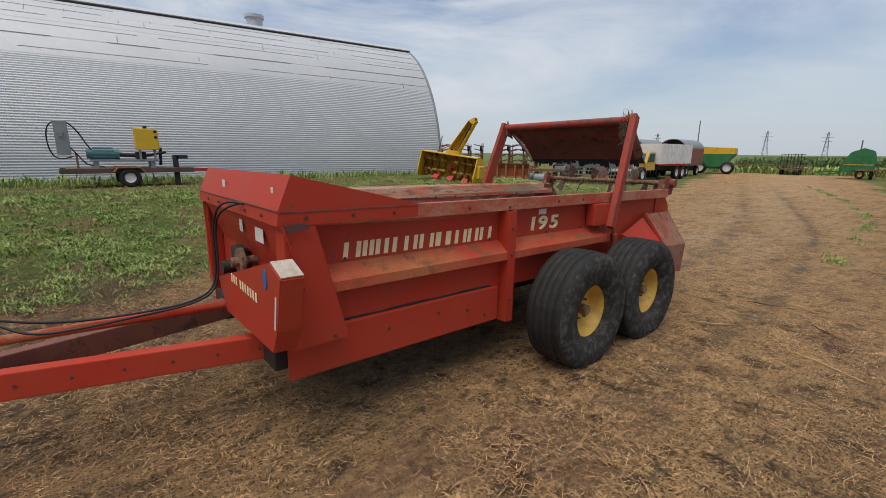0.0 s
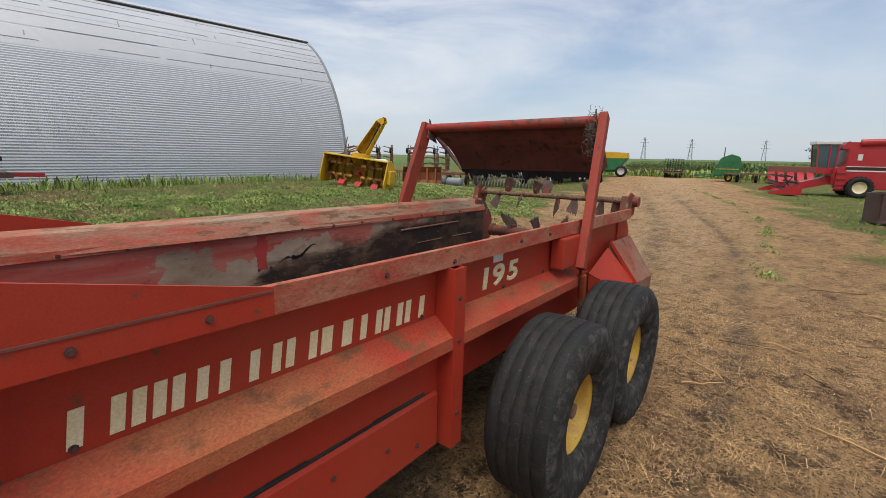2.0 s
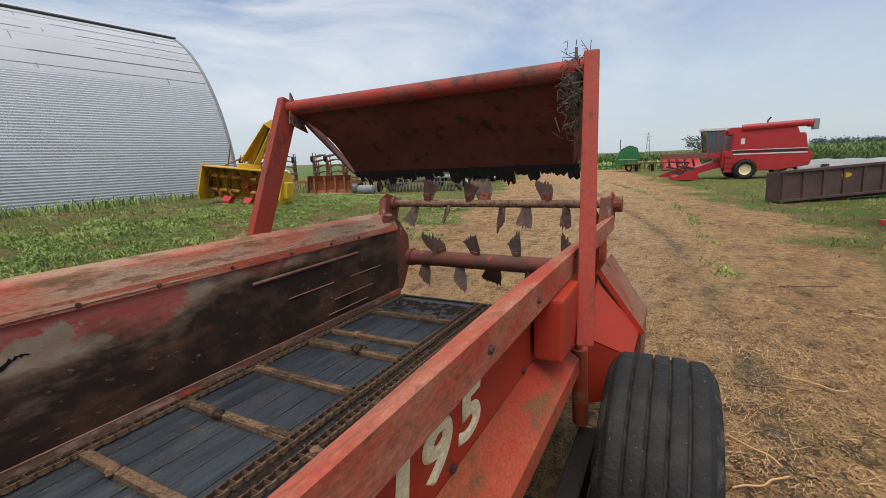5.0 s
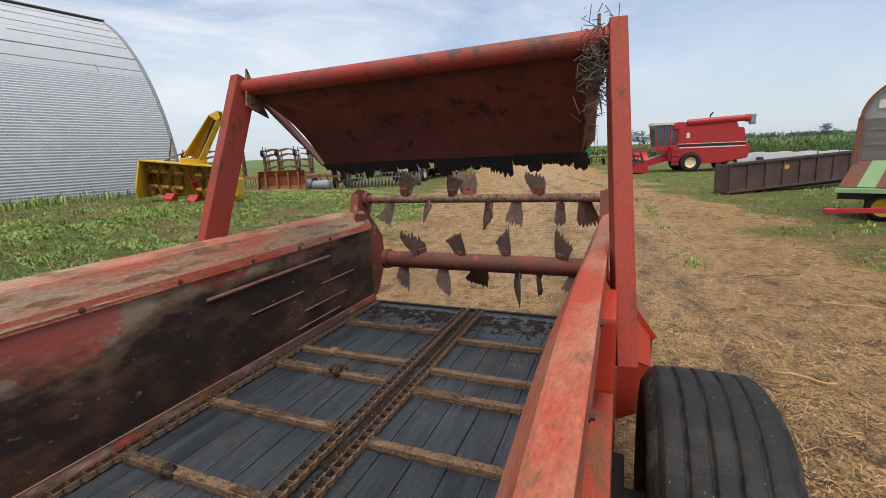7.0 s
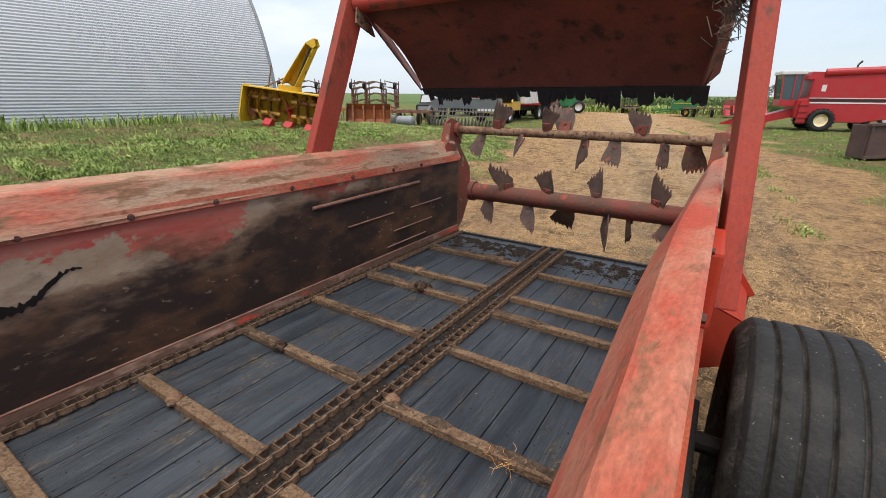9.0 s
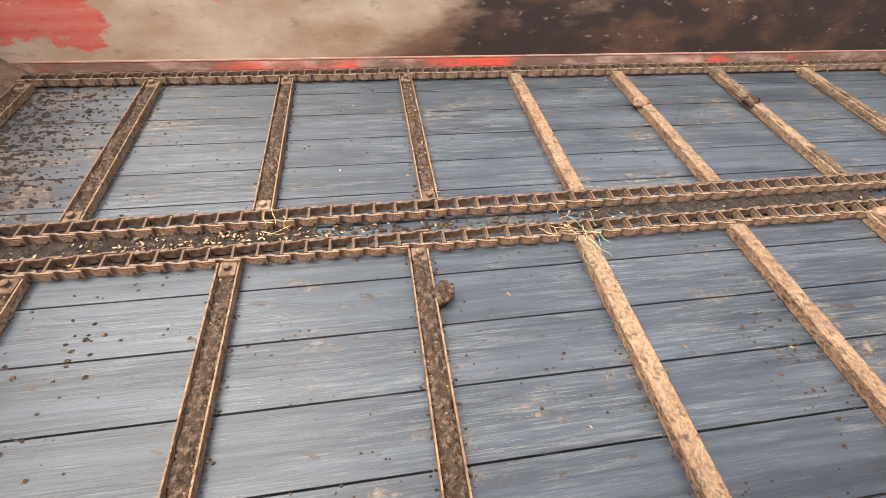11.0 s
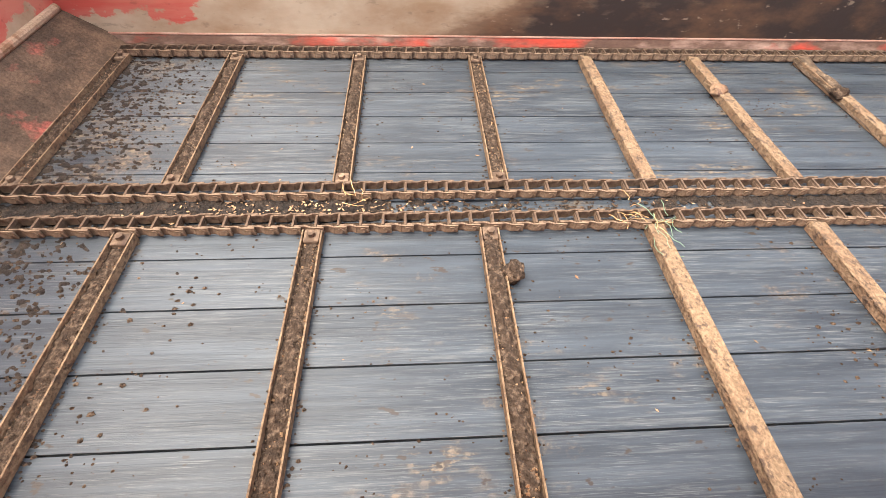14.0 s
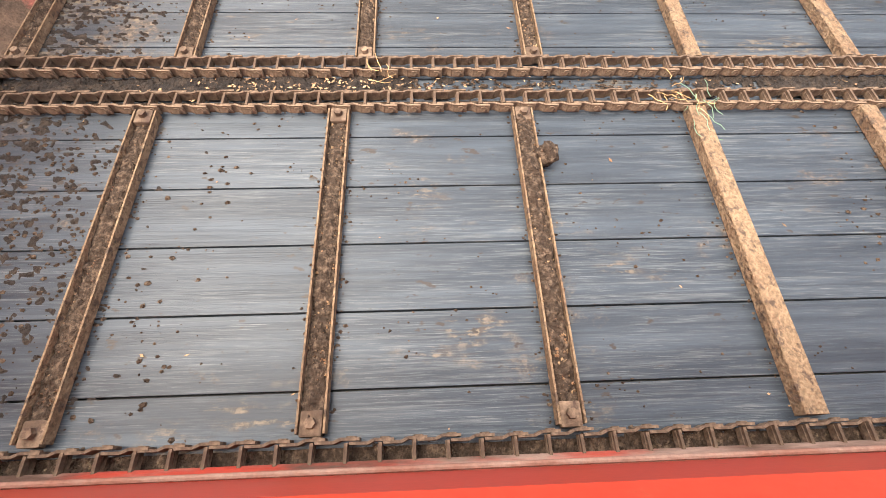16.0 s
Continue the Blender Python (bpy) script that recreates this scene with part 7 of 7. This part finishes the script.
def forage_wagon(x, y, yaw):
    t = thing("forage_wagon", "red forage wagon with a grey rounded roof", "wagon", spot(x, y, yaw), "forage wagons")
    b = bm_new()
    box(b, -1.1, 1.1, 0.0, 5.0, 0.9, 2.35, 0.03)
    part("box", b, m_implement, t, "faded red box")
    b = bm_new()
    box(b, -1.0, 1.0, -0.5, 0.0, 0.8, 1.9, 0.05)
    part("front_unit", b, m_combine, t, "red discharge unit")
    arc = [(1.05 * math.cos(a), 2.35 + 0.75 * math.sin(a)) for a in [math.pi * i / 16 for i in range(17)]]
    arc2 = [(p * 0.93, 2.35 + (q - 2.35) * 0.93) for p, q in arc[::-1]]
    b = bm_new()
    prism(b, arc + arc2, "y", -0.2, 5.0)
    part("roof", b, m_grey, t, "grey rounded roof")
    b = bm_new()
    prism(b, [(p * 0.99, q) for p, q in arc2], "y", 0.4, 0.5)
    part("roof_opening", b, m_dark, t)
    for yy in (1.0, 4.0):
        for sx in (-0.9, 0.9):
            small_wheel(t, (sx, yy, 0.42), 0.42, 0.28)
    b = bm_new()
    box(b, -0.6, 0.6, 0.2, 4.8, 0.45, 0.9)
    part("running_gear", b, m_dark, t)


for q in ((-18.4, 31.5, 6), (-15.9, 33.0, 6), (-13.6, 35.5, 6)):
    forage_wagon(*q)


def grain_cart():
    t = thing("grain_cart", "green grain cart with a yellow top and folded auger", "grain cart", spot(-13.8, 45.8, 12))
    b = bm_new()
    prism(b, [(-0.6, 0.7), (-1.6, 1.9), (1.7, 1.9), (0.7, 0.7)], "y", -1.3, 1.3)
    part("hopper", b, m_green, t, "green tapered hopper")
    b = bm_new()
    prism(b, [(-1.6, 1.9), (-1.55, 2.6), (1.65, 2.45), (1.7, 1.9)], "y", -1.32, 1.32)
    part("hopper_top", b, m_yellow, t, "yellow hopper top")
    b = bm_new()
    beam(b, (-1.3, -1.3, 0.9), (-2.3, -1.3, 2.9), 0.3, 0.3)
    beam(b, (-2.3, -1.3, 2.9), (-2.9, -1.3, 2.7), 0.3, 0.34)
    part("auger", b, m_green, t, "folded green auger")
    for sx in (-1.1, 1.2):
        m = Matrix.Translation((sx, -1.2, 0.6)) @ Matrix.Rotation(radians(90), 4, "X")
        rim = turned("wheel", [(0.36, 0.1), (0.2, 0.06), (0.001, 0.06)], 24, m, m_decal, t)
        turned("tyre", [(0.35, -0.2), (0.55, -0.22), (0.6, 0.0), (0.55, 0.22), (0.35, 0.2)], 28, m, m_rubber, rim)
    b = bm_new()
    box(b, -1.3, 1.3, -1.1, 1.1, 0.5, 0.75)
    part("axle", b, m_green, t)


grain_cart()


def seed_drill():
    t = thing("seed_drill", "grey seed drill with a long hopper and disc openers", "seed drill", spot(-12.3, 22.2, 15))
    b = bm_new()
    prism(b, [(-0.25, 0.95), (-0.4, 1.45), (0.35, 1.45), (0.2, 0.95)], "x", -2.0, 2.0)
    hop = part("hopper", b, m_grey, t, "long grey seed hopper")
    for k in range(4):
        b = bm_new()
        box(b, -1.98 + k * 1.0, -1.03 + k * 1.0, -0.42, 0.37, 1.455, 1.49, 0.01)
        part("hopper_lid", b, m_grey, hop)
    b = bm_new()
    for z, y in ((0.8, -0.5), (0.55, -0.65)):
        beam(b, (-2.0, y, z), (2.0, y, z), 0.06, 0.06)
    part("frame_bar", b, m_oldwood, t)
    for k in range(20):
        x = -1.9 + k * 0.2
        b = bm_new()
        rod(b, (x, -0.2, 0.95), (x, -0.6, 0.25), 0.025, 6)
        rod(b, (x - 0.015, -0.6, 0.2), (x + 0.015, -0.6, 0.2), 0.2, 14)
        part("opener", b, m_oldwood, t)
    for sx in (-2.15, 2.15):
        rim = turned("wheel", [(0.3, 0.06), (0.1, 0.03), (0.001, 0.03)], 24, Matrix.Translation((sx, 0, 0.55)) @ TURN_X, m_rim, t)
        turned("tyre", [(0.3, -0.1), (0.5, -0.1), (0.55, 0.0), (0.5, 0.1), (0.3, 0.1)], 28, Matrix.Translation((sx, 0, 0.55)) @ TURN_X, m_oldwood, rim)


seed_drill()


def pickup():
    t = thing("pickup_truck", "dark old pickup truck parked in the grass", "pickup", spot(-17.2, 25.5, 25))
    b = bm_new()
    prism(b, [(0.0, 0.5), (0.0, 1.0), (1.1, 1.08), (1.1, 1.1), (2.5, 1.1), (4.4, 1.05), (4.4, 0.5)], "x", -0.85, 0.85)
    bmesh.ops.bevel(b, geom=b.edges[:], offset=0.05, segments=2, affect="EDGES")
    part("body", b, m_dark, t, "dark body")
    b = bm_new()
    prism(b, [(1.0, 1.08), (1.5, 1.65), (2.5, 1.68), (2.6, 1.08)], "x", -0.75, 0.75)
    cab = part("cab", b, m_dark, t)
    b = bm_new()
    plate(b, [(-0.68, 1.04, 1.15), (0.68, 1.04, 1.15), (0.62, 1.45, 1.62), (-0.62, 1.45, 1.62)], 0.02)
    part("windscreen", b, m_skyglass, cab)
    for sx in (-0.76, 0.75):
        b = bm_new()
        prism(b, [(1.3, 1.15), (1.6, 1.58), (2.4, 1.6), (2.4, 1.15)], "x", sx, sx + 0.01)
        part("side_window", b, m_skyglass, cab)
    for y in (0.8, 3.5):
        for sx in (-0.78, 0.78):
            small_wheel(t, (sx, y, 0.36), 0.36, 0.22)
    b = bm_new()
    box(b, -0.7, 0.7, -0.04, 0.0, 0.6, 0.9)
    part("grille", b, m_grey, t)


m_skyglass = material("pale_glass", (0.2, 0.24, 0.26), 0.1)
pickup()


def bucket(x, y, yaw):
    t = thing("loader_bucket", "rusty orange loader bucket lying in the grass", "loader bucket", spot(x, y, yaw))
    b = bm_new()
    pts = [(-0.5, 0.0), (0.25, 0.0), (0.45, 0.3), (0.4, 0.85), (0.2, 1.1), (0.1, 1.1), (0.34, 0.8), (0.38, 0.32), (0.2, 0.06), (-0.5, 0.04)]
    prism(b, pts, "x", -1.15, 1.15)
    part("shell", b, m_orange, t, "rusty orange curved shell")
    for sx in (-1.17, 1.14):
        b = bm_new()
        prism(b, [(-0.5, 0.0), (0.25, 0.0), (0.45, 0.3), (0.4, 0.85), (0.2, 1.1), (-0.1, 0.8)], "x", sx, sx + 0.03)
        part("side_plate", b, m_rust, t)
    for sx in (-0.8, -0.25, 0.3, 0.8):
        b = bm_new()
        box(b, sx - 0.04, sx + 0.04, -0.14, 0.36, 0.2, 1.0)
        part("rib", b, m_orange, t)


bucket(-15.6, 17.6, 35)


def tillage(x, y, yaw, w, folded, mat):
    """A tine cultivator: beams, rows of curved shanks, small wheels; wings may be folded up."""
    t = thing("field_cultivator", "rusty red field cultivator with folded wings" if folded else "rusty low tillage tool with rows of shanks", "cultivator", spot(x, y, yaw), "parked implements")
    k = 0
    for yy in (-0.9, 0.0, 0.9):
        b = bm_new()
        beam(b, (-w / 2, yy, 0.75), (w / 2, yy, 0.75), 0.1, 0.1)
        part("beam", b, mat, t)
        for i in range(int(w / 0.45)):
            xx = -w / 2 + 0.2 + i * 0.45 + 0.15 * k
            b = bm_new()
            prev = None
            for a in range(6):
                f = a / 5
                cur = Vector((xx, yy + 0.35 * math.sin(f * 2.6), 0.85 - 0.8 * f))
                if prev is not None:
                    beam(b, prev, cur, 0.035, 0.05)
                prev = cur
            part("shank", b, m_rust, t)
        k += 1
    for xx in (-w / 2, -w / 6, w / 6, w / 2):
        b = bm_new()
        beam(b, (xx, -1.0, 0.78), (xx, 1.0, 0.78), 0.09, 0.09)
        part("cross_beam", b, mat, t)
    if folded:
        for sx in (-w / 2, -w / 5, w / 5, w / 2):
            for zz in (1.15, 1.6, 2.0, 2.35):
                b = bm_new()
                beam(b, (sx, -0.9, zz), (sx, 0.9, zz), 0.09, 0.09)
                part("wing_beam", b, mat, t)
                for i in range(5):
                    bb = bm_new()
                    beam(bb, (sx, -0.8 + i * 0.4, zz), (sx + (0.6 if sx < 0 else -0.6), -0.75 + i * 0.4, zz + 0.15), 0.035, 0.05)
                    part("shank", bb, m_rust, t)
            for i, yy in enumerate((-0.9, -0.5, -0.1, 0.35, 0.8)):
                b = bm_new()
                beam(b, (sx, yy, 0.75), (sx + 0.05 * math.sin(7 * sx + i), yy, 2.3 + 0.35 * math.sin(3 * sx + 2.2 * i)), 0.06, 0.06)
                part("wing_post", b, mat, t)
            small_wheel(t, (sx, -1.0, 2.2), 0.22, 0.15, (m_rubber, m_rust))
    for xx in (-w / 5, w / 5):
        small_wheel(t, (xx, 0.4, 0.33), 0.33, 0.2, (m_rubber, m_rust))
    return t


tillage(-24.5, 21.5, 40, 3.4, True, m_implement)
tillage(-21.0, 24.5, 30, 3.0, True, m_implement)
tillage(-19.3, 21.0, 45, 4.0, False, m_orange)
tillage(-15.3, 20.6, 20, 3.0, False, m_implement)
tillage(-11.0, 53.0, 5, 6.0, False, m_rust)
tillage(-1.5, 44.3, 10, 3.4, False, m_rust)


def poly_tank():
    t = thing("poly_tank", "translucent white plastic tank in a steel cage", "tank", spot(-18.6, 16.6, 35, 0.1))
    turned("tank", [(0.001, -0.8), (0.5, -0.78), (0.55, -0.6), (0.55, 0.6), (0.5, 0.78), (0.001, 0.8)], 24, Matrix.Translation((0, 0, 0.75)) @ TURN_X, m_decal, t, "white plastic tank")
    for x in (-0.5, 0.5):
        b = bm_new()
        beam(b, (x, -0.45, 0.0), (x, -0.45, 0.7), 0.06, 0.06)
        beam(b, (x, 0.45, 0.0), (x, 0.45, 0.7), 0.06, 0.06)
        beam(b, (x, -0.5, 0.2), (x, 0.5, 0.2), 0.06, 0.06)
        part("cradle", b, m_rust, t)


poly_tank()
for x, y, yaw in ((-17.0, 19.2, 20), (-16.0, 19.6, 60), (-14.6, 19.5, 10)):
    t = thing("steel_drum", "grey steel roller drum lying in the grass", "drum", spot(x, y, yaw), "steel drums")
    turned("shell", [(0.001, -0.45), (0.27, -0.45), (0.28, -0.4), (0.28, 0.4), (0.27, 0.45), (0.001, 0.45)], 24, Matrix.Translation((0, 0, 0.28)) @ TURN_X, m_grey, t)


def baler():
    t = thing("round_baler", "green round hay baler on the verge", "hay baler", spot(-3.2, 45.0, 8) @ Matrix.Diagonal((0.74, 0.9, 0.95, 1)))
    b = bm_new()
    prism(b, [(-1.3, 0.55), (-1.35, 1.2), (-0.7, 2.2), (0.3, 2.55), (1.2, 2.3), (1.5, 1.4), (1.2, 0.6)], "y", -1.0, 1.0)
    bmesh.ops.bevel(b, geom=b.edges[:], offset=0.06, segments=2, affect="EDGES")
    body = part("body", b, m_green, t, "rounded green body")
    for k in range(5):
        b = bm_new()
        beam(b, (-1.0 + k * 0.45, -1.03, 0.7), (-0.8 + k * 0.42, -1.03, 2.0), 0.03, 0.06)
        part("panel_rib", b, m_green, body)
    b = bm_new()
    box(b, -1.1, 1.2, -1.03, -1.005, 1.15, 1.22)
    part("side_stripe", b, m_yellow, body)
    for sx in (-0.9, 0.95):
        m = Matrix.Translation((0.3, sx, 0.4)) @ Matrix.Rotation(radians(90), 4, "X")
        rim = turned("wheel", [(0.2, 0.06), (0.1, 0.03), (0.001, 0.03)], 20, m, m_yellow, t)
        turned("tyre", [(0.2, -0.14), (0.36, -0.14), (0.4, 0.0), (0.36, 0.14), (0.2, 0.14)], 24, m, m_rubber, rim)
    b = bm_new()
    beam(b, (-1.2, 0, 0.6), (-3.4, 0, 0.5), 0.12, 0.12)
    beam(b, (-1.2, -0.6, 0.5), (-2.8, -0.2, 0.3), 0.1, 0.1)
    part("drawbar", b, m_green, t)


baler()


def corn_head():
    t = thing("corn_header", "faded red harvester header on blocks", "harvester header", spot(1.4, 46.5, 6))
    b = bm_new()
    box(b, -1.6, 1.6, 0.0, 0.9, 0.3, 1.5, 0.05)
    part("frame", b, m_implement, t)
    for k in range(5):
        b = bm_new()
        prism(b, [(0.0, 0.3), (0.0, 1.0), (-1.0, 0.55), (-1.9, 0.2), (-1.9, 0.15)], "x", -1.6 + k * 0.66, -1.15 + k * 0.66)
        part("snout", b, m_combine, t, "red pointed snout")


corn_head()


def hay_rack():
    t = thing("wire_sided_cart", "dark wire-sided cart at the field edge", "cart", spot(-8.3, 49.0, 5))
    for x in np.linspace(-0.75, 0.75, 7):
        for y in (-0.9, 0.9):
            b = bm_new()
            beam(b, (x, y, 0.6), (x, y, 1.95), 0.035, 0.035)
            part("stake", b, m_dark, t)
    for z in (0.65, 1.3, 1.92):
        b = bm_new()
        for y in (-0.9, 0.9):
            beam(b, (-0.78, y, z), (0.78, y, z), 0.04, 0.05)
        for x in (-0.78, 0.78):
            beam(b, (x, -0.9, z), (x, 0.9, z), 0.04, 0.05)
        part("hoop", b, m_dark, t)
    b = bm_new()
    box(b, -0.8, 0.8, -0.95, 0.95, 0.5, 0.6)
    part("deck", b, m_rust, t)
    for sx in (-0.7, 0.7):
        for y in (-0.6, 0.6):
            small_wheel(t, (sx, y, 0.26), 0.26, 0.14)


hay_rack()


def silage_bag():
    t = thing("silage_bag", "long white plastic silage bag beside the field", "silage bag", spot(8.6, 40.5, -16))
    n, L = 40, 16.0
    verts, faces = [], []
    for i in range(n + 1):
        x = L * i / n
        s = 1 + 0.05 * math.sin(i * 1.7) + 0.03 * math.sin(i * 3.1)
        if i in (0, n):
            s = 0.3
        for k in range(13):
            a = math.pi * k / 12
            verts.append((x, 1.2 * math.cos(a) * s, 0.8 * math.sin(a) * s))
    for i in range(n):
        for k in range(12):
            faces.append((i * 13 + k, i * 13 + k + 1, (i + 1) * 13 + k + 1, (i + 1) * 13 + k))
    raw("skin", verts, faces, m_bag, t, "wrinkled white plastic", smooth=True)
    for x in (2.0, 6.2, 7.5):
        b = bm_new()
        rod(b, (x, -1.6, 0.0), (x, -1.6, 0.5), 0.35, 10, 0.2)
        part("tyre_heap", b, m_dark, t)
    b = bm_new()
    for x in (5.2, 6.3):
        beam(b, (x, -1.8, 0.0), (x, -1.8, 2.1), 0.07, 0.07)
    beam(b, (5.2, -1.8, 2.1), (6.3, -1.8, 2.1), 0.07, 0.07)
    beam(b, (5.2, -1.8, 1.2), (6.3, -1.8, 1.2), 0.07, 0.07)
    part("bale_frame", b, m_green, t)


silage_bag()

# ---- field edge, trees, pylons ----
rc = np.random.default_rng(21)


def crop_strip(n, xs, y0, depth, h0, h1):
    x = rc.uniform(xs[0], xs[1], n)
    y = y0(x) + rc.uniform(0, depth, n)
    a = rc.uniform(0, 2 * np.pi, n)
    h = rc.uniform(h0, h1, n)
    base = np.stack([x, y, np.zeros(n)], -1)
    out = []
    for k in range(4):
        ang = a + k * 1.7
        d = np.stack([np.cos(ang), np.sin(ang), np.zeros(n)], -1)
        zb = h * (0.25 + 0.2 * k)
        lo = base + np.array([0, 0, 1.0]) * zb[:, None]
        p = np.stack([-np.sin(ang), np.cos(ang), np.zeros(n)], -1) * 0.05
        tip = lo + d * 0.32 + np.array([0, 0, 1.0]) * (0.22 * h)[:, None]
        out.append(np.stack([lo - p, lo + p, tip], 1))
    s = np.stack([base + np.array([-0.05, 0, 0]), base + np.array([0.05, 0, 0]), base + np.array([0, 0, 1.0]) * h[:, None]], 1)
    return np.concatenate(out + [s])


quick_mesh("corn_field", np.concatenate([
    crop_strip(22000, (-16, 8), lambda x: 58.0 - 0.02 * x, 26, 1.1, 1.6),
    crop_strip(22000, (6, 60), lambda x: 54.0 + 0.05 * x, 22, 1.3, 1.9)]), m_corn, "tall green corn standing along the field edge", "corn")
quick_mesh("weed_bank", np.concatenate([
    blades(rc.uniform(-30, 3, 2600), rc.uniform(50, 57, 2600), rc.uniform(0.3, 1.0, 2600), 0.7, 0.12, 4),
    blades(-14.9 + 0.35 * rc.normal(0, 1, 2200), rc.uniform(-18, 11.5, 2200), rc.uniform(0.1, 0.5, 2200) * (0.4 + 0.6 * np.abs(np.sin(np.linspace(0, 900, 2200)))), 0.7, 0.06, 4)]), m_leaf, "rank weeds along the barn wall and the field edge", "weeds")


def far_tree(x, y, h, w, seed):
    r = random.Random(seed)
    t = thing("tree", "distant dark green tree on the field edge", "tree", Matrix.Translation((x, y, 0)), "distant trees")
    b = bm_new()
    rod(b, (0, 0, 0), (0, 0, h * 0.6), 0.035 * h, 6, 0.012 * h)
    for k in range(4):
        a = r.uniform(0, 6.28)
        rod(b, (0, 0, h * 0.35), (w * 0.35 * math.cos(a), w * 0.35 * math.sin(a), h * 0.7), 0.012 * h, 5, 0.004 * h)
    part("trunk", b, m_rust, t)
    n = 420
    cl = [(r.gauss(0, 0.24) * w, r.gauss(0, 0.24) * w, h * r.uniform(0.35, 0.95), r.uniform(0.08, 0.16) * w) for _ in range(16)]
    tris = []
    for _ in range(n):
        c = r.choice(cl)
        p = Vector((c[0] + r.gauss(0, c[3]), c[1] + r.gauss(0, c[3]), c[2] + r.gauss(0, c[3] * 0.8)))
        u = Vector((r.gauss(0, 1), r.gauss(0, 1), r.gauss(0, 1))).normalized() * 0.075 * w
        v = u.cross(Vector((r.gauss(0, 1), r.gauss(0, 1), r.gauss(0, 1)))).normalized() * 0.06 * w
        tris += [p - u, p + u, p + v]
    raw("crown", [tuple(p) for p in tris], [(3 * i, 3 * i + 1, 3 * i + 2) for i in range(n)], m_tree, t)


tr = random.Random(4)
for k in range(26):
    f = k / 25
    far_tree(64 + 62 * f + tr.uniform(-2, 2), 292 - 20 * f + tr.uniform(-8, 8), tr.uniform(2.8, 4.4), tr.uniform(5, 8), k)
far_tree(94, 280, 7.5, 6, 70)
far_tree(7.4, 199, 6.5, 7, 71)
far_tree(112, 276, 6, 7, 72)


def pylon(x, y, h):
    t = thing("power_pylon", "distant grey lattice power pylon", "pylon", Matrix.Translation((x, y, 0)), "power pylons")
    for sx, sy in ((-1, -1), (1, -1), (1, 1), (-1, 1)):
        b = bm_new()
        beam(b, (sx * h * 0.09, sy * h * 0.09, 0), (sx * 0.4, sy * 0.4, h), 0.28, 0.28)
        part("leg", b, m_grey, t)
    for z, w in ((0.62, 0.16), (0.78, 0.2), (0.92, 0.14)):
        b = bm_new()
        beam(b, (-w * h, 0, z * h), (w * h, 0, z * h), 0.25, 0.3)
        part("cross_arm", b, m_grey, t)
    for i in range(6):
        z0, z1 = h * i / 6, h * (i + 1) / 6
        s = 0.09 * h * (1 - i / 6.6)
        b = bm_new()
        beam(b, (-s, -s, z0), (s, -s, z1), 0.18, 0.18)
        beam(b, (s, -s, z0), (-s, -s, z1), 0.18, 0.18)
        part("brace", b, m_grey, t)


for x, y, h in ((-149, 577, 27), (-100, 588, 25), (-250, 541, 26), (-30, 600, 24), (40, 640, 24)):
    pylon(x, y, h)
for x, y, h in ((-22, 62.5, 6.3), (-6.2, 68.5, 3.6)):
    t = thing("pole", "plain grey wooden pole", "pole", Matrix.Translation((x, y, 0)), "poles")
    b = bm_new()
    rod(b, (0, 0, 0), (0, 0, h), 0.09, 8, 0.06)
    part("shaft", b, m_oldwood, t)

# sticks and stalks lying on the lane
stick_rng = random.Random(9)
for k, (x, y, L, yaw) in enumerate([(1.72, 3.12, 0.5, 12), (2.0, 3.3, 0.42, -20), (2.5, 1.6, 0.6, -25), (2.9, 4.0, 0.5, 30), (3.1, 5.2, 0.7, -10), (1.5, 1.9, 0.35, 40), (2.3, 2.6, 0.3, -40), (3.4, 2.2, 0.5, 5), (1.45, 2.25, 0.45, -35), (2.6, 6.3, 0.7, 20)]):
    t = thing("stick", "dry brown stalk lying on the lane", "stick", Matrix.Translation((x, y, 0.02)) @ Matrix.Rotation(radians(yaw), 4, "Z"), "stalks on the lane")
    pts = [(-L / 2 + L * i / 6, stick_rng.uniform(-0.02, 0.02), stick_rng.uniform(-0.005, 0.015)) for i in range(7)]
    tube_path("stalk", pts, 0.006, m_straw if k % 3 else m_rust, t)
